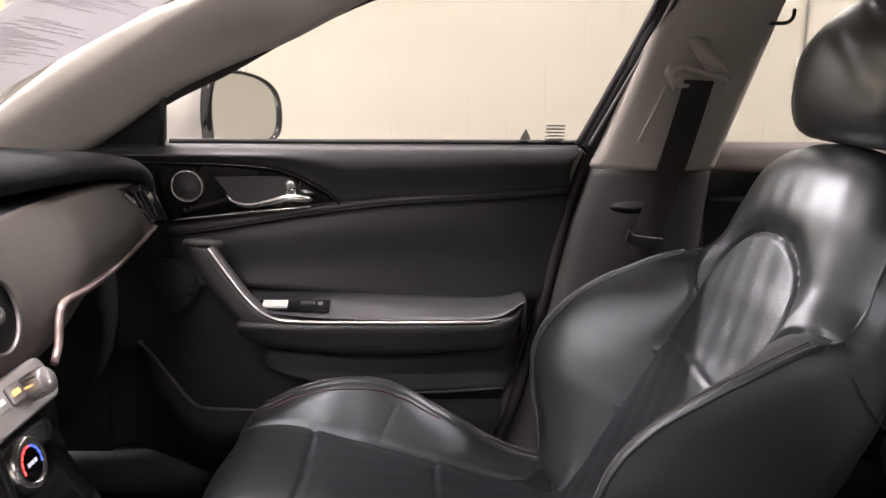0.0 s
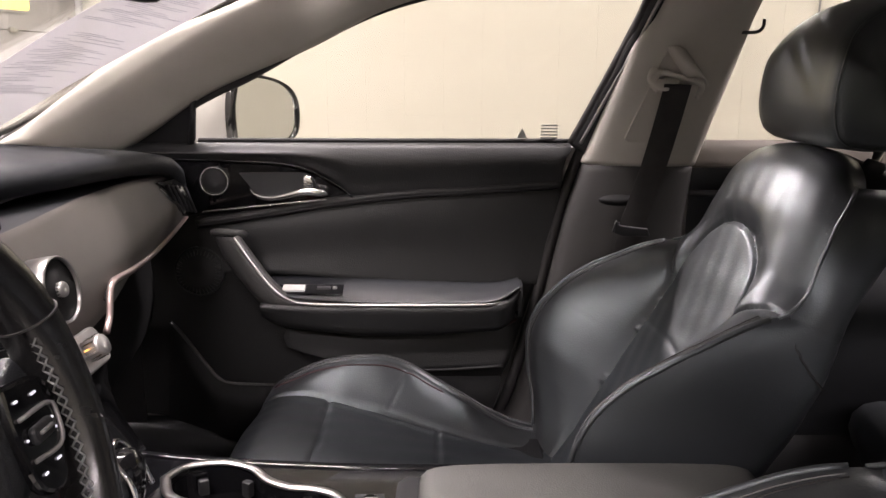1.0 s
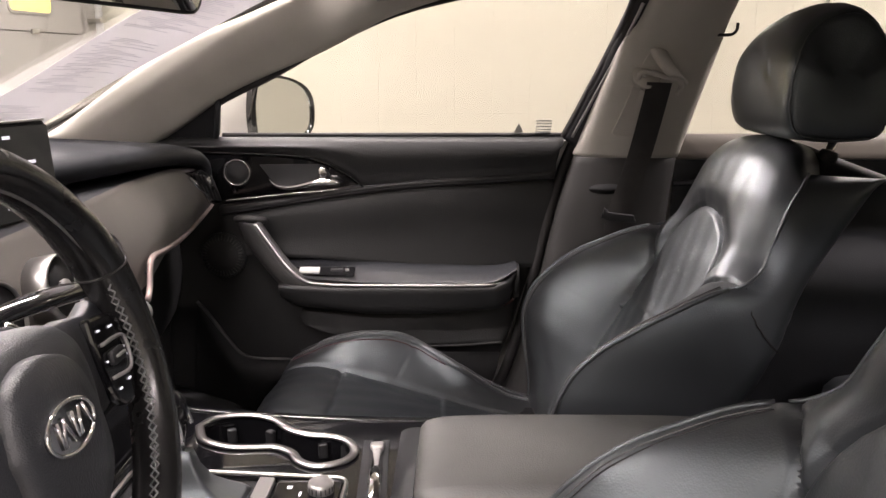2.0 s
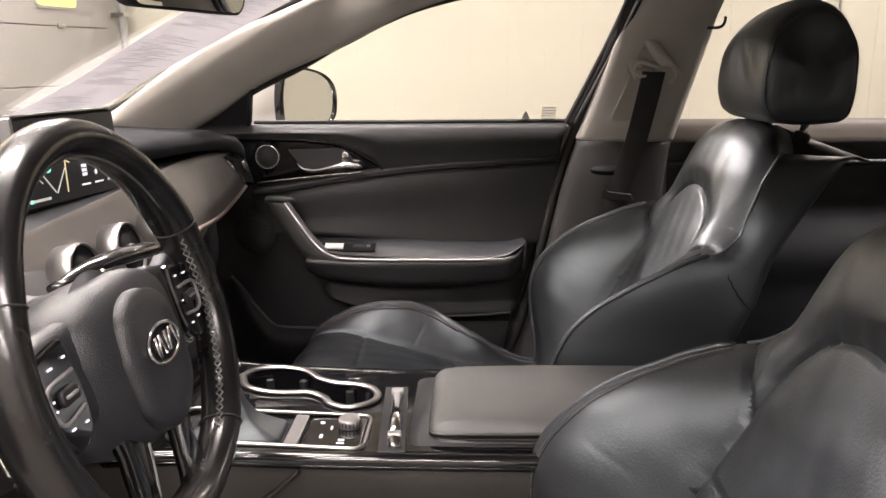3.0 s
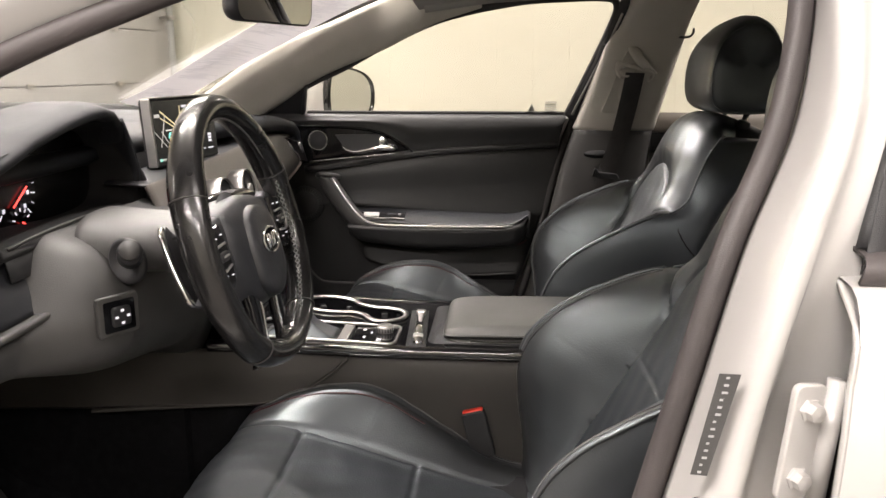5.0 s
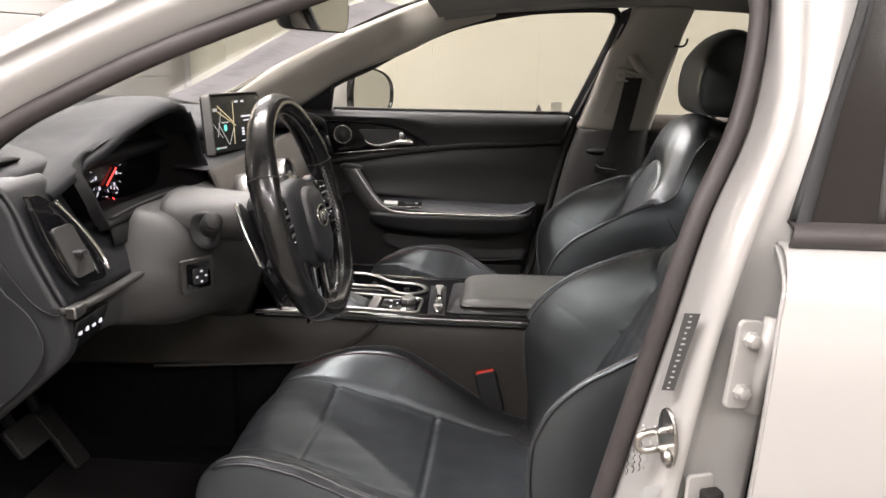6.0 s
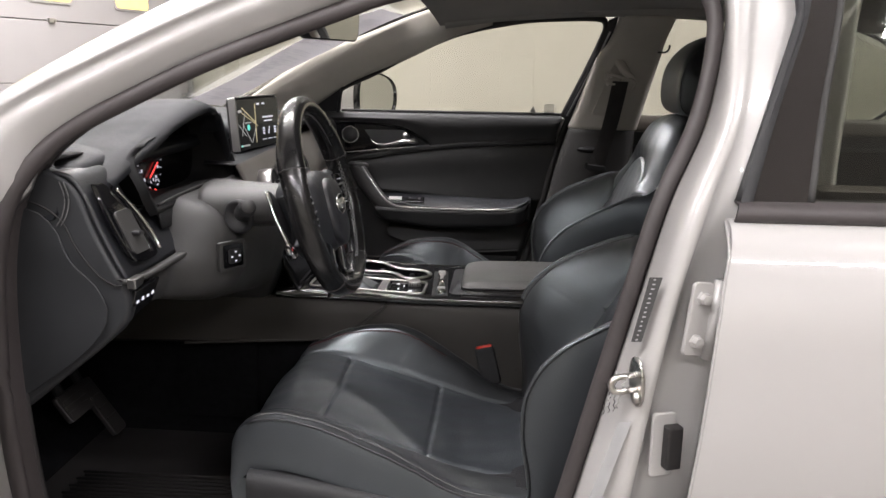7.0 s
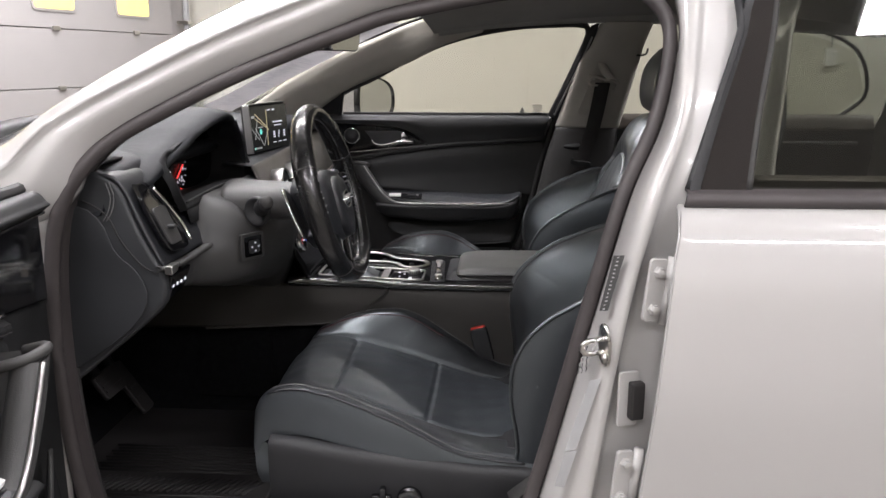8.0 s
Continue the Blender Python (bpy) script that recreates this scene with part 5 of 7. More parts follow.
    hr = part("headrest", grid(rows, True, True), LEATHER, seat, "black leather headrest")
    for m, r in ((-1, rows[3]), (1, rows[11])):
        part("headrest_seam", tube([(x, y + m * 0.0006, z) for x, y, z in r], 0.0016, 5, closed=True), LEATHER_WORN, hr, "stitched seam round the side panel")
    for m in (-0.080, 0.080):
        part("headrest_post", tube([(0.528, SY + m, 0.895), (0.546, SY + m, 0.965)], 0.0065, 12), CHROME, seat, "chrome headrest post")
        part("post_guide", lathe([(0.0, 0.008), (0.012, 0.008), (0.014, 0.003), (0.014, -0.01)], pose(0.537, SY + m, 0.928, 0, 20, 0), 16), HARD, seat)
    return seat


driver_seat = front_seat()
passenger_seat = copy_thing(driver_seat, pose(-0.1 + 0.050, 0.385, 0.26 + 0.033))
tagged(passenger_seat, "black leather passenger bucket seat, reclined, sheen on its insert", "car seat", "front seats")


# ---- rear bench ----
def rear_bench():
    b = thing("rear_bench", "black leather rear bench seat", "car seat", (1.1, 0, 0.3))
    part("cushion", band([[(0.80, -0.62, 0.36), (0.79, 0, 0.36), (0.80, 0.62, 0.36)], [(0.77, -0.63, 0.44), (0.76, 0, 0.44), (0.77, 0.63, 0.44)], [(0.82, -0.63, 0.485), (0.81, 0, 0.485), (0.82, 0.63, 0.485)], [(1.05, -0.63, 0.465), (1.05, 0, 0.475), (1.05, 0.63, 0.465)], [(1.28, -0.63, 0.43), (1.28, 0, 0.45), (1.28, 0.63, 0.43)]], 40, 24), LEATHER, b, "black leather rear cushion", thick=0.01)
    part("backrest", band([[(1.22, -0.63, 0.43), (1.22, 0, 0.44), (1.22, 0.63, 0.43)], [(1.26, -0.63, 0.55), (1.27, 0, 0.56), (1.26, 0.63, 0.55)], [(1.38, -0.62, 0.80), (1.39, 0, 0.81), (1.38, 0.62, 0.80)], [(1.46, -0.58, 0.92), (1.46, 0, 0.93), (1.46, 0.58, 0.92)], [(1.54, -0.58, 0.91), (1.54, 0, 0.92), (1.54, 0.58, 0.91)]], 40, 24), LEATHER, b, "black leather rear backrest", thick=0.01)
    return b


rear_bench()


# ---- dashboard ----
dash = thing("dashboard", "black and grey dashboard with three round vents", "dashboard", (-0.6, 0, 0.6))


def along(y, table):
    """Values read at y from a table of (y, values...)."""
    ys = [r[0] for r in table]
    return [float(np.interp(y, ys, [r[k] for r in table])) for k in range(1, len(table[0]))]


NOSE = [(-0.748, -0.562, 0.905), (-0.737, -0.554, 0.930), (-0.715, -0.549, 0.945), (-0.68, -0.548, 0.952), (-0.62, -0.55, 0.956), (-0.20, -0.555, 0.958), (0.10, -0.545, 0.960), (0.16, -0.500, 0.963), (0.24, -0.462, 0.965), (0.34, -0.448, 0.963), (0.48, -0.442, 0.955),
        (0.58, -0.442, 0.940), (0.64, -0.450, 0.918), (0.68, -0.463, 0.890), (0.71, -0.480, 0.850)]
rows = []
for y in np.concatenate([np.linspace(-0.748, -0.68, 12), np.linspace(-0.665, 0.71, 84)]):
    xn, zn = along(y, NOSE)
    xb = -0.99 + 0.17 * abs(y / 0.72) ** 3
    zb = min(0.992 - 0.040 * abs(y / 0.72) ** 2.5, zn + 0.03)
    rows.append(cr([(xb, y, zb), (0.6 * xb + 0.4 * xn, y, 0.55 * zb + 0.45 * zn + 0.008), (xn - 0.06, y, zn + 0.010), (xn - 0.012, y, zn + 0.002), (xn, y, zn - 0.012), (xn - 0.006, y, zn - 0.024), (xn - 0.03, y, zn - 0.030), (xn - 0.09, y, zn - 0.04)], 30))
part("top_pad", grid(rows), DASHSKIN, dash, "soft black dashboard top", thick=0.004)
rows = []
for y in np.linspace(-0.62, 0.62, 40):
    rows.append([(-0.985 + 0.17 * abs(y / 0.72) ** 3 + a, y, 0.996 - 0.040 * abs(y / 0.72) ** 2.5 + b) for a, b in ((-0.03, 0.0), (-0.03, 0.012), (0.0, 0.012), (0.02, 0.004), (0.02, -0.01))])
part("demister_strip", grid(rows), HARD, dash, "black demister strip below the windscreen")

# passenger fascia with its bright lower edge
TRIM = [(-0.463, 0.665, 0.826), (-0.450, 0.55, 0.818), (-0.438, 0.42, 0.811), (-0.426, 0.31, 0.814), (-0.417, 0.226, 0.820), (-0.414, 0.205, 0.806), (-0.411, 0.192, 0.784), (-0.407, 0.170, 0.770)]
FTOP = [(-0.475, 0.665, 0.900), (-0.468, 0.55, 0.915), (-0.463, 0.40, 0.924), (-0.464, 0.25, 0.924), (-0.467, 0.12, 0.916), (-0.470, 0.0, 0.910), (-0.472, -0.12, 0.905), (-0.474, -0.235, 0.900)]
FBOT = [(-0.463, 0.665, 0.828), (-0.450, 0.55, 0.820), (-0.438, 0.42, 0.813), (-0.428, 0.31, 0.808), (-0.422, 0.215, 0.785), (-0.432, 0.12, 0.764), (-0.434, 0.0, 0.764), (-0.437, -0.235, 0.764)]
ft, fb = cr(FTOP, 60), cr(FBOT, 60)
part("fascia", grid([[tuple(p) for p in cr([a, a * 0.72 + b * 0.28 + np.array((0.006, 0, 0)), a * 0.3 + b * 0.7 + np.array((0.010, 0, 0)), b], 14)] for a, b in zip(ft, fb)]), FASCIA, dash, "satin grey-brown fascia panel", thick=0.006)
part("fascia_trim", tube(cr(TRIM, 70), 0.0045, 8), TRIMLINE, dash, "rose-tinted satin metal trim line")
part("fascia_return", grid([[tuple(a) for a in cr(FTOP, 40)], [(x - 0.07, y, z + 0.004) for x, y, z in cr(FTOP, 40)]]), SOFT, dash, thick=0.004)
rows = []
for x, y, z in cr(TRIM[:6], 40):
    rows.append(cr([(x - 0.003, y, z - 0.004), (x - 0.05, y, z - 0.012), (x - 0.075, y, z - 0.06), (x - 0.075, y, z - 0.16), (x - 0.12, y, z - 0.26), (x - 0.25, y, z - 0.33)], 20))
part("glovebox", grid(rows), SHADEBLACK, dash, "black glovebox below the fascia", thick=0.004)
# upright end of the dash at the passenger door
part("dash_end", grid([[(-0.462, 0.668, 0.823), (-0.47, 0.672, 0.87), (-0.475, 0.676, 0.905)], [(-0.475, 0.70, 0.81), (-0.49, 0.71, 0.86), (-0.50, 0.715, 0.90)], [(-0.60, 0.72, 0.78), (-0.60, 0.725, 0.86), (-0.60, 0.73, 0.93)]]), SOFT, dash, thick=0.004)


def round_vent(y, z, x):
    m = pose(x, y, z, 0, 78, 0) @ Matrix.Scale(0.80, 4)
    v = part("air_vent", lathe([(0.0440, -0.010), (0.0442, 0.004), (0.0455, 0.008), (0.0478, 0.006), (0.049, -0.004), (0.049, -0.03)], m, 40), SATIN, dash, "satin chrome vent ring")
    part("vent_well", lathe([(0.0443, 0.002), (0.0425, -0.006), (0.040, -0.018), (0.038, -0.022), (0.0, -0.023)], m, 32), SHADEBLACK, v, "black vent well")
    for k in range(6):
        w = k * 60 + 15
        part("vane", moved(box((0.010, -0.0012, -0.022), (0.0375, 0.0012, -0.008)), m @ pose(0, 0, 0, 0, 0, w)), HARD, v, smooth=False)
    part("vent_knob", lathe([(0.0115, -0.03), (0.0115, 0.006), (0.010, 0.010), (0.004, 0.010), (0.0, 0.009)], m, 20), SILVER, v, "ribbed silver vent knob")
    for k in range(16):
        w = 2 * math.pi * k / 16
        part("knob_rib", moved(box((0.0113, -0.0009, -0.006), (0.0124, 0.0009, 0.006)), m @ pose(0, 0, 0, 0, 0, math.degrees(w))), CHROME, v, smooth=False)


for y in (-0.165, -0.042, 0.083):
    round_vent(y, 0.848, -0.417)


def side_vent():
    """Slanted louvres beside the passenger door."""
    o = [(0.515, 0.908), (0.60, 0.905), (0.655, 0.885), (0.672, 0.850), (0.660, 0.834), (0.645, 0.832), (0.60, 0.870)]
    v = part("side_vent", prism(o, lambda a, b, k: (-0.462 - 0.10 * (b - 0.83) * 0.2 + k, a, b), 0.006), GLOSS, dash, "gloss black side vent", smooth=False, bevel=0.002)
    for k in range(5):
        a = 0.548 + 0.022 * k
        part("louvre", tube([(-0.452, a, 0.900 - 0.004 * k), (-0.450, a + 0.045, 0.850 - 0.0045 * k)], 0.0032, 6), HARD, v)
    part("vent_slider", tube([(-0.448, 0.600, 0.888), (-0.446, 0.622, 0.864)], 0.0045, 8), CHROME, v, "chrome vent slider")
    part("vent_edge", tube([(-0.456, 0.525, 0.898), (-0.452, 0.560, 0.872), (-0.448, 0.585, 0.862), (-0.447, 0.600, 0.842), (-0.452, 0.645, 0.832)], 0.003, 6), BRIGHT, v, "chrome vent edge")


side_vent()


# ---- touch screen ----
def touch_screen():
    s = thing("touch_screen", "lit dashboard touch screen showing a map", "screen", (-0.50, 0, 0.90))
    m = pose(-0.498, -0.012, 0.969, 0, 0, -10.8) @ pose(0, 0, 0, 0, -4, 0) @ Matrix.Diagonal((1, 0.84, 0.97, 1))    # x: towards the cabin, y across, z up

    def P(outline, d0, d1):
        return moved(prism(outline, lambda a, b, k: (d0 + k, a, b), d1 - d0), m)
    body = part("casing", P(rounded(-0.122, -0.062, 0.122, 0.062, 0.010), -0.018, 0.0), HARD, s, "slim black casing", smooth=False, bevel=0.004)
    part("edge_strip", P(rounded(-0.1235, -0.060, -0.1165, 0.061, 0.003), -0.012, 0.006), SILVER, s, "silver edge strip", bevel=0.002)
    part("edge_strip", P(rounded(-0.115, 0.0605, 0.115, 0.0635, 0.001), -0.010, 0.003), SILVER, s, "silver edge strip", bevel=0.001)
    g = part("display", P(rounded(-0.115, -0.056, 0.117, 0.056, 0.004), 0.001, 0.0035), SCREEN, s, "dark glossy display", smooth=False)

    def bar(a, b, w, h, material, rot=0.0):
        q = moved(box((0.0038, -w / 2, -h / 2), (0.0046, w / 2, h / 2)), m @ Matrix.Translation((0, a, b)) @ Matrix.Rotation(radians(rot), 4, "X"))
        part("screen_mark", q, material, g, smooth=False)
    bar(-0.055, 0.020, 0.075, 0.0022, MAPLINE, -28)
    bar(-0.050, 0.010, 0.085, 0.0016, MAPLINE, -22)
    bar(-0.020, 0.000, 0.09, 0.0018, MAPLINE, 86)
    bar(-0.085, 0.002, 0.06, 0.0014, MAPGREY, 66)
    bar(-0.070, -0.020, 0.06, 0.0016, MAPGREY, -48)
    bar(-0.095, -0.012, 0.05, 0.0012, MAPGREY, -38)
    bar(-0.035, -0.028, 0.04, 0.0012, MAPGREY, 52)
    bar(-0.100, 0.030, 0.018, 0.006, MAPGREY)
    bar(-0.086, -0.048, 0.045, 0.0035, MAPGREY)
    bar(-0.104, -0.048, 0.006, 0.005, TEAL)
    for r in range(8):
        bar(-0.060, -0.008, 0.014, 0.0025, TEAL, r * 22.5)
    bar(-0.060, 0.003, 0.030, 0.0025, MAPGREY)
    bar(0.0, 0.044, 0.016, 0.004, WHITEMARK)
    bar(0.030, 0.044, 0.014, 0.004, WHITEMARK)
    bar(0.050, 0.012, 0.060, 0.004, WHITEMARK)
    bar(0.050, 0.003, 0.044, 0.003, WHITEMARK)
    for k, a in enumerate((0.022, 0.055, 0.088)):
        bar(a, -0.040, 0.020, 0.0022, WHITEMARK)
        for b in (-0.026, -0.020, -0.014):
            if k == 1:
                bar(a - 0.003 + (b + 0.02) * 0.4, b, 0.005, 0.0055, WHITEMARK, 30)
            else:
                bar(a, b, 0.011, 0.0045, WHITEMARK)


touch_screen()


# ---- instrument binnacle ----
binn = thing("instrument_binnacle", "hooded instrument cluster with red gauge needle", "gauge cluster", (-0.55, -0.4, 0.85))
HOOD = [(-0.665, -0.52, 0.935), (-0.632, -0.515, 0.948), (-0.577, -0.515, 0.966), (-0.51, -0.515, 0.982), (-0.445, -0.515, 1.002), (-0.37, -0.512, 1.019), (-0.31, -0.506, 1.030), (-0.28, -0.504, 1.032), (-0.250, -0.504, 1.026), (-0.230, -0.506, 1.012), (-0.220, -0.512, 0.990)]
rows = []
for y in np.concatenate([np.linspace(-0.665, -0.27, 40), np.linspace(-0.262, -0.220, 12)]):
    xn, zt = along(y, HOOD)
    rows.append(cr([(-0.74, y, min(zt - 0.02, 0.985)), (-0.64, y, zt - 0.006), (-0.56, y, zt), (xn - 0.022, y, zt - 0.004), (xn, y, zt - 0.016), (xn - 0.010, y, zt - 0.026), (xn - 0.06, y, zt - 0.028), (-0.60, y, zt - 0.030)], 30))
part("hood", grid(rows), DASHSKIN, binn, "soft black cluster hood", thick=0.004)
part("hood_cheek", band([[(-0.508, -0.226, 1.004), (-0.500, -0.214, 0.960), (-0.497, -0.205, 0.915), (-0.502, -0.212, 0.868)], [(-0.53, -0.214, 1.002), (-0.525, -0.204, 0.960), (-0.525, -0.196, 0.915), (-0.53, -0.203, 0.865)],
                          [(-0.66, -0.222, 0.992), (-0.66, -0.205, 0.955), (-0.66, -0.196, 0.91), (-0.66, -0.20, 0.86)]], 24, 8), DASHSKIN, binn, "soft black end of the hood", thick=0.006)
INNER = cr([(-0.575, 0.868), (-0.602, 0.905), (-0.592, 0.945), (-0.52, 0.972), (-0.38, 0.992), (-0.28, 1.000), (-0.222, 0.980), (-0.205, 0.930), (-0.212, 0.888), (-0.245, 0.866), (-0.35, 0.862), (-0.47, 0.870), (-0.575, 0.868)], 80)[:-1]
c0 = np.array((-0.385, 0.922))


def cring(k, x, dz=0.0):
    return [(x - (0.035 * float(smoothstep(0.90, 0.97, b)) if x > -0.55 else 0.0), c0[0] + (a - c0[0]) * k, c0[1] + (b - c0[1]) * k + dz) for a, b in INNER]


part("cluster_bezel", grid([cring(1.10, -0.500, -0.004), cring(1.06, -0.490, -0.004), cring(1.02, -0.492), cring(0.97, -0.512), cring(0.88, -0.578)], True), SHADEBLACK, binn, "black cluster surround")
cl = part("cluster_glass", grid([cring(0.90, -0.590), cring(0.90, -0.572)], True, True), DARKGLASS, binn, "dark instrument display", smooth=False)
gy, gz = -0.430, 0.920
for k in range(17):
    w = radians(225 - 16.875 * k)
    big = k % 2 == 0
    part("gauge_tick", tube([(-0.5695, gy + 0.050 * math.cos(w), gz + 0.050 * math.sin(w)), (-0.5695, gy + (0.041 if big else 0.045) * math.cos(w), gz + (0.041 if big else 0.045) * math.sin(w))], 0.0009 if big else 0.0006, 5), WHITEMARK, cl)
    if big:
        part("gauge_number", box((-0.5705, gy + 0.034 * math.cos(w) - 0.0022, gz + 0.034 * math.sin(w) - 0.0028), (-0.5692, gy + 0.034 * math.cos(w) + 0.0022, gz + 0.034 * math.sin(w) + 0.0028)), WHITEMARK, cl, smooth=False)
part("gauge_needle", tube([(-0.568, gy - 0.004, gz - 0.022), (-0.568, gy + 0.030, gz + 0.002)], 0.0012, 6), REDLIGHT, cl, "glowing red needle")
for k in range(7):
    w = radians(200 - 36 * k)
    part("small_tick", tube([(-0.5695, gy + 0.012 + 0.020 * math.cos(w), gz - 0.045 + 0.020 * math.sin(w)), (-0.5695, gy + 0.012 + 0.015 * math.cos(w), gz - 0.045 + 0.015 * math.sin(w))], 0.0010, 5), WHITEMARK, cl)
part("gauge_needle", tube([(-0.568, gy + 0.012, gz - 0.045), (-0.568, gy + 0.022, gz - 0.051)], 0.0011, 6), REDLIGHT, cl, "glowing red needle")
part("cluster_lip", grid([[(-0.555, y, 0.868) for y in np.linspace(-0.58, -0.24, 24)], [(-0.52, y, 0.872 + 0.008 * math.sin((y + 0.58) / 0.34 * math.pi)) for y in np.linspace(-0.58, -0.24, 24)], [(-0.49, y, 0.860) for y in np.linspace(-0.58, -0.24, 24)], [(-0.485, y, 0.835) for y in np.linspace(-0.58, -0.24, 24)]]), SHADEBLACK, binn, "matt black lip below the gauges", thick=0.004)
# grey rod that draws the highlight along the lip
part("lip_highlight", tube(cr([(-0.500, -0.56, 0.871), (-0.492, -0.50, 0.878), (-0.489, -0.42, 0.881), (-0.490, -0.34, 0.879), (-0.497, -0.25, 0.872)], 30), 0.0022, 6), GREYTRIM, binn, "thin grey line as the lip's highlight")

# ---- driver's end of the dash ----
part("end_panel", prism(cr([(-0.74, 0.93), (-0.64, 0.955), (-0.575, 0.952), (-0.535, 0.925), (-0.515, 0.87), (-0.49, 0.815), (-0.470, 0.775), (-0.475, 0.73), (-0.52, 0.685), (-0.60, 0.62), (-0.66, 0.575), (-0.74, 0.56), (-0.74, 0.93)], 60)[:-1], lambda a, b, k: (a, -0.748 + k, b), 0.03), ENDTRIM, dash, "black dashboard end panel", bevel=0.008)
part("end_panel_line", tube(cr([(-0.68, -0.750, 0.915), (-0.60, -0.7505, 0.905), (-0.56, -0.7505, 0.88), (-0.54, -0.7505, 0.84), (-0.51, -0.7505, 0.80), (-0.485, -0.7505, 0.785)], 30), 0.0014, 5), RUBBER, dash)
part("end_cover", prism(cr([(-0.72, 0.90), (-0.61, 0.897), (-0.57, 0.87), (-0.55, 0.82), (-0.515, 0.785), (-0.50, 0.74), (-0.53, 0.69), (-0.60, 0.635), (-0.66, 0.60), (-0.72, 0.59), (-0.72, 0.90)], 50)[:-1], lambda a, b, k: (a, -0.7505 - k, b), 0.003), ENDTRIM, dash, "black fuse cover", bevel=0.002)
rows = []
for y in np.linspace(-0.745, -0.50, 40):
    f = (y + 0.745) / 0.265
    q = float(smoothstep(-0.645, -0.600, y))
    rows.append(cr([(-0.57 + 0.05 * q, y, 0.950 - 0.080 * q), (-0.545 + 0.03 * q, y, 0.945 - 0.077 * q), (-0.525 - 0.01 * f + 0.014 * q, y, 0.92 - 0.058 * q), (-0.505 - 0.01 * f, y, 0.87 - 0.016 * q), (-0.485, y, 0.825), (-0.470, y, 0.795)], 16))
part("outer_fascia", grid(rows), SOFT, dash, "black moulded fascia beside the cluster", thick=0.006)
part("corner_vent", prism([(-0.735, 0.0), (-0.655, 0.005), (-0.64, 0.028), (-0.70, 0.035)], lambda a, b, k: (-0.572 - b, a + 0.012, 0.9625 + 0.05 * b + k), 0.002), SHADEBLACK, dash, "black demister vent", smooth=False)
for k in range(4):
    part("louvre", tube([(-0.575 - 0.008 * k, -0.716 + 0.008 * k, 0.9655), (-0.577 - 0.008 * k, -0.642 + 0.004 * k, 0.9655)], 0.0014, 5), GREYTRIM, dash)
for o in (0.0, 0.006):
    part("end_stitching", tube(cr([(-0.556 + o, -0.7512, 0.936), (-0.550 + o, -0.7515, 0.912), (-0.556 + o, -0.7515, 0.888), (-0.566 + o, -0.7515, 0.872)], 20), 0.0010, 5), STITCH, dash, "grey double stitching")
dv = part("driver_vent", prism(cr([(-0.728, 0.930), (-0.700, 0.925), (-0.668, 0.880), (-0.650, 0.828), (-0.660, 0.812), (-0.715, 0.815), (-0.730, 0.83), (-0.735, 0.88), (-0.728, 0.930)], 36)[:-1], lambda a, b, k: (-0.466 - 0.45 * (b - 0.80) + k, a, b), 0.010), GLOSS, dash, "gloss black side vent frame", smooth=False, bevel=0.002)
part("vent_face", prism(rounded(-0.722, 0.826, -0.676, 0.888, 0.006), lambda a, b, k: (-0.456 - 0.45 * (b - 0.80) + k, a, b), 0.003), GREYTRIM, dv, "grey vent shutter", smooth=False)
part("vent_tab", prism(rounded(-0.706, 0.852, -0.690, 0.857, 0.002), lambda a, b, k: (-0.453 - 0.45 * (b - 0.80) + k, a, b), 0.012), HARD, dv, smooth=False)
part("vent_edge", tube(cr([(-0.504, -0.690, 0.918), (-0.489, -0.668, 0.885), (-0.469, -0.655, 0.845), (-0.458, -0.657, 0.822)], 20), 0.0032, 8), BRIGHT, dv, "chrome vent edge")
part("dash_strip", grid([[tuple(p) for p in cr([(x - 0.012, y, 0.795), (x, y, 0.795), (x + 0.002, y, 0.791), (x, y, 0.787), (x - 0.012, y, 0.786)], 10)] for x, y in cr([(-0.475, -0.752), (-0.462, -0.735), (-0.455, -0.70), (-0.454, -0.60), (-0.458, -0.545)], 30)]), GREYTRIM, dash, "dark satin dash strip")
part("strip_end", prism([(-0.753, 0.797), (-0.722, 0.797), (-0.728, 0.784), (-0.753, 0.782)], lambda a, b, k: (-0.468 + k, a, b), 0.014), SATIN, dash, "satin silver strip end", smooth=False, bevel=0.002)
bp = part("button_panel", prism([(-0.735, 0.774), (-0.655, 0.776), (-0.665, 0.738), (-0.738, 0.728)], lambda a, b, k: (-0.480 + 0.3 * (b - 0.74) + k, a, b), 0.008), GLOSS, dash, "black button panel", smooth=False, bevel=0.002)
for k in range(4):
    for h in (0.755, 0.765):
        part("button_icon", box((-0.469, -0.727 + 0.017 * k, h - 0.0025), (-0.4665, -0.720 + 0.017 * k, h + 0.0015 + 0.002 * (k % 2))), AMBER if (k == 2 and h > 0.76) else WHITEMARK, bp, smooth=False)

# knee panel
LOW = [(-0.745, 0.735), (-0.66, 0.742), (-0.60, 0.735), (-0.47, 0.700), (-0.36, 0.680), (-0.26, 0.660), (-0.16, 0.610), (-0.13, 0.60)]
rows = []
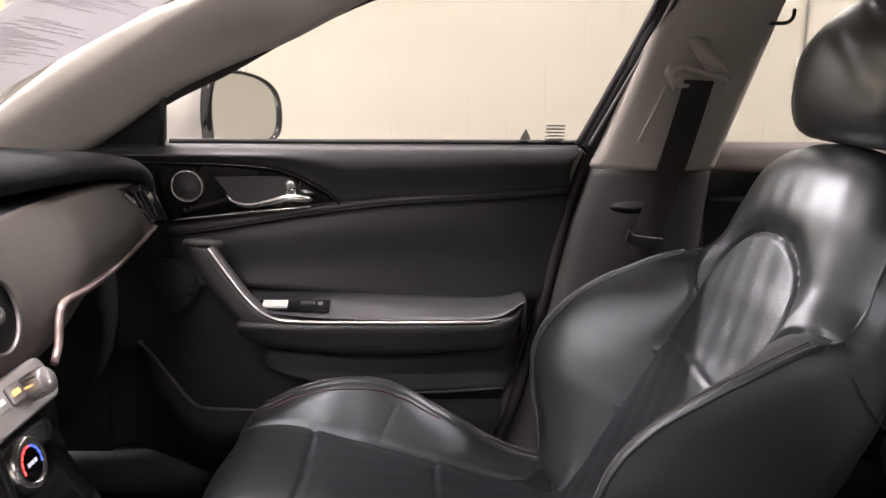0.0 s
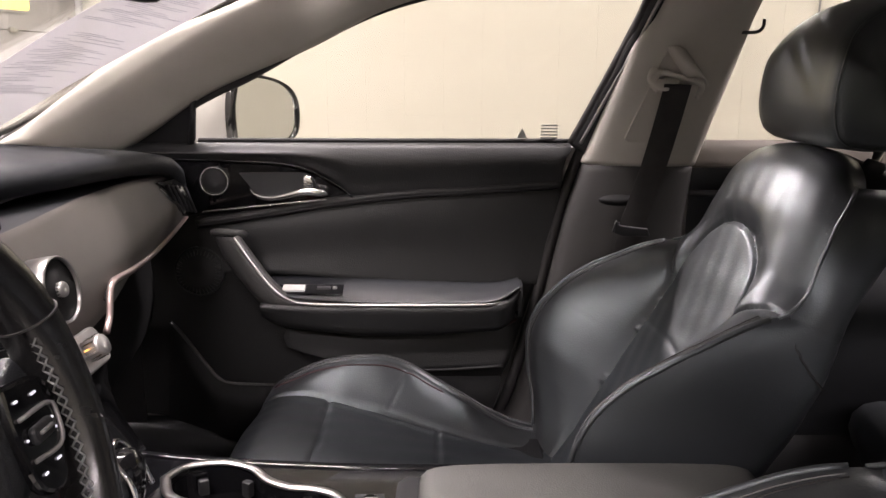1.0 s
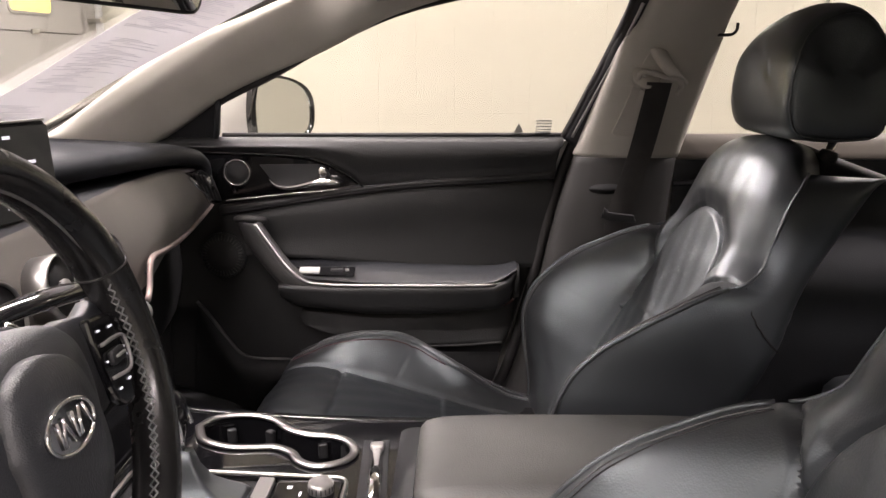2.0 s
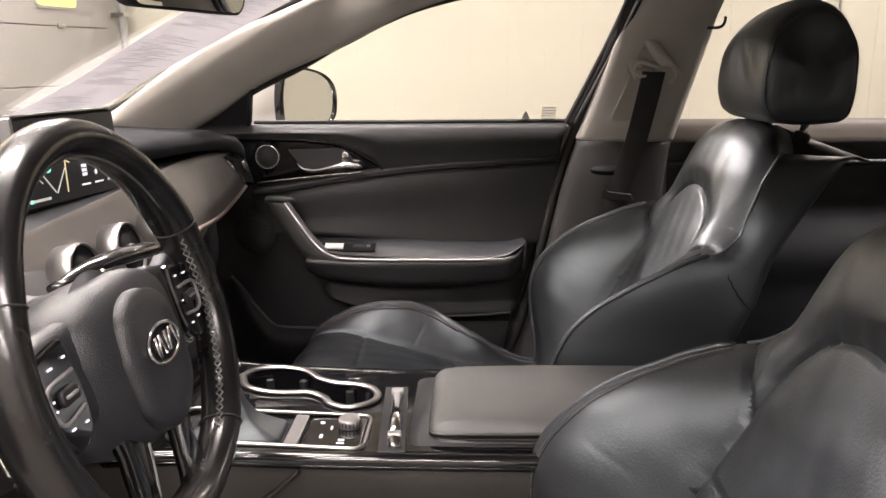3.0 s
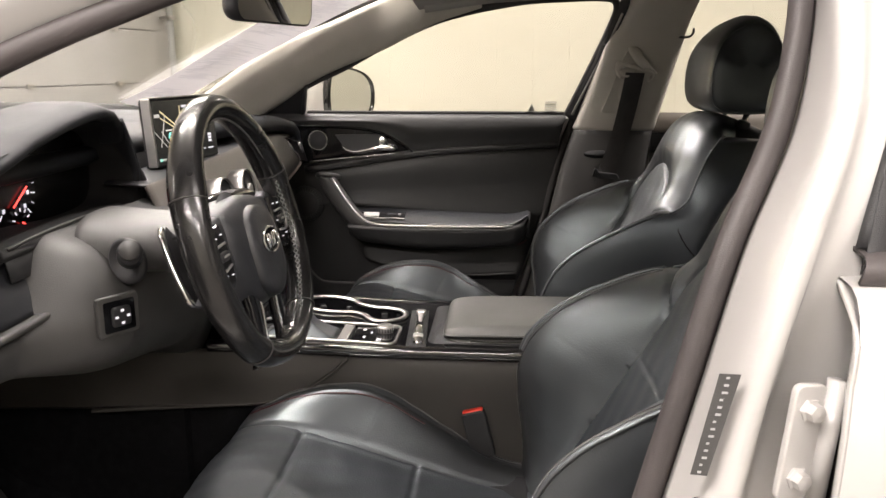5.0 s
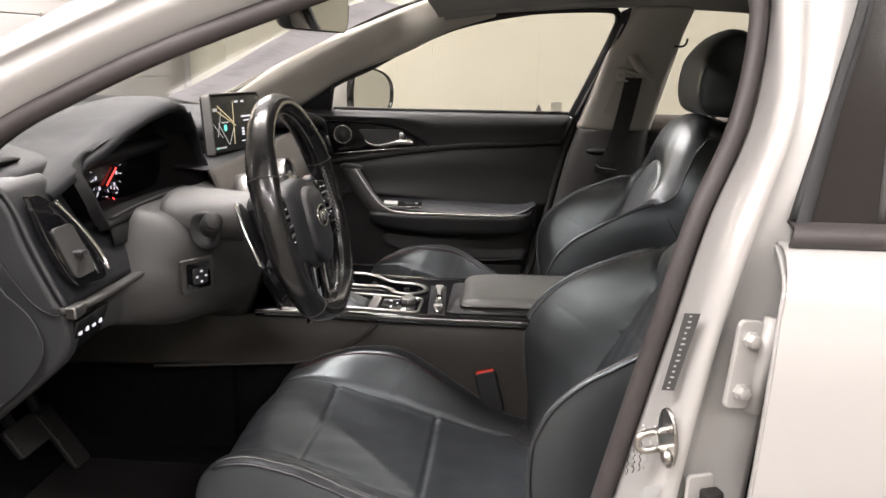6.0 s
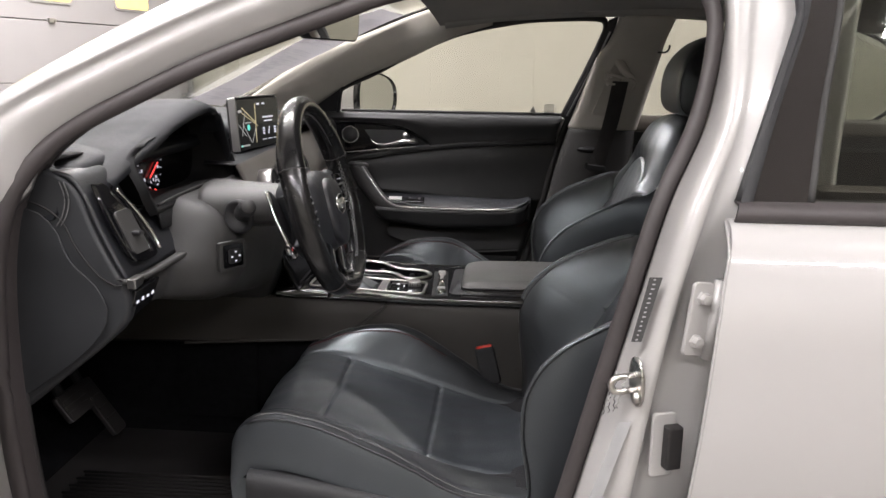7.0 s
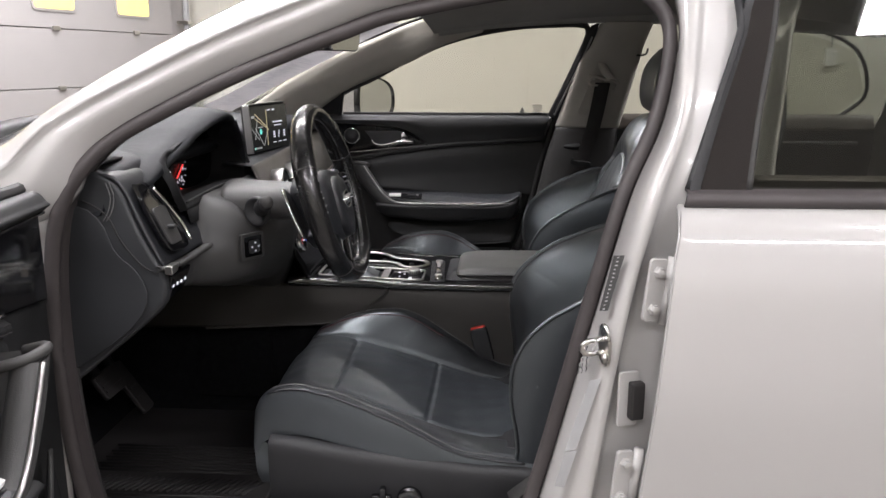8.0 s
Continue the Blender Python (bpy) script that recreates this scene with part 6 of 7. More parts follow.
for y in np.linspace(-0.66, -0.135, 50):
    zl = along(y, LOW)[0]
    fx = 0.03 * float(smoothstep(-0.60, -0.66, y)) + 0.02 * float(smoothstep(-0.25, -0.14, y))
    out = np.array([(-0.49 - fx, y, 0.872), (-0.44 - fx, y, 0.852), (-0.405 - fx, y, 0.815), (-0.388 - fx, y, 0.78), (-0.395 - fx, y, (0.76 + zl) / 2), (-0.425 - fx, y, zl), (-0.47, y, zl - 0.012), (-0.60, y, zl - 0.01)])
    under = np.array([(-0.50, y, 0.780), (-0.488, y, 0.778), (-0.480, y, 0.773), (-0.478, y, 0.765), (-0.480, y, 0.755), (-0.486, y, zl), (-0.50, y, zl - 0.008), (-0.60, y, zl - 0.01)])
    g = float(smoothstep(-0.600, -0.495, y))
    rows.append(cr(under * (1 - g) + out * g, 26))
part("knee_panel", grid(rows), GREYTRIM, dash, "dark grey knee panel", thick=0.005)
SWM = Matrix.Translation((-0.393, -0.520, 0.780)) @ Matrix.Rotation(radians(-32), 4, "Z")     # local x faces the driver's knee
mb = part("mirror_switch", moved(prism(rounded(-0.028, -0.026, 0.028, 0.026, 0.004), lambda a, b, k: (k - 0.004, a, b), 0.008), SWM), GREYTRIM, dash, "square mirror adjuster frame", smooth=False, bevel=0.002)
part("switch_well", moved(prism(rounded(-0.021, -0.020, 0.021, 0.020, 0.003), lambda a, b, k: (0.0042 + k, a, b), 0.001), SWM), GLOSS, mb, smooth=False)
part("switch_pad", moved(prism(rounded(-0.013, -0.013, 0.013, 0.013, 0.005), lambda a, b, k: (0.005 + k, a, b), 0.006), SWM), HARD, mb, "small black adjuster pad", bevel=0.003)
for a, b in ((0.0, 0.008), (0.0, -0.008), (-0.008, 0.0), (0.008, 0.0)):
    part("switch_mark", moved(box((0.0112, a - 0.002, b - 0.0015), (0.0118, a + 0.002, b + 0.0015)), SWM), WHITEMARK, mb, smooth=False)
part("footwell_lining", grid([[(-0.56, y, along(y, LOW)[0] - 0.015 if y < -0.13 else 0.62), (-0.85, y, 0.62), (-1.05, y, 0.50), (-1.10, y, 0.30)] for y in np.linspace(-0.74, 0.72, 20)]), CARPET, dash, thick=0.004)
part("kick_panel", grid([[(-0.65, -0.742, 0.62), (-0.62, -0.745, 0.27)], [(-0.90, -0.735, 0.62), (-0.92, -0.735, 0.27)], [(-1.12, -0.73, 0.62), (-1.12, -0.73, 0.27)]]), SHADEBLACK, dash, thick=0.004)

# ---- steering wheel ----
WC, WT, WY = Vector((-0.2485, -0.4258, 0.8685)), radians(15.5), radians(0.2)
WN = Vector((math.cos(WT) * math.cos(WY), math.cos(WT) * math.sin(WY), math.sin(WT)))
WA = Vector((-math.sin(WY), math.cos(WY), 0))
WU = WN.cross(WA)


def W(a, b, c):
    """A place on the wheel: a to the driver's right, b up its face, c towards the driver."""
    return WC + WA * a + WU * b + WN * c


def H(a, b, c):
    """A place on the hub, which sits a little deeper than the rim."""
    return W(a, b, c - 0.0148)


def steering():
    s = thing("steering_wheel", "black leather multifunction steering wheel with gloss spokes", "steering wheel", tuple(WC))
    ring = []
    for k in range(120):
        w = 2 * math.pi * k / 120
        r = 0.1685 - 0.006 * float(smoothstep(-0.80, -1.0, math.sin(w)))
        ring.append(W(r * 1.01 * math.cos(w), r * math.sin(w), 0.0))
    secs = []
    for k in range(121):
        i = k % 120
        out = (ring[i] - WC).normalized()
        w = 2 * math.pi * i / 120
        fat = 1.0 + 0.10 * math.exp(-((abs(math.degrees(w) - 90) - 62) / 14) ** 2) if math.sin(w) > 0 else 1.0
        secs.append([ring[i] + (out * math.cos(t) * 0.0165 + WN * math.sin(t) * 0.0205) * fat for t in np.linspace(0, 2 * math.pi, 20, endpoint=False)])
    bm = grid(secs, True)
    bmesh.ops.remove_doubles(bm, verts=bm.verts, dist=1e-6)
    rim = part("rim", bm, RIMHIDE, s, "worn glossy leather rim")
    for deg in (22, 158, 232, 308):
        w = radians(deg)
        i = int(deg / 3)
        out = (ring[i] - WC).normalized()
        part("rim_seam", tube([ring[i] + (out * math.cos(t) * 0.0172 + WN * math.sin(t) * 0.0212) * (1.06 if deg in (22, 158) else 1.0) for t in np.linspace(0, 2 * math.pi, 24, endpoint=False)], 0.0009, 5, closed=True), RUBBER, rim, "stitched rim seam")
    arc = []
    for k in range(8, 53):
        i = k
        out = (ring[i] - WC).normalized()
        arc.append(ring[i] - out * 0.0160 + WN * 0.0062)
    part("rim_stitching", tube(arc, 0.0013, 5), STITCH, rim, "grey stitching on the rim's inside")
    arc = []
    for k in list(range(100, 120)) + list(range(0, 7)):
        out = (ring[k] - WC).normalized()
        arc.append(ring[k] - out * 0.0160 + WN * 0.0062)
    for a, b in zip(arc[::1], arc[1::1]):
        part("cross_stitch", tube([a - WN * 0.0035, b + WN * 0.0035], 0.0009, 4), STITCH, rim)
        part("cross_stitch", tube([a + WN * 0.0035, b - WN * 0.0035], 0.0009, 4), STITCH, rim)
    # airbag cover
    base = cr([(-0.092, 0.002), (-0.082, 0.034), (-0.045, 0.046), (0.0, 0.048), (0.045, 0.046), (0.082, 0.034), (0.092, 0.002), (0.085, -0.035), (0.066, -0.070), (0.036, -0.090), (0.0, -0.096), (-0.036, -0.090), (-0.066, -0.070), (-0.085, -0.035), (-0.092, 0.002)], 72)[:-1]
    prof = [(1.02, -0.045), (1.05, -0.020), (1.04, -0.004), (1.00, 0.008), (0.90, 0.018), (0.70, 0.026), (0.45, 0.029), (0.2, 0.030), (0.02, 0.030)]
    hub = part("airbag_cover", grid([[H(a * k, -0.022 + (b + 0.022) * k, c) for a, b in base] for k, c in prof], True, True), SOFT, s, "soft black airbag cover")
    boss = cr([(-0.052, -0.015), (-0.040, 0.020), (0.0, 0.032), (0.040, 0.020), (0.052, -0.015), (0.044, -0.062), (0.0, -0.088), (-0.044, -0.062), (-0.052, -0.015)], 60)[:-1]
    part("airbag_boss", grid([[H(a * k, -0.025 + (b + 0.025) * k, c) for a, b in boss] for k, c in ((1.06, 0.018), (1.02, 0.030), (0.96, 0.034), (0.7, 0.037), (0.3, 0.038), (0.02, 0.038))], True, True), SOFT, hub, "raised centre boss")
    ell = [(0.030 * math.cos(t), -0.016 + 0.0165 * math.sin(t)) for t in np.linspace(0, 2 * math.pi, 40, endpoint=False)]
    lg = part("badge", grid([[H(a, b, 0.0345) for a, b in ell], [H(a, b, 0.0395) for a, b in ell]], True, True), GLOSS, hub, "oval black badge", smooth=False)
    part("badge_ring", tube([H(a, b, 0.0395) for a, b in ell], 0.0017, 8, closed=True), BRIGHT, lg, "chrome badge ring")
    for a, lean in ((-0.016, 0.0), (-0.0085, 0.006), (-0.008, -0.006), (0.0035, 0.0), (0.012, 0.005), (0.0195, -0.005)):
        part("badge_bar", tube([H(a - lean, -0.025, 0.0400), H(a + lean * 0.2, -0.007, 0.0400)], 0.0016, 6), BRIGHT, lg, "plain chrome bar")
    # side spokes with button pods
    for m in (-1, 1):
        part("side_spoke", grid([[tuple(H(m * a, b - 0.012, c)) for b, c in cr([(h, c0 - 0.018), (h * 0.9, c0), (0.0 + lo, c0 + 0.004), (l * 0.9, c0), (l, c0 - 0.018)], 14)] for a, h, l, lo, c0 in ((0.070, 0.052, -0.030, 0.01, 0.012), (0.10, 0.050, -0.030, 0.01, 0.010), (0.13, 0.044, -0.026, 0.008, 0.006), (0.158, 0.050, -0.040, 0.004, 0.002))]), SOFT, s, "black wheel spoke", thick=0.006)
        out = cr([(0.090, 0.046), (0.128, 0.040), (0.138, 0.025), (0.128, -0.022), (0.112, -0.034), (0.092, -0.024), (0.086, 0.010), (0.090, 0.046)], 36)[:-1]
        pod = part("button_pod", prism(out, lambda a, b, k: H(m * (a + 0.012), b - 0.014, 0.010 + k), 0.009), GLOSS, s, "gloss black button pod", smooth=False, bevel=0.003)
        part("pod_frame", tube([H(m * (a + 0.012), b - 0.014, 0.020) for a, b in cr([(0.094, 0.022), (0.128, 0.020), (0.133, 0.010), (0.126, -0.008), (0.094, -0.006)], 24)], 0.0016, 6), SILVER, pod, "silver button frame")
        part("rocker", prism(rounded(0.098, 0.002, 0.122, 0.014, 0.004), lambda a, b, k: H(m * (a + 0.012), b - 0.014, 0.0185 + k), 0.005), HARD, pod, "black rocker switch", bevel=0.002)
        part("rocker_bar", prism(rounded(0.103, 0.007, 0.118, 0.0095, 0.001), lambda a, b, k: H(m * (a + 0.012), b - 0.014, 0.0235 + k), 0.0015), SILVER, pod)
        for a, b, w2 in ((0.098, 0.033, 0.004), (0.118, 0.031, 0.006), (0.095, 0.008, 0.002), (0.127, 0.010, 0.002), (0.100, -0.017, 0.004), (0.118, -0.015, 0.005), (0.127, 0.003, 0.002)):
            part("button_icon", prism(rounded(a - w2 * 0.55, b - 0.0008, a + w2 * 0.45, b + 0.0008, 0.0004), lambda p, q, k: H(m * (p + 0.012), q - 0.014, 0.0193 + k), 0.0009), WHITEMARK, pod, smooth=False)
        # gear paddle behind the spoke
        edge = cr([(-0.322, m * 0.108, 0.892), (-0.316, m * 0.119, 0.882), (-0.298, m * 0.132, 0.845), (-0.282, m * 0.136, 0.813), (-0.280, m * 0.128, 0.806)], 20)
        edge = [Vector((x, WC.y + y, z)) for x, y, z in edge]
        pad = part("gear_paddle", grid([[tuple(e), tuple(e + Vector((-0.004, -m * 0.012, 0.0))), tuple(e * 0.5 + Vector((-0.305, WC.y + m * 0.06, 0.850)) * 0.5), (-0.310, WC.y + m * 0.05, 0.850)] for e in edge]), HARD, s, "black gear paddle", thick=0.005)
        part("paddle_edge", tube(edge, 0.0042, 8), CHROME, pad, "silver paddle edge")
    # forked lower spoke
    for m in (-1, 1):
        leg = part("lower_spoke", grid([[tuple(H(m * (a + q), b, c)) for q, c in cr([(-wd, c0 - 0.012), (-wd * 0.9, c0), (0, c0 + 0.003), (wd * 0.9, c0), (wd, c0 - 0.012)], 10)] for a, b, wd, c0 in ((0.050, -0.052, 0.020, 0.012), (0.047, -0.085, 0.015, 0.010), (0.046, -0.120, 0.014, 0.006), (0.050, -0.150, 0.018, 0.003), (0.054, -0.163, 0.022, 0.0))]), GLOSS, s, "gloss black lower spoke", thick=0.006)
        part("spoke_edge", tube(cr([tuple(H(m * (0.050 - 0.020), -0.060, 0.010)), tuple(H(m * 0.031, -0.090, 0.010)), tuple(H(m * 0.032, -0.120, 0.006)), tuple(H(m * 0.036, -0.152, 0.003))], 16), 0.0022, 6), BRIGHT, leg, "chrome spoke edge")
    part("spoke_bridge", grid([[tuple(H(a, b, c)) for a in np.linspace(-0.034, 0.034, 10)] for b, c in ((-0.070, 0.006), (-0.086, 0.010), (-0.092, 0.004), (-0.092, -0.01))]), GLOSS, s, thick=0.004)
    # column shroud
    sh = []
    for k in np.linspace(0, 1, 16):
        c = W(0, 0, -0.055) * (1 - k) + Vector((-0.46, -0.393, 0.850)) * k
        a, b = 0.060 + 0.026 * k, 0.036 + 0.006 * k
        sh.append([tuple(c + Vector((0, a * np.sign(math.cos(t)) * abs(math.cos(t)) ** 0.8, 0)) + WU * (b * np.sign(math.sin(t)) * abs(math.sin(t)) ** 0.8)) for t in np.linspace(0, 2 * math.pi, 40, endpoint=False)])
    col = part("column_shroud", grid(sh, True, True), GREYTRIM, s, "dark grey column shroud")
    part("column_boss", grid([[tuple(W(r * math.cos(t), r * math.sin(t), c)) for t in np.linspace(0, 2 * math.pi, 32, endpoint=False)] for r, c in ((0.05, -0.07), (0.048, -0.03), (0.06, -0.02))], True, True), HARD, s)
    st = part("light_stalk", tube(cr([(-0.390, -0.45, 0.838), (-0.372, -0.515, 0.853), (-0.346, -0.568, 0.873)], 12), [0.010, 0.010, 0.011, 0.012, 0.013, 0.014, 0.0148, 0.015, 0.015, 0.015, 0.0148, 0.014], 16), HARD, s, "black light stalk")
    part("stalk_collar", lathe([(0.026, -0.004), (0.030, 0.0), (0.030, 0.006), (0.024, 0.010), (0.02, 0.0)], pose(-0.385, -0.492, 0.843, 90, 0, -20), 28), HARD, st)
    part("stalk_tip", tube([(-0.349, -0.564, 0.872), (-0.340, -0.580, 0.878)], [0.0118, 0.0110], 16), GREYTRIM, st, "grey stalk end")
    st = part("wiper_stalk", tube(cr([(-0.355, -0.345, 0.882), (-0.350, -0.28, 0.887), (-0.345, -0.21, 0.883), (-0.342, -0.140, 0.874)], 14), [0.009, 0.009, 0.010, 0.011, 0.012, 0.013, 0.014, 0.015, 0.016, 0.016, 0.016, 0.016, 0.015, 0.012], 12, flat=0.6), GLOSS, s, "black wiper stalk")
    for k in range(3):
        part("stalk_icon", box((-0.334, -0.200 + 0.018 * k, 0.878), (-0.3335, -0.191 + 0.018 * k, 0.882)), WHITEMARK, st, smooth=False)


steering()


# ---- centre stack and console ----
def holed(outer, holes, z):
    """A flat sheet with openings, at height z (a number, or a function of x and y)."""
    bm = bmesh.new()
    edges = []
    for loop in (outer, *holes):
        vs = [bm.verts.new((a, b, z(a, b) if callable(z) else z)) for a, b in loop]
        edges += [bm.edges.new((vs[i], vs[(i + 1) % len(vs)])) for i in range(len(vs))]
    bmesh.ops.triangle_fill(bm, edges=edges, use_beauty=True)
    return bm


con = thing("centre_console", "gloss black centre console with two chrome-rimmed cup holders", "console", (-0.1, 0, 0.25))
# climate panel
AC = pose(-0.406, -0.015, 0.752, 0, 62, 0)      # local z faces the cabin, y across, -x up the slope
ac = part("climate_panel", moved(prism(rounded(-0.035, -0.166, 0.012, 0.166, 0.012), lambda a, b, k: (a, b, k), 0.010), AC), SILVER, con, "silver climate panel", bevel=0.003)
for b in (-0.122, 0.122):
    part("media_knob", lathe([(0.0135, 0.0), (0.0135, 0.020), (0.012, 0.023), (0.0, 0.023)], AC @ pose(-0.012, b, 0.010), 24), SILVER, ac, "knurled silver knob")
    for k in range(14):
        part("knob_rib", moved(box((0.0133, -0.001, 0.004), (0.0146, 0.001, 0.019)), AC @ pose(-0.012, b, 0.010, 0, 0, k * 360 / 14)), CHROME, ac, smooth=False)
for k in range(8):
    b = -0.098 + 0.028 * k
    bt = part("panel_button", moved(prism(rounded(-0.026, b - 0.0125, -0.008, b + 0.0125, 0.003), lambda a, c, d: (a, c, 0.010 + d), 0.003), AC), SILVER, ac, bevel=0.001)
    part("button_icon", moved(box((-0.020, b - 0.006, 0.0131), (-0.015, b + 0.006, 0.0136)), AC), AMBER if k == 7 else WHITEMARK, bt, smooth=False)
lower = part("lower_panel", grid([[(x, y, z) for y in np.linspace(-0.165, 0.165, 12)] for x, z in ((-0.414, 0.744), (-0.414, 0.71), (-0.406, 0.670), (-0.382, 0.628), (-0.370, 0.606))]), GLOSS, con, "gloss black lower stack panel", thick=0.006)
for b in (-0.092, 0.092):
    m = pose(-0.413, b - 0.004, 0.694, 0, 76, 0)
    dial = part("temperature_dial", lathe([(0.029, 0.0), (0.029, 0.010), (0.026, 0.016), (0.020, 0.017), (0.019, 0.014), (0.0, 0.014)], m, 32), CHROME, con, "chrome temperature dial")
    part("dial_face", lathe([(0.019, 0.0142), (0.0185, 0.0155), (0.0, 0.0155)], m, 28), GLOSS, dial, smooth=False)
    for k in range(9):
        w = math.radians(-100 + 25 * k)
        part("dial_mark", moved(box((0.0155, -0.003, 0.0156), (0.0178, 0.003, 0.0162)), m @ pose(0, 0, 0, 0, 0, 180 - 100 + 25 * k)), BLUE if k < 4 else REDLIGHT, dial, smooth=False)
    for k in range(3):
        part("dial_print", moved(box((-0.002, -0.008 + 0.006 * k, 0.0156), (0.002, -0.0035 + 0.006 * k, 0.0162)), m), WHITEMARK, dial, smooth=False)

# side walls
for s in (-1, 1):
    rows = []
    for x in np.linspace(-1.05, 0.42, 60):
        zt = float(np.interp(x, [-1.05, -0.42, -0.30, -0.05, 0.14, 0.42], [0.60, 0.604, 0.596, 0.590, 0.590, 0.592]))
        w = float(np.interp(x, [-1.05, -0.62, -0.40, -0.25, 0.42], [0.23, 0.19, 0.165, 0.146, 0.140]))
        zl = float(np.interp(x, [-0.62, -0.32, -0.24, -0.12, 0.0], [0.495, 0.495, 0.47, 0.36, 0.26]))
        rows.append([(x, s * a, z) for a, z in ((w - 0.004, zt), (w, zt - 0.02), (w + 0.004, 0.55), (w + 0.003, max(zl, 0.50)), (w + 0.003, zl + 0.01), (w - 0.004, zl))])
    part("side_wall", grid([cr(r, 16) for r in rows]), CONSOLE, con, "dark grey console side", thick=0.006)
    rows = []
    for x, a, z in cr([(-0.62, 0.206, 0.50), (-0.45, 0.172, 0.500), (-0.34, 0.156, 0.503), (-0.27, 0.154, 0.520), (-0.21, 0.152, 0.56), (-0.18, 0.151, 0.588)], 30):
        rows.append((x, s * a, z))
    part("side_crease", tube(rows, 0.006, 8, flat=0.6), CONSOLE, con, "raised sweep on the console side")
part("tunnel", box((-1.1, -0.125, 0.24), (0.42, 0.125, 0.50)), CARPET, con, smooth=False)
part("front_column", box((-0.66, -0.15, 0.30), (-0.48, 0.15, 0.70)), CARPET, con, smooth=False)


def eight(k=1.0):
    """The outline of the two joined cups."""
    p = cr([(-0.315, 0.088), (-0.300, 0.118), (-0.262, 0.133), (-0.225, 0.124), (-0.200, 0.098), (-0.178, 0.086), (-0.165, 0.082), (-0.143, 0.080), (-0.116, 0.066), (-0.103, 0.038), (-0.112, 0.012), (-0.142, -0.002), (-0.168, 0.010),
            (-0.180, 0.030), (-0.205, 0.045), (-0.232, 0.040), (-0.266, 0.038), (-0.298, 0.052), (-0.315, 0.088)], 80)[:-1]
    c = p.mean(0)
    return [tuple(c + (q - c) * k) for q in p]


def ztop(a, b):
    return 0.606 + 0.010 * float(smoothstep(-0.15, -0.38, a))


shift = rounded(-0.355, -0.128, -0.102, -0.034, 0.012)
bin_ = rounded(-0.045, -0.115, 0.20, 0.115, 0.02)
outer = [(-0.395, -0.165), (-0.30, -0.150), (-0.1, -0.143), (0.15, -0.143), (0.38, -0.143), (0.38, 0.143), (-0.1, 0.143), (-0.30, 0.150), (-0.395, 0.165)]
part("top_plate", holed(outer, [eight(), shift, bin_], ztop), GLOSS, con, "gloss black console top", smooth=False, thick=0.006)
for s in (-1, 1):
    part("edge_band", grid([[tuple(p) for p in cr([(x, s * (w - 0.012), z), (x, s * (w + 0.001), z - 0.001), (x, s * (w + 0.005), z - 0.010), (x, s * (w + 0.002), z - 0.020)], 10)] for x, w, z in cr([(-0.42, 0.170, 0.621), (-0.30, 0.152, 0.615), (-0.1, 0.1455, 0.6085), (0.15, 0.1455, 0.6085), (0.38, 0.1455, 0.6085)], 40)]), GLOSS, con, "gloss black edge band", thick=0.003)
    part("edge_line", tube([(x, s * (w + 0.0045), z - 0.014) for x, w, z in cr([(-0.42, 0.170, 0.621), (-0.30, 0.152, 0.615), (-0.1, 0.1455, 0.6085), (0.15, 0.1455, 0.6085), (0.38, 0.1455, 0.6085)], 40)], 0.0013, 5), GLOSS, con)
cup = part("cup_holder", grid([[(a, b, z) for a, b in eight(k)] for k, z in ((1.0, 0.606), (0.97, 0.56), (0.95, 0.535))], True), GLOSS, con, "deep black cup holder")
part("cup_floor", grid([[(a, b, 0.536) for a, b in eight(0.97)], [(a, b, 0.534) for a, b in eight(0.95)]], True, True), RUBBER, cup, smooth=False)
part("cup_rim", tube([(a, b, ztop(a, b) + 0.003) for a, b in eight(1.025)], 0.0062, 10, closed=True, flat=0.5), SATIN, con, "wide satin chrome cup rim")
for a, b, w in ((-0.285, 0.122, -60), (-0.225, 0.118, -120), (-0.115, 0.076, -110), (-0.150, 0.080, -70), (-0.09, 0.03, 170)):
    part("cup_tab", moved(box((0, -0.006, -0.026), (0.010, 0.006, -0.006)), pose(a, b, 0.606, 0, 0, w)), HARD, cup, "small black cup tab", smooth=False, bevel=0.002)
part("shift_frame", tube([(a, b, ztop(a, b) + 0.003) for a, b in rounded(-0.357, -0.130, -0.100, -0.032, 0.014)], 0.0028, 8, closed=True), SATIN, con, "chrome shifter frame")
part("shift_floor", grid([[(a, b, ztop(a, b) - 0.006) for a, b in rounded(-0.355, -0.129, -0.102, -0.033, 0.012)], [(a, b, ztop(a, b) - 0.010) for a, b in shift]], True, True), HARD, con, smooth=False)
boot = rounded(-0.346, -0.120, -0.210, -0.042, 0.016)
bc = np.array((-0.285, -0.081))
part("shift_boot", grid([[(bc[0] + (a - bc[0]) * k, bc[1] + (b - bc[1]) * k, z + 0.002 * math.sin(9 * math.atan2(b - bc[1], a - bc[0]))) for a, b in boot] for k, z in ((1.0, 0.606), (0.92, 0.612), (0.70, 0.620), (0.46, 0.632), (0.30, 0.650), (0.22, 0.668))], True, True), LEATHER, con, "creased black leather shifter boot")
lv = part("shift_lever", tube(cr([(-0.287, -0.081, 0.655), (-0.290, -0.080, 0.685), (-0.295, -0.078, 0.715), (-0.300, -0.076, 0.735)], 18), list(np.interp(np.linspace(0, 1, 18), [0, 0.3, 0.55, 0.8, 0.95, 1], [0.010, 0.013, 0.021, 0.024, 0.018, 0.008])), 20), GLOSS, con, "gloss black gear lever")
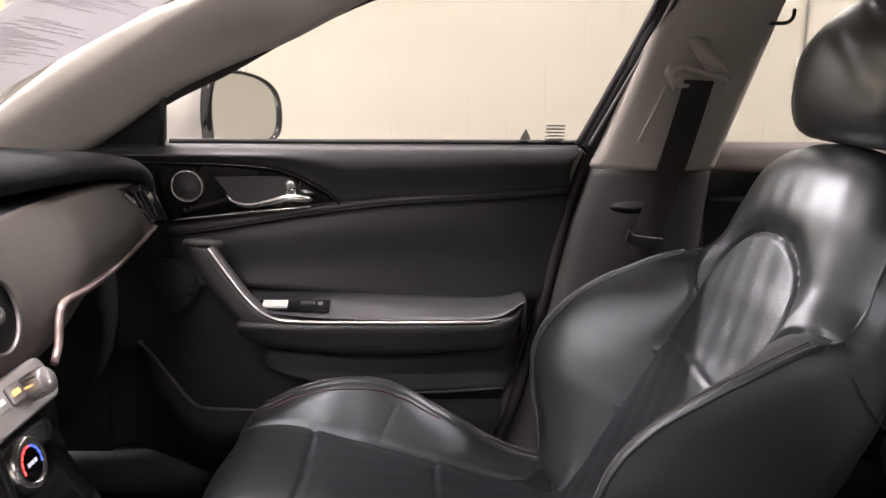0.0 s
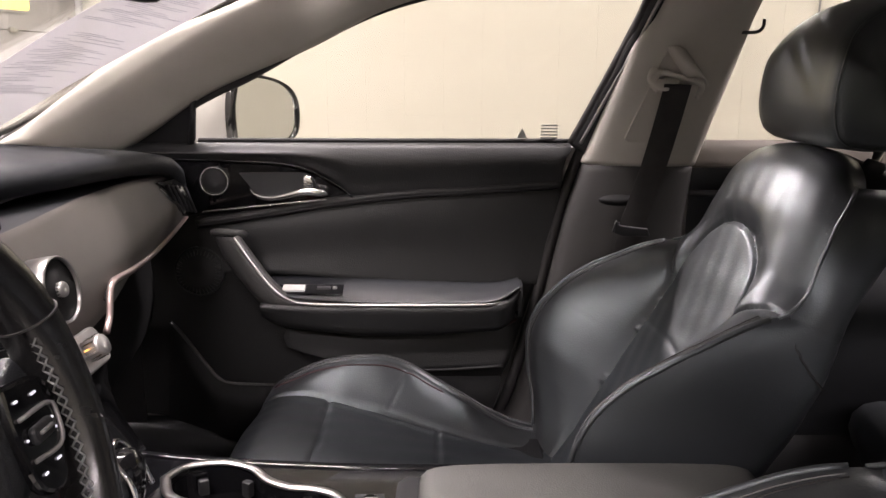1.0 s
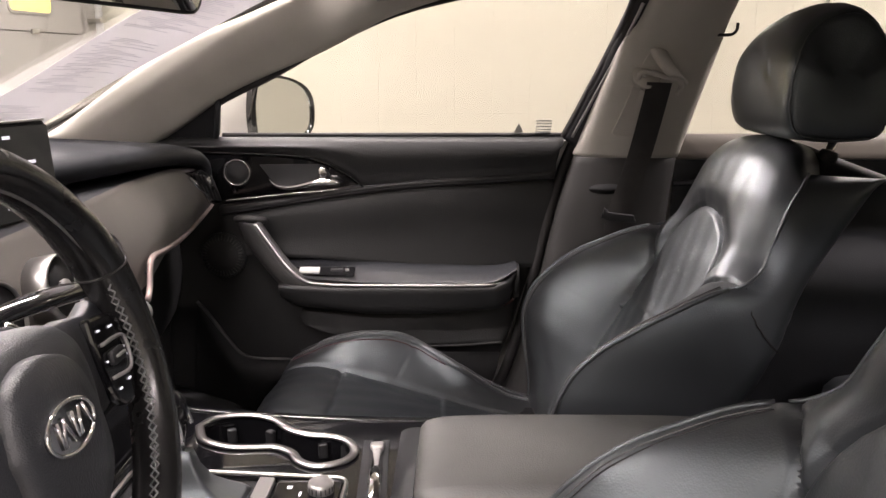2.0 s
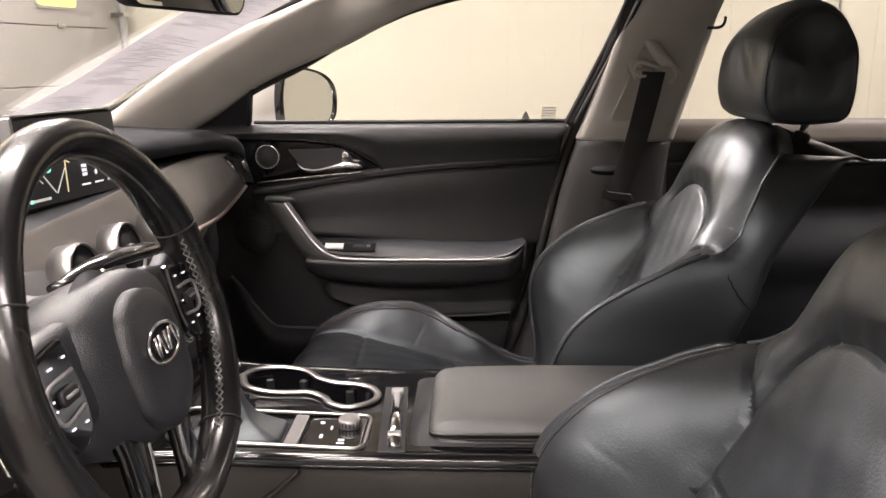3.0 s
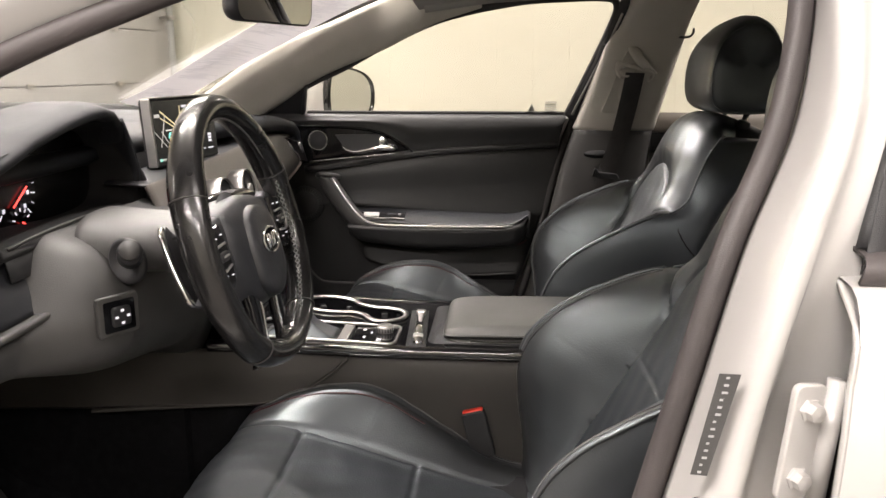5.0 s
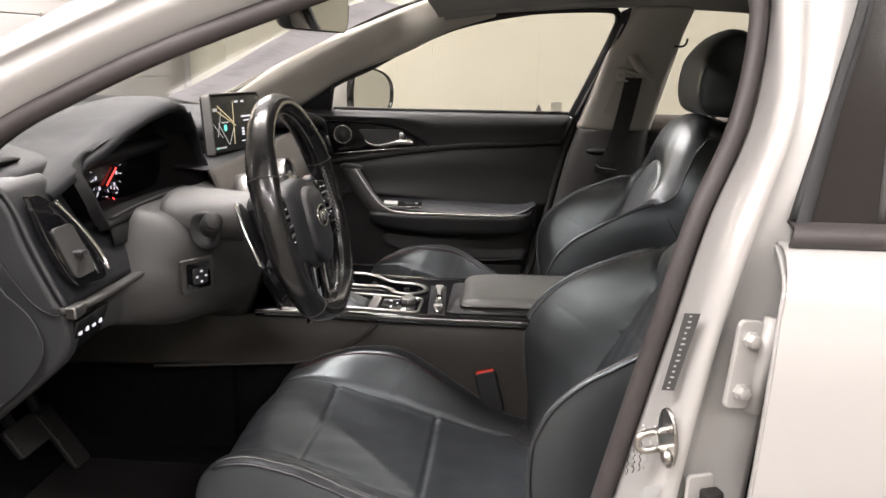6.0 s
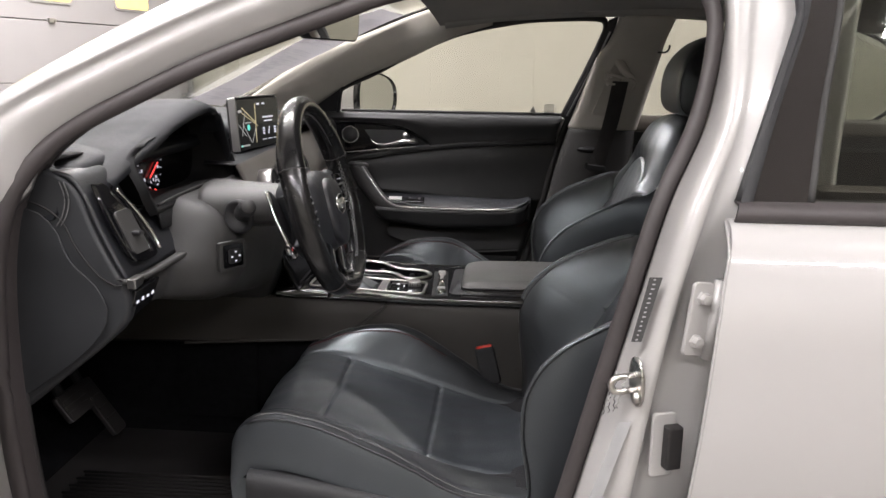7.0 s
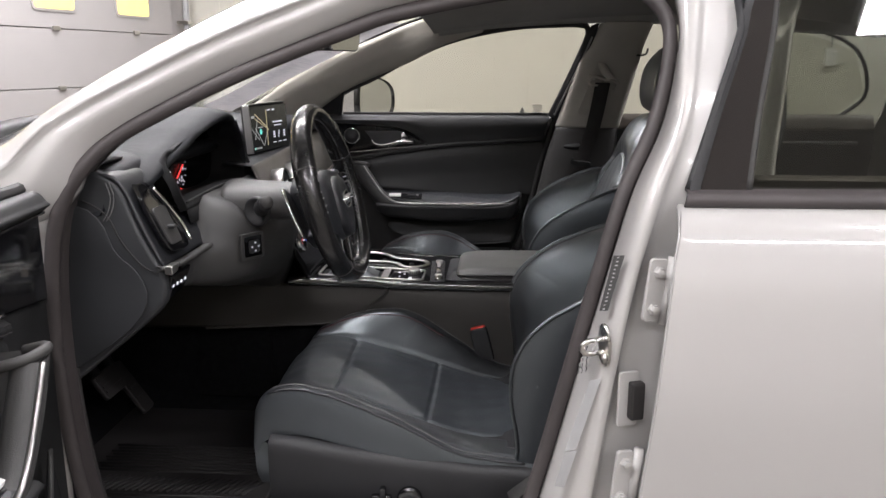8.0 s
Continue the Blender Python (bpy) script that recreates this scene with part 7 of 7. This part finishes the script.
part("lever_trim", tube(cr([(-0.270, -0.102, 0.685), (-0.276, -0.102, 0.715), (-0.292, -0.098, 0.735), (-0.300, -0.08, 0.742), (-0.300, -0.062, 0.738), (-0.285, -0.055, 0.715), (-0.275, -0.055, 0.69)], 24), 0.003, 8), BRIGHT, lv, "bright lever trim")
part("selector_bar", prism(rounded(-0.205, -0.126, -0.186, -0.036, 0.003), lambda a, b, k: (a, b, ztop(a, b) - 0.004 + k), 0.009), SILVER, con, "silver selector bar", bevel=0.002)
bpn = part("button_plate", prism(rounded(-0.182, -0.126, -0.105, -0.036, 0.004), lambda a, b, k: (a, b, ztop(a, b) - 0.004 + k), 0.006), GLOSS, con, "gloss black button plate", bevel=0.0015)
kn = part("drive_mode_knob", lathe([(0.0150, 0.0), (0.0150, 0.009), (0.0138, 0.0125), (0.010, 0.0115), (0.0, 0.0115)], pose(-0.127, -0.062, 0.608), 28), SILVER, con, "grey drive mode knob")
for k in range(18):
    part("knob_rib", moved(box((0.0148, -0.0008, 0.002), (0.0156, 0.0008, 0.009)), pose(-0.127, -0.062, 0.608, 0, 0, k * 20)), GREYTRIM, kn, smooth=False)
for a, b, w, h in ((-0.165, -0.055, 0.003, 0.003), (-0.160, -0.095, 0.002, 0.005), (-0.132, -0.105, 0.004, 0.0025), (-0.132, -0.114, 0.005, 0.0012), (-0.150, -0.070, 0.0012, 0.005)):
    part("button_icon", prism(rounded(a - w, b - h, a + w, b + h, 0.001), lambda p, q, k: (p, q, ztop(p, q) + 0.0022 + k), 0.0006), WHITEMARK, bpn, smooth=False)
# chrome cross bar ahead of the bin
part("cross_bar", tube([(-0.073, 0.055, 0.611), (-0.060, -0.128, 0.611)], 0.0085, 12, flat=0.7), BRIGHT, con, "bright chrome cross bar")
part("cross_channel", prism([(-0.092, 0.068), (-0.058, 0.070), (-0.045, -0.138), (-0.080, -0.138)], lambda a, b, k: (a, b, 0.6065 + k), 0.003), HARD, con, smooth=False, bevel=0.001)
for a, b in ((-0.071, 0.04), (-0.062, -0.10)):
    part("bar_clip", moved(box((-0.009, -0.007, 0.0), (0.009, 0.007, 0.010)), pose(a, b, 0.609, 0, 0, 4)), SILVER, con, smooth=False, bevel=0.003)
part("bin_well", grid([[(a, b, z) for a, b in rounded(-0.045 + i, -0.115 + i, 0.20 - i, 0.115 - i, 0.02)] for i, z in ((0.0, 0.606), (0.004, 0.56), (0.006, 0.54))], True, True), HARD, con, "black storage bin")
part("bin_light_pad", box((-0.02, -0.10, 0.545), (0.03, -0.02, 0.556)), GREYSTEEL, con, smooth=False, bevel=0.003)
part("red_light", box((-0.24, -0.1475, 0.6045), (-0.232, -0.146, 0.607)), REDLIGHT, con, smooth=False)


def armrest():
    a = thing("console_armrest", "grey-black leather armrest lid on console", "armrest", (0.16, 0, 0.61))

    def ring(x, hw, z0, z1, r=0.02):
        return [(x, b, c + (0.009 * (1 - 2 * (b / hw) ** 2) if c > (z0 + z1) / 2 and r > 0.01 else 0.0)) for b, c in rounded(-hw, z0, hw, z1, min(r, (z1 - z0) / 2.1), 9)]
    xs = [(-0.018, 0.085, 0.614, 0.624), (-0.014, 0.098, 0.611, 0.630), (-0.004, 0.104, 0.609, 0.634), (0.016, 0.106, 0.607, 0.637), (0.05, 0.107, 0.606, 0.639), (0.15, 0.107, 0.606, 0.641), (0.30, 0.107, 0.606, 0.641), (0.36, 0.103, 0.608, 0.638), (0.37, 0.08, 0.612, 0.632)]
    x2 = cr([(x, hw, z0, z1) for x, hw, z0, z1 in xs], 40)
    lid = part("lid", grid([ring(*q, 0.018) for q in x2], True, True), LIDHIDE, a, "padded leather lid")
    b2 = cr([(x + 0.006, hw * 1.0, 0.593, z0 + 0.002) for x, hw, z0, z1 in xs], 40)
    part("lid_base", grid([ring(x, hw - 0.001, z0, max(z1, z0 + 0.010), 0.004) for x, hw, z0, z1 in b2], True, True), LIDHIDE, a, "grey-black lid base")
    for s in (-1, 1):
        part("lid_seam", tube([(x, s * (hw + 0.0005), z0 + 0.006) for x, hw, z0, z1 in x2[6:]], 0.0016, 5), RUBBER, lid)


armrest()


# ---- buckle, belt, mirror and paper ----
def buckle(x, y, z, lean):
    b = thing("seat_buckle", "black seat belt buckle with red release button", "buckle", (x, y, z - 0.16), "seat belt buckles")
    m = pose(x, y, z, 0, lean, 0)
    body = part("body", moved(prism(rounded(-0.021, -0.088, 0.021, 0.0, 0.006), lambda a, c, k: (a, k - 0.013, c), 0.026), m), HARD, b, "black plastic body", bevel=0.004)
    part("release_button", moved(box((-0.018, -0.010, -0.010), (0.018, 0.010, 0.0025)), m), RED, b, "red release button", smooth=False, bevel=0.002)
    part("stalk", tube(cr([tuple(m @ Vector((0, 0, -0.085))), tuple(m @ Vector((0.004, 0, -0.13))), (x + 0.05, y, z - 0.21)], 12), 0.011, 10, flat=0.5), HARD, b)


buckle(0.038, -0.146, 0.498, -14)


def seat_belt():
    s = thing("seat_belt", "black webbing seat belt hanging from B-pillar", "seat belt", (0.40, 0.66, 0.8))
    pth = cr([(0.404, 0.612, 1.066), (0.397, 0.640, 1.00), (0.385, 0.668, 0.92), (0.366, 0.676, 0.85), (0.350, 0.678, 0.79), (0.335, 0.682, 0.66)], 30)
    part("webbing", grid([[(x - 0.023, y, z), (x, y - 0.001, z - 0.001), (x + 0.023, y, z - 0.002)] for x, y, z in pth]), WEBBING, s, "black woven webbing", thick=0.0016)
    g = part("belt_guide", tube(cr([(0.372, 0.624, 1.050), (0.366, 0.622, 1.068), (0.374, 0.616, 1.084), (0.405, 0.612, 1.078), (0.436, 0.614, 1.070), (0.448, 0.622, 1.060), (0.442, 0.630, 1.042)], 24), 0.005, 8), BEIGE_PLASTIC, s, "grey-beige belt guide")
    part("guide_cover", grid([[tuple(p) for p in cr([(x - 0.016, y + 0.012, z - 0.004), (x - 0.008, y, z), (x + 0.012, y, z - 0.004), (x + 0.022, y + 0.014, z - 0.012)], 10)] for x, y, z in cr([(0.398, 0.606, 1.128), (0.408, 0.594, 1.108), (0.422, 0.592, 1.090), (0.436, 0.600, 1.076)], 16)]), BEIGE_PLASTIC, g, "moulded guide cover", thick=0.004)
    part("guide_disc", lathe([(0.026, -0.01), (0.027, 0.002), (0.024, 0.006), (0.0, 0.006)], pose(0.383, 0.628, 1.077, 64, 0, 0), 28), BEIGE_PLASTIC, g)
    part("guide_bolt", lathe([(0.006, 0), (0.006, 0.003), (0, 0.003)], pose(0.377, 0.618, 1.079, 64, 0, 0), 12), STEEL, g)
    tng = part("tongue", prism([(0.315, 0.800), (0.336, 0.792), (0.385, 0.792), (0.380, 0.806), (0.330, 0.812), (0.322, 0.822)], lambda a, b, k: (a, 0.668 - k, b), 0.006), HARD, s, "black belt tongue", bevel=0.002)
    part("tongue_edge", tube([(0.317, 0.660, 0.800), (0.320, 0.660, 0.820), (0.328, 0.660, 0.816)], 0.0018, 5), HARD, tng)


seat_belt()


def rear_mirror():
    m0 = thing("rear_view_mirror", "black rear-view mirror fixed to windscreen", "mirror", (-0.31, 0.01, 1.2))
    m = pose(-0.321, -0.004, 1.192, 0, 0, -15) @ pose(0, 0, 0, 0, 4, 0)
    o = rounded(-0.127, -0.036, 0.127, 0.036, 0.024, 8)
    part("housing", moved(grid([[(d, a * k, b * k) for a, b in o] for k, d in ((0.97, 0.004), (1.03, 0.002), (1.05, -0.010), (0.95, -0.026), (0.6, -0.036))], True, True), m), HARD, m0, "black mirror housing")
    part("mirror_glass", moved(grid([[(d, a * 0.96, b * 0.95) for a, b in o] for d in (0.003, 0.0055)], True, True), m), MIRROR, m0, "mirror glass", smooth=False)
    part("stem", tube(cr([tuple(m @ Vector((-0.03, 0, 0.01))), (-0.36, 0.0, 1.235), (-0.345, 0.0, 1.262)], 10), 0.013, 12), HARD, m0, "black mirror stem")


rear_mirror()


def screen_point(k, u, off=0.0):
    """A place on the windscreen: k up it, u across it, off metres inside it."""
    e = cr([(-1.02, 0.78, 0.885), (-0.75, 0.715, 1.003), (-0.37, 0.625, 1.193), (-0.09, 0.565, 1.292)], 101)
    e = [float(np.interp(k * 100, range(101), e[:, j])) for j in range(3)]
    bow = 0.11 - 0.05 * k
    return (e[0] - bow * (1 - u * u) + off * 0.4, e[1] * u, e[2] + 0.015 * (1 - u * u) - off * 0.9)


def paper():
    p = thing("paper_sheet", "printed white paper sheet lying behind the windscreen", "paper", screen_point(0.45, 0.78, 0.01))
    k0, k1 = 0.275, 0.86

    def at(f, g, off):
        u = 0.575 + 0.345 * g + 0.02 * f
        return screen_point(k0 + (k1 - k0) * f - 0.055 * g * (1 - f), u, off + 0.004 * math.sin(f * 7 + g * 3))
    part("sheet", grid([[at(f, g, 0.008) for g in np.linspace(0, 1, 12)] for f in np.linspace(0, 1, 40)]), PAPER, p, "thin white paper", thick=0.0006)
    random.seed(5)
    slant = 0.04
    for i in range(110):
        f = 0.06 + 0.86 * i / 110
        if 0.17 < f < 0.24 or 0.55 < f < 0.60:
            continue
        g0 = random.uniform(0.06, 0.40)
        g1 = min(0.94, g0 + random.uniform(0.15, 0.60))
        part("print_line", grid([[at(f + d + slant * (g - 0.5), g, 0.0095) for g in np.linspace(g0, g1, 8)] for d in (0, 0.0016)]), INK, p, "faded printed line", thick=0.0003)



paper()

# ---- floor mat and pedals ----
mat_ob = thing("floor_mat", "black ribbed rubber driver's floor mat", "floor mat", (-0.6, -0.42, 0.26))
part("sheet", prism(rounded(-0.98, -0.66, -0.36, -0.165, 0.04), lambda a, b, k: (a, b, 0.262 + k), 0.006), RUBBER, mat_ob, smooth=False, bevel=0.002)
for k in range(9):
    y = -0.375 - 0.014 * k
    part("rib", tube([(-0.78 + 0.01 * (k % 2), y, 0.270), (-0.405, y + 0.006, 0.270)], 0.0038, 6), RUBBER, mat_ob)
for k in range(24):
    x = -0.76 + 0.0145 * k
    part("rib", tube([(x, -0.565, 0.270), (x + 0.030, -0.512, 0.270)], 0.0035, 6), RUBBER, mat_ob)
for k in range(3):
    part("rib", tube([(-0.78, -0.585 - 0.014 * k, 0.270), (-0.40, -0.580 - 0.014 * k, 0.270)], 0.0038, 6), RUBBER, mat_ob)
part("border", tube([(-0.372, -0.18, 0.271), (-0.372, -0.64, 0.271)], 0.006, 6), RUBBER, mat_ob)


def pedal(x, y, z, w, h, label):
    p = thing("pedal", label, "pedal", (x, y, z - h), "pedals")
    m = pose(x, y, z, 0, 55, 0)
    pad = part("pad", moved(prism(rounded(-h / 2, -w / 2, h / 2, w / 2, 0.008), lambda a, b, k: (a, b, k), 0.012), m), RUBBER, p, bevel=0.003)
    for k in range(4):
        part("pad_rib", moved(box((-h / 2 + h * (k + 0.6) / 5 - 0.003, -w / 2 + 0.006, 0.012), (-h / 2 + h * (k + 0.6) / 5 + 0.003, w / 2 - 0.006, 0.015)), m), RUBBER, pad, smooth=False)
    part("arm", tube(cr([(x - 0.01, y, z), (x - 0.06, y, z + 0.10), (x - 0.10, y, z + 0.22)], 10), 0.010, 8), HARD, p)


pedal(-0.78, -0.40, 0.43, 0.085, 0.06, "black rubber brake pedal")
pedal(-0.80, -0.26, 0.36, 0.05, 0.14, "black rubber accelerator pedal")
part_fr = thing("foot_rest", "black plastic foot rest on the floor", "foot rest", (-0.80, -0.66, 0.27))
part("pad", moved(prism(rounded(-0.12, -0.045, 0.12, 0.045, 0.01), lambda a, b, k: (a, b, k), 0.02), pose(-0.80, -0.665, 0.36, 0, 48, 0)), HARD, part_fr, bevel=0.004)

# ---- fittings on the B-pillar ----
st = thing("door_striker", "zinc door striker bolted to B-pillar", "striker", (0.245, -0.85, 0.71))
ms = Matrix.Translation((0.252, -0.846, 0.712)) @ look((0, 0, 0), (0.93, 0.36, 0.05), 4)   # local z stands off the pillar, towards the door
part("base_plate", moved(prism([(0.017 * math.cos(t), 0.034 * math.sin(t)) for t in np.linspace(0, 2 * math.pi, 28, endpoint=False)], lambda a, b, k: (a, b, k), 0.005), ms), STEEL, st, "oval steel plate", bevel=0.0015)
part("loop", moved(tube(cr([(0.0, 0.010, 0.0), (0.0, 0.010, 0.026), (-0.001, 0.007, 0.036), (-0.002, 0.0, 0.039), (-0.001, -0.007, 0.036), (0.0, -0.010, 0.026), (0.0, -0.010, 0.0)], 30), 0.0040, 10), ms), STEEL, st, "bright steel loop")
part("bolt", moved(lathe([(0.008, 0.0), (0.008, 0.006), (0.0, 0.007)], pose(0.006, -0.018, 0.005), 12), ms), STEEL, st)
for k in range(3):
    zig = [(0.212 + 0.006 * k + 0.0022 * (j % 2), -0.826 - 0.003 * k, 0.655 + 0.0045 * j + 0.004 * k) for j in range(11)]
    part("marker_line", tube(zig, 0.0006, 4), RUBBER, st, "thin brown zigzag marking on the paint")
mh = pose(0.314, -0.852, 0.800, 90, 0, 20) @ pose(0, 0, 0, 0, 0, -6)
for dx, dz in ((0.0, 0.0), (-0.035, -0.30)):
    md = Matrix.Translation((dx, -0.012 * (dz < 0), dz)) @ mh
    hl = part("hinge", moved(prism(rounded(-0.013, -0.046, 0.016, 0.050, 0.007), lambda a, b, k: (a, b, k), 0.007), md), PAINT, driver_rear_door, "white painted hinge leaf", bevel=0.002)
    for b in (-0.026, 0.030):
        part("hinge_bolt", moved(lathe([(0.0095, 0.0), (0.0095, 0.002), (0.0072, 0.003), (0.0068, 0.010), (0.0, 0.011)], pose(0.002, b, 0.007), 6), md), PAINT, hl, "painted hexagon bolt", smooth=False)
    part("knuckle", moved(tube([(0.022, -0.048, 0.008), (0.022, 0.054, 0.008)], 0.008, 12), md), PAINT, hl)
ck = thing("door_check", "black-ended door check strap in B-pillar", "door check", (0.3, -0.85, 0.62))
part("plate", moved(prism(rounded(-0.012, -0.045, 0.022, 0.045, 0.006), lambda a, b, k: (a, b, k), 0.006), pose(0.283, -0.842, 0.625, 90, 0, 20)), PAINT, ck, bevel=0.002)
part("strap", moved(box((0.0, -0.030, 0.004), (0.022, 0.030, 0.020)), pose(0.286, -0.842, 0.625, 90, 0, 20)), RUBBER, ck, smooth=False, bevel=0.003)


def sticker(pts, name, label, bars, material=SILVER):
    """A thin label on the white pillar face; pts: its four corners."""
    s = thing(name, label, "sticker", pts[0])
    a, b, c, d = [Vector(p) for p in pts]
    n = (b - a).cross(d - a).normalized()
    if n.y > 0:
        n = -n

    def q(u, v, k):
        return tuple((a * (1 - u) + b * u) * (1 - v) + (d * (1 - u) + c * u) * v + n * k)
    part("backing", grid([[q(u, v, 0.0012) for u in np.linspace(0, 1, 4)] for v in np.linspace(0, 1, 8)]), material, s, smooth=False, thick=0.0006)
    for k in range(bars):
        v = (k + 0.5) / bars
        part("print_bar", grid([[q(u, w, 0.0024) for u in (0.38, 0.55 + 0.12 * ((k * 7) % 3) / 2)] for w in (v - 0.16 / bars, v + 0.16 / bars)]), GREYSTEEL, s, "pale printed bar", smooth=False, thick=0.0003)


sticker([(0.2585, -0.834, 0.848), (0.2735, -0.840, 0.850), (0.2520, -0.846, 0.766), (0.2400, -0.841, 0.764)], "data_label", "dark grey data label with pale bars on pillar", 14, GREYTRIM)
sticker([(0.230, -0.848, 0.655), (0.246, -0.853, 0.660), (0.212, -0.858, 0.545), (0.196, -0.853, 0.540)], "tyre_label", "grey tyre information label on pillar", 3, GREYSTEEL)
sticker([(0.196, -0.853, 0.538), (0.214, -0.858, 0.543), (0.196, -0.858, 0.48), (0.182, -0.853, 0.478)], "warning_label", "grey warning label on pillar", 4, GREYSTEEL)
for o in (0.0, 0.012):
    pts = [(0.224 + o - 0.010 * k / 9 + 0.004 * (k % 2), -0.8395 - 0.001 * k / 9 - o * 0.12, 0.722 - 0.0045 * k) for k in range(12)]
    zz = part("sealer_bead", tube(pts, 0.0011, 5), PALEMARK, body, "zigzag sealer bead")

# ---- blocks of the far wall ----
bm0 = bmesh.new()
box((0.0012, 0.0, 0.0012), (0.3988, 0.02, 0.6088), bm0)
bmesh.ops.bevel(bm0, geom=[e for e in bm0.edges if all(abs(v.co.y) < 1e-5 for v in e.verts)], offset=0.0015, segments=1, affect="EDGES")
block = bpy.data.meshes.new("wall_block")
bm0.to_mesh(block)
bm0.free()
block.materials.append(WALL)
for i in range(33):
    for j in range(6):
        b = new("wall_block", block)
        b.parent = wall_north
        b.matrix_basis = BW @ pose(-0.06 + 0.4 * i, random.uniform(-0.001, 0.001), 0.03 + 0.61 * j)
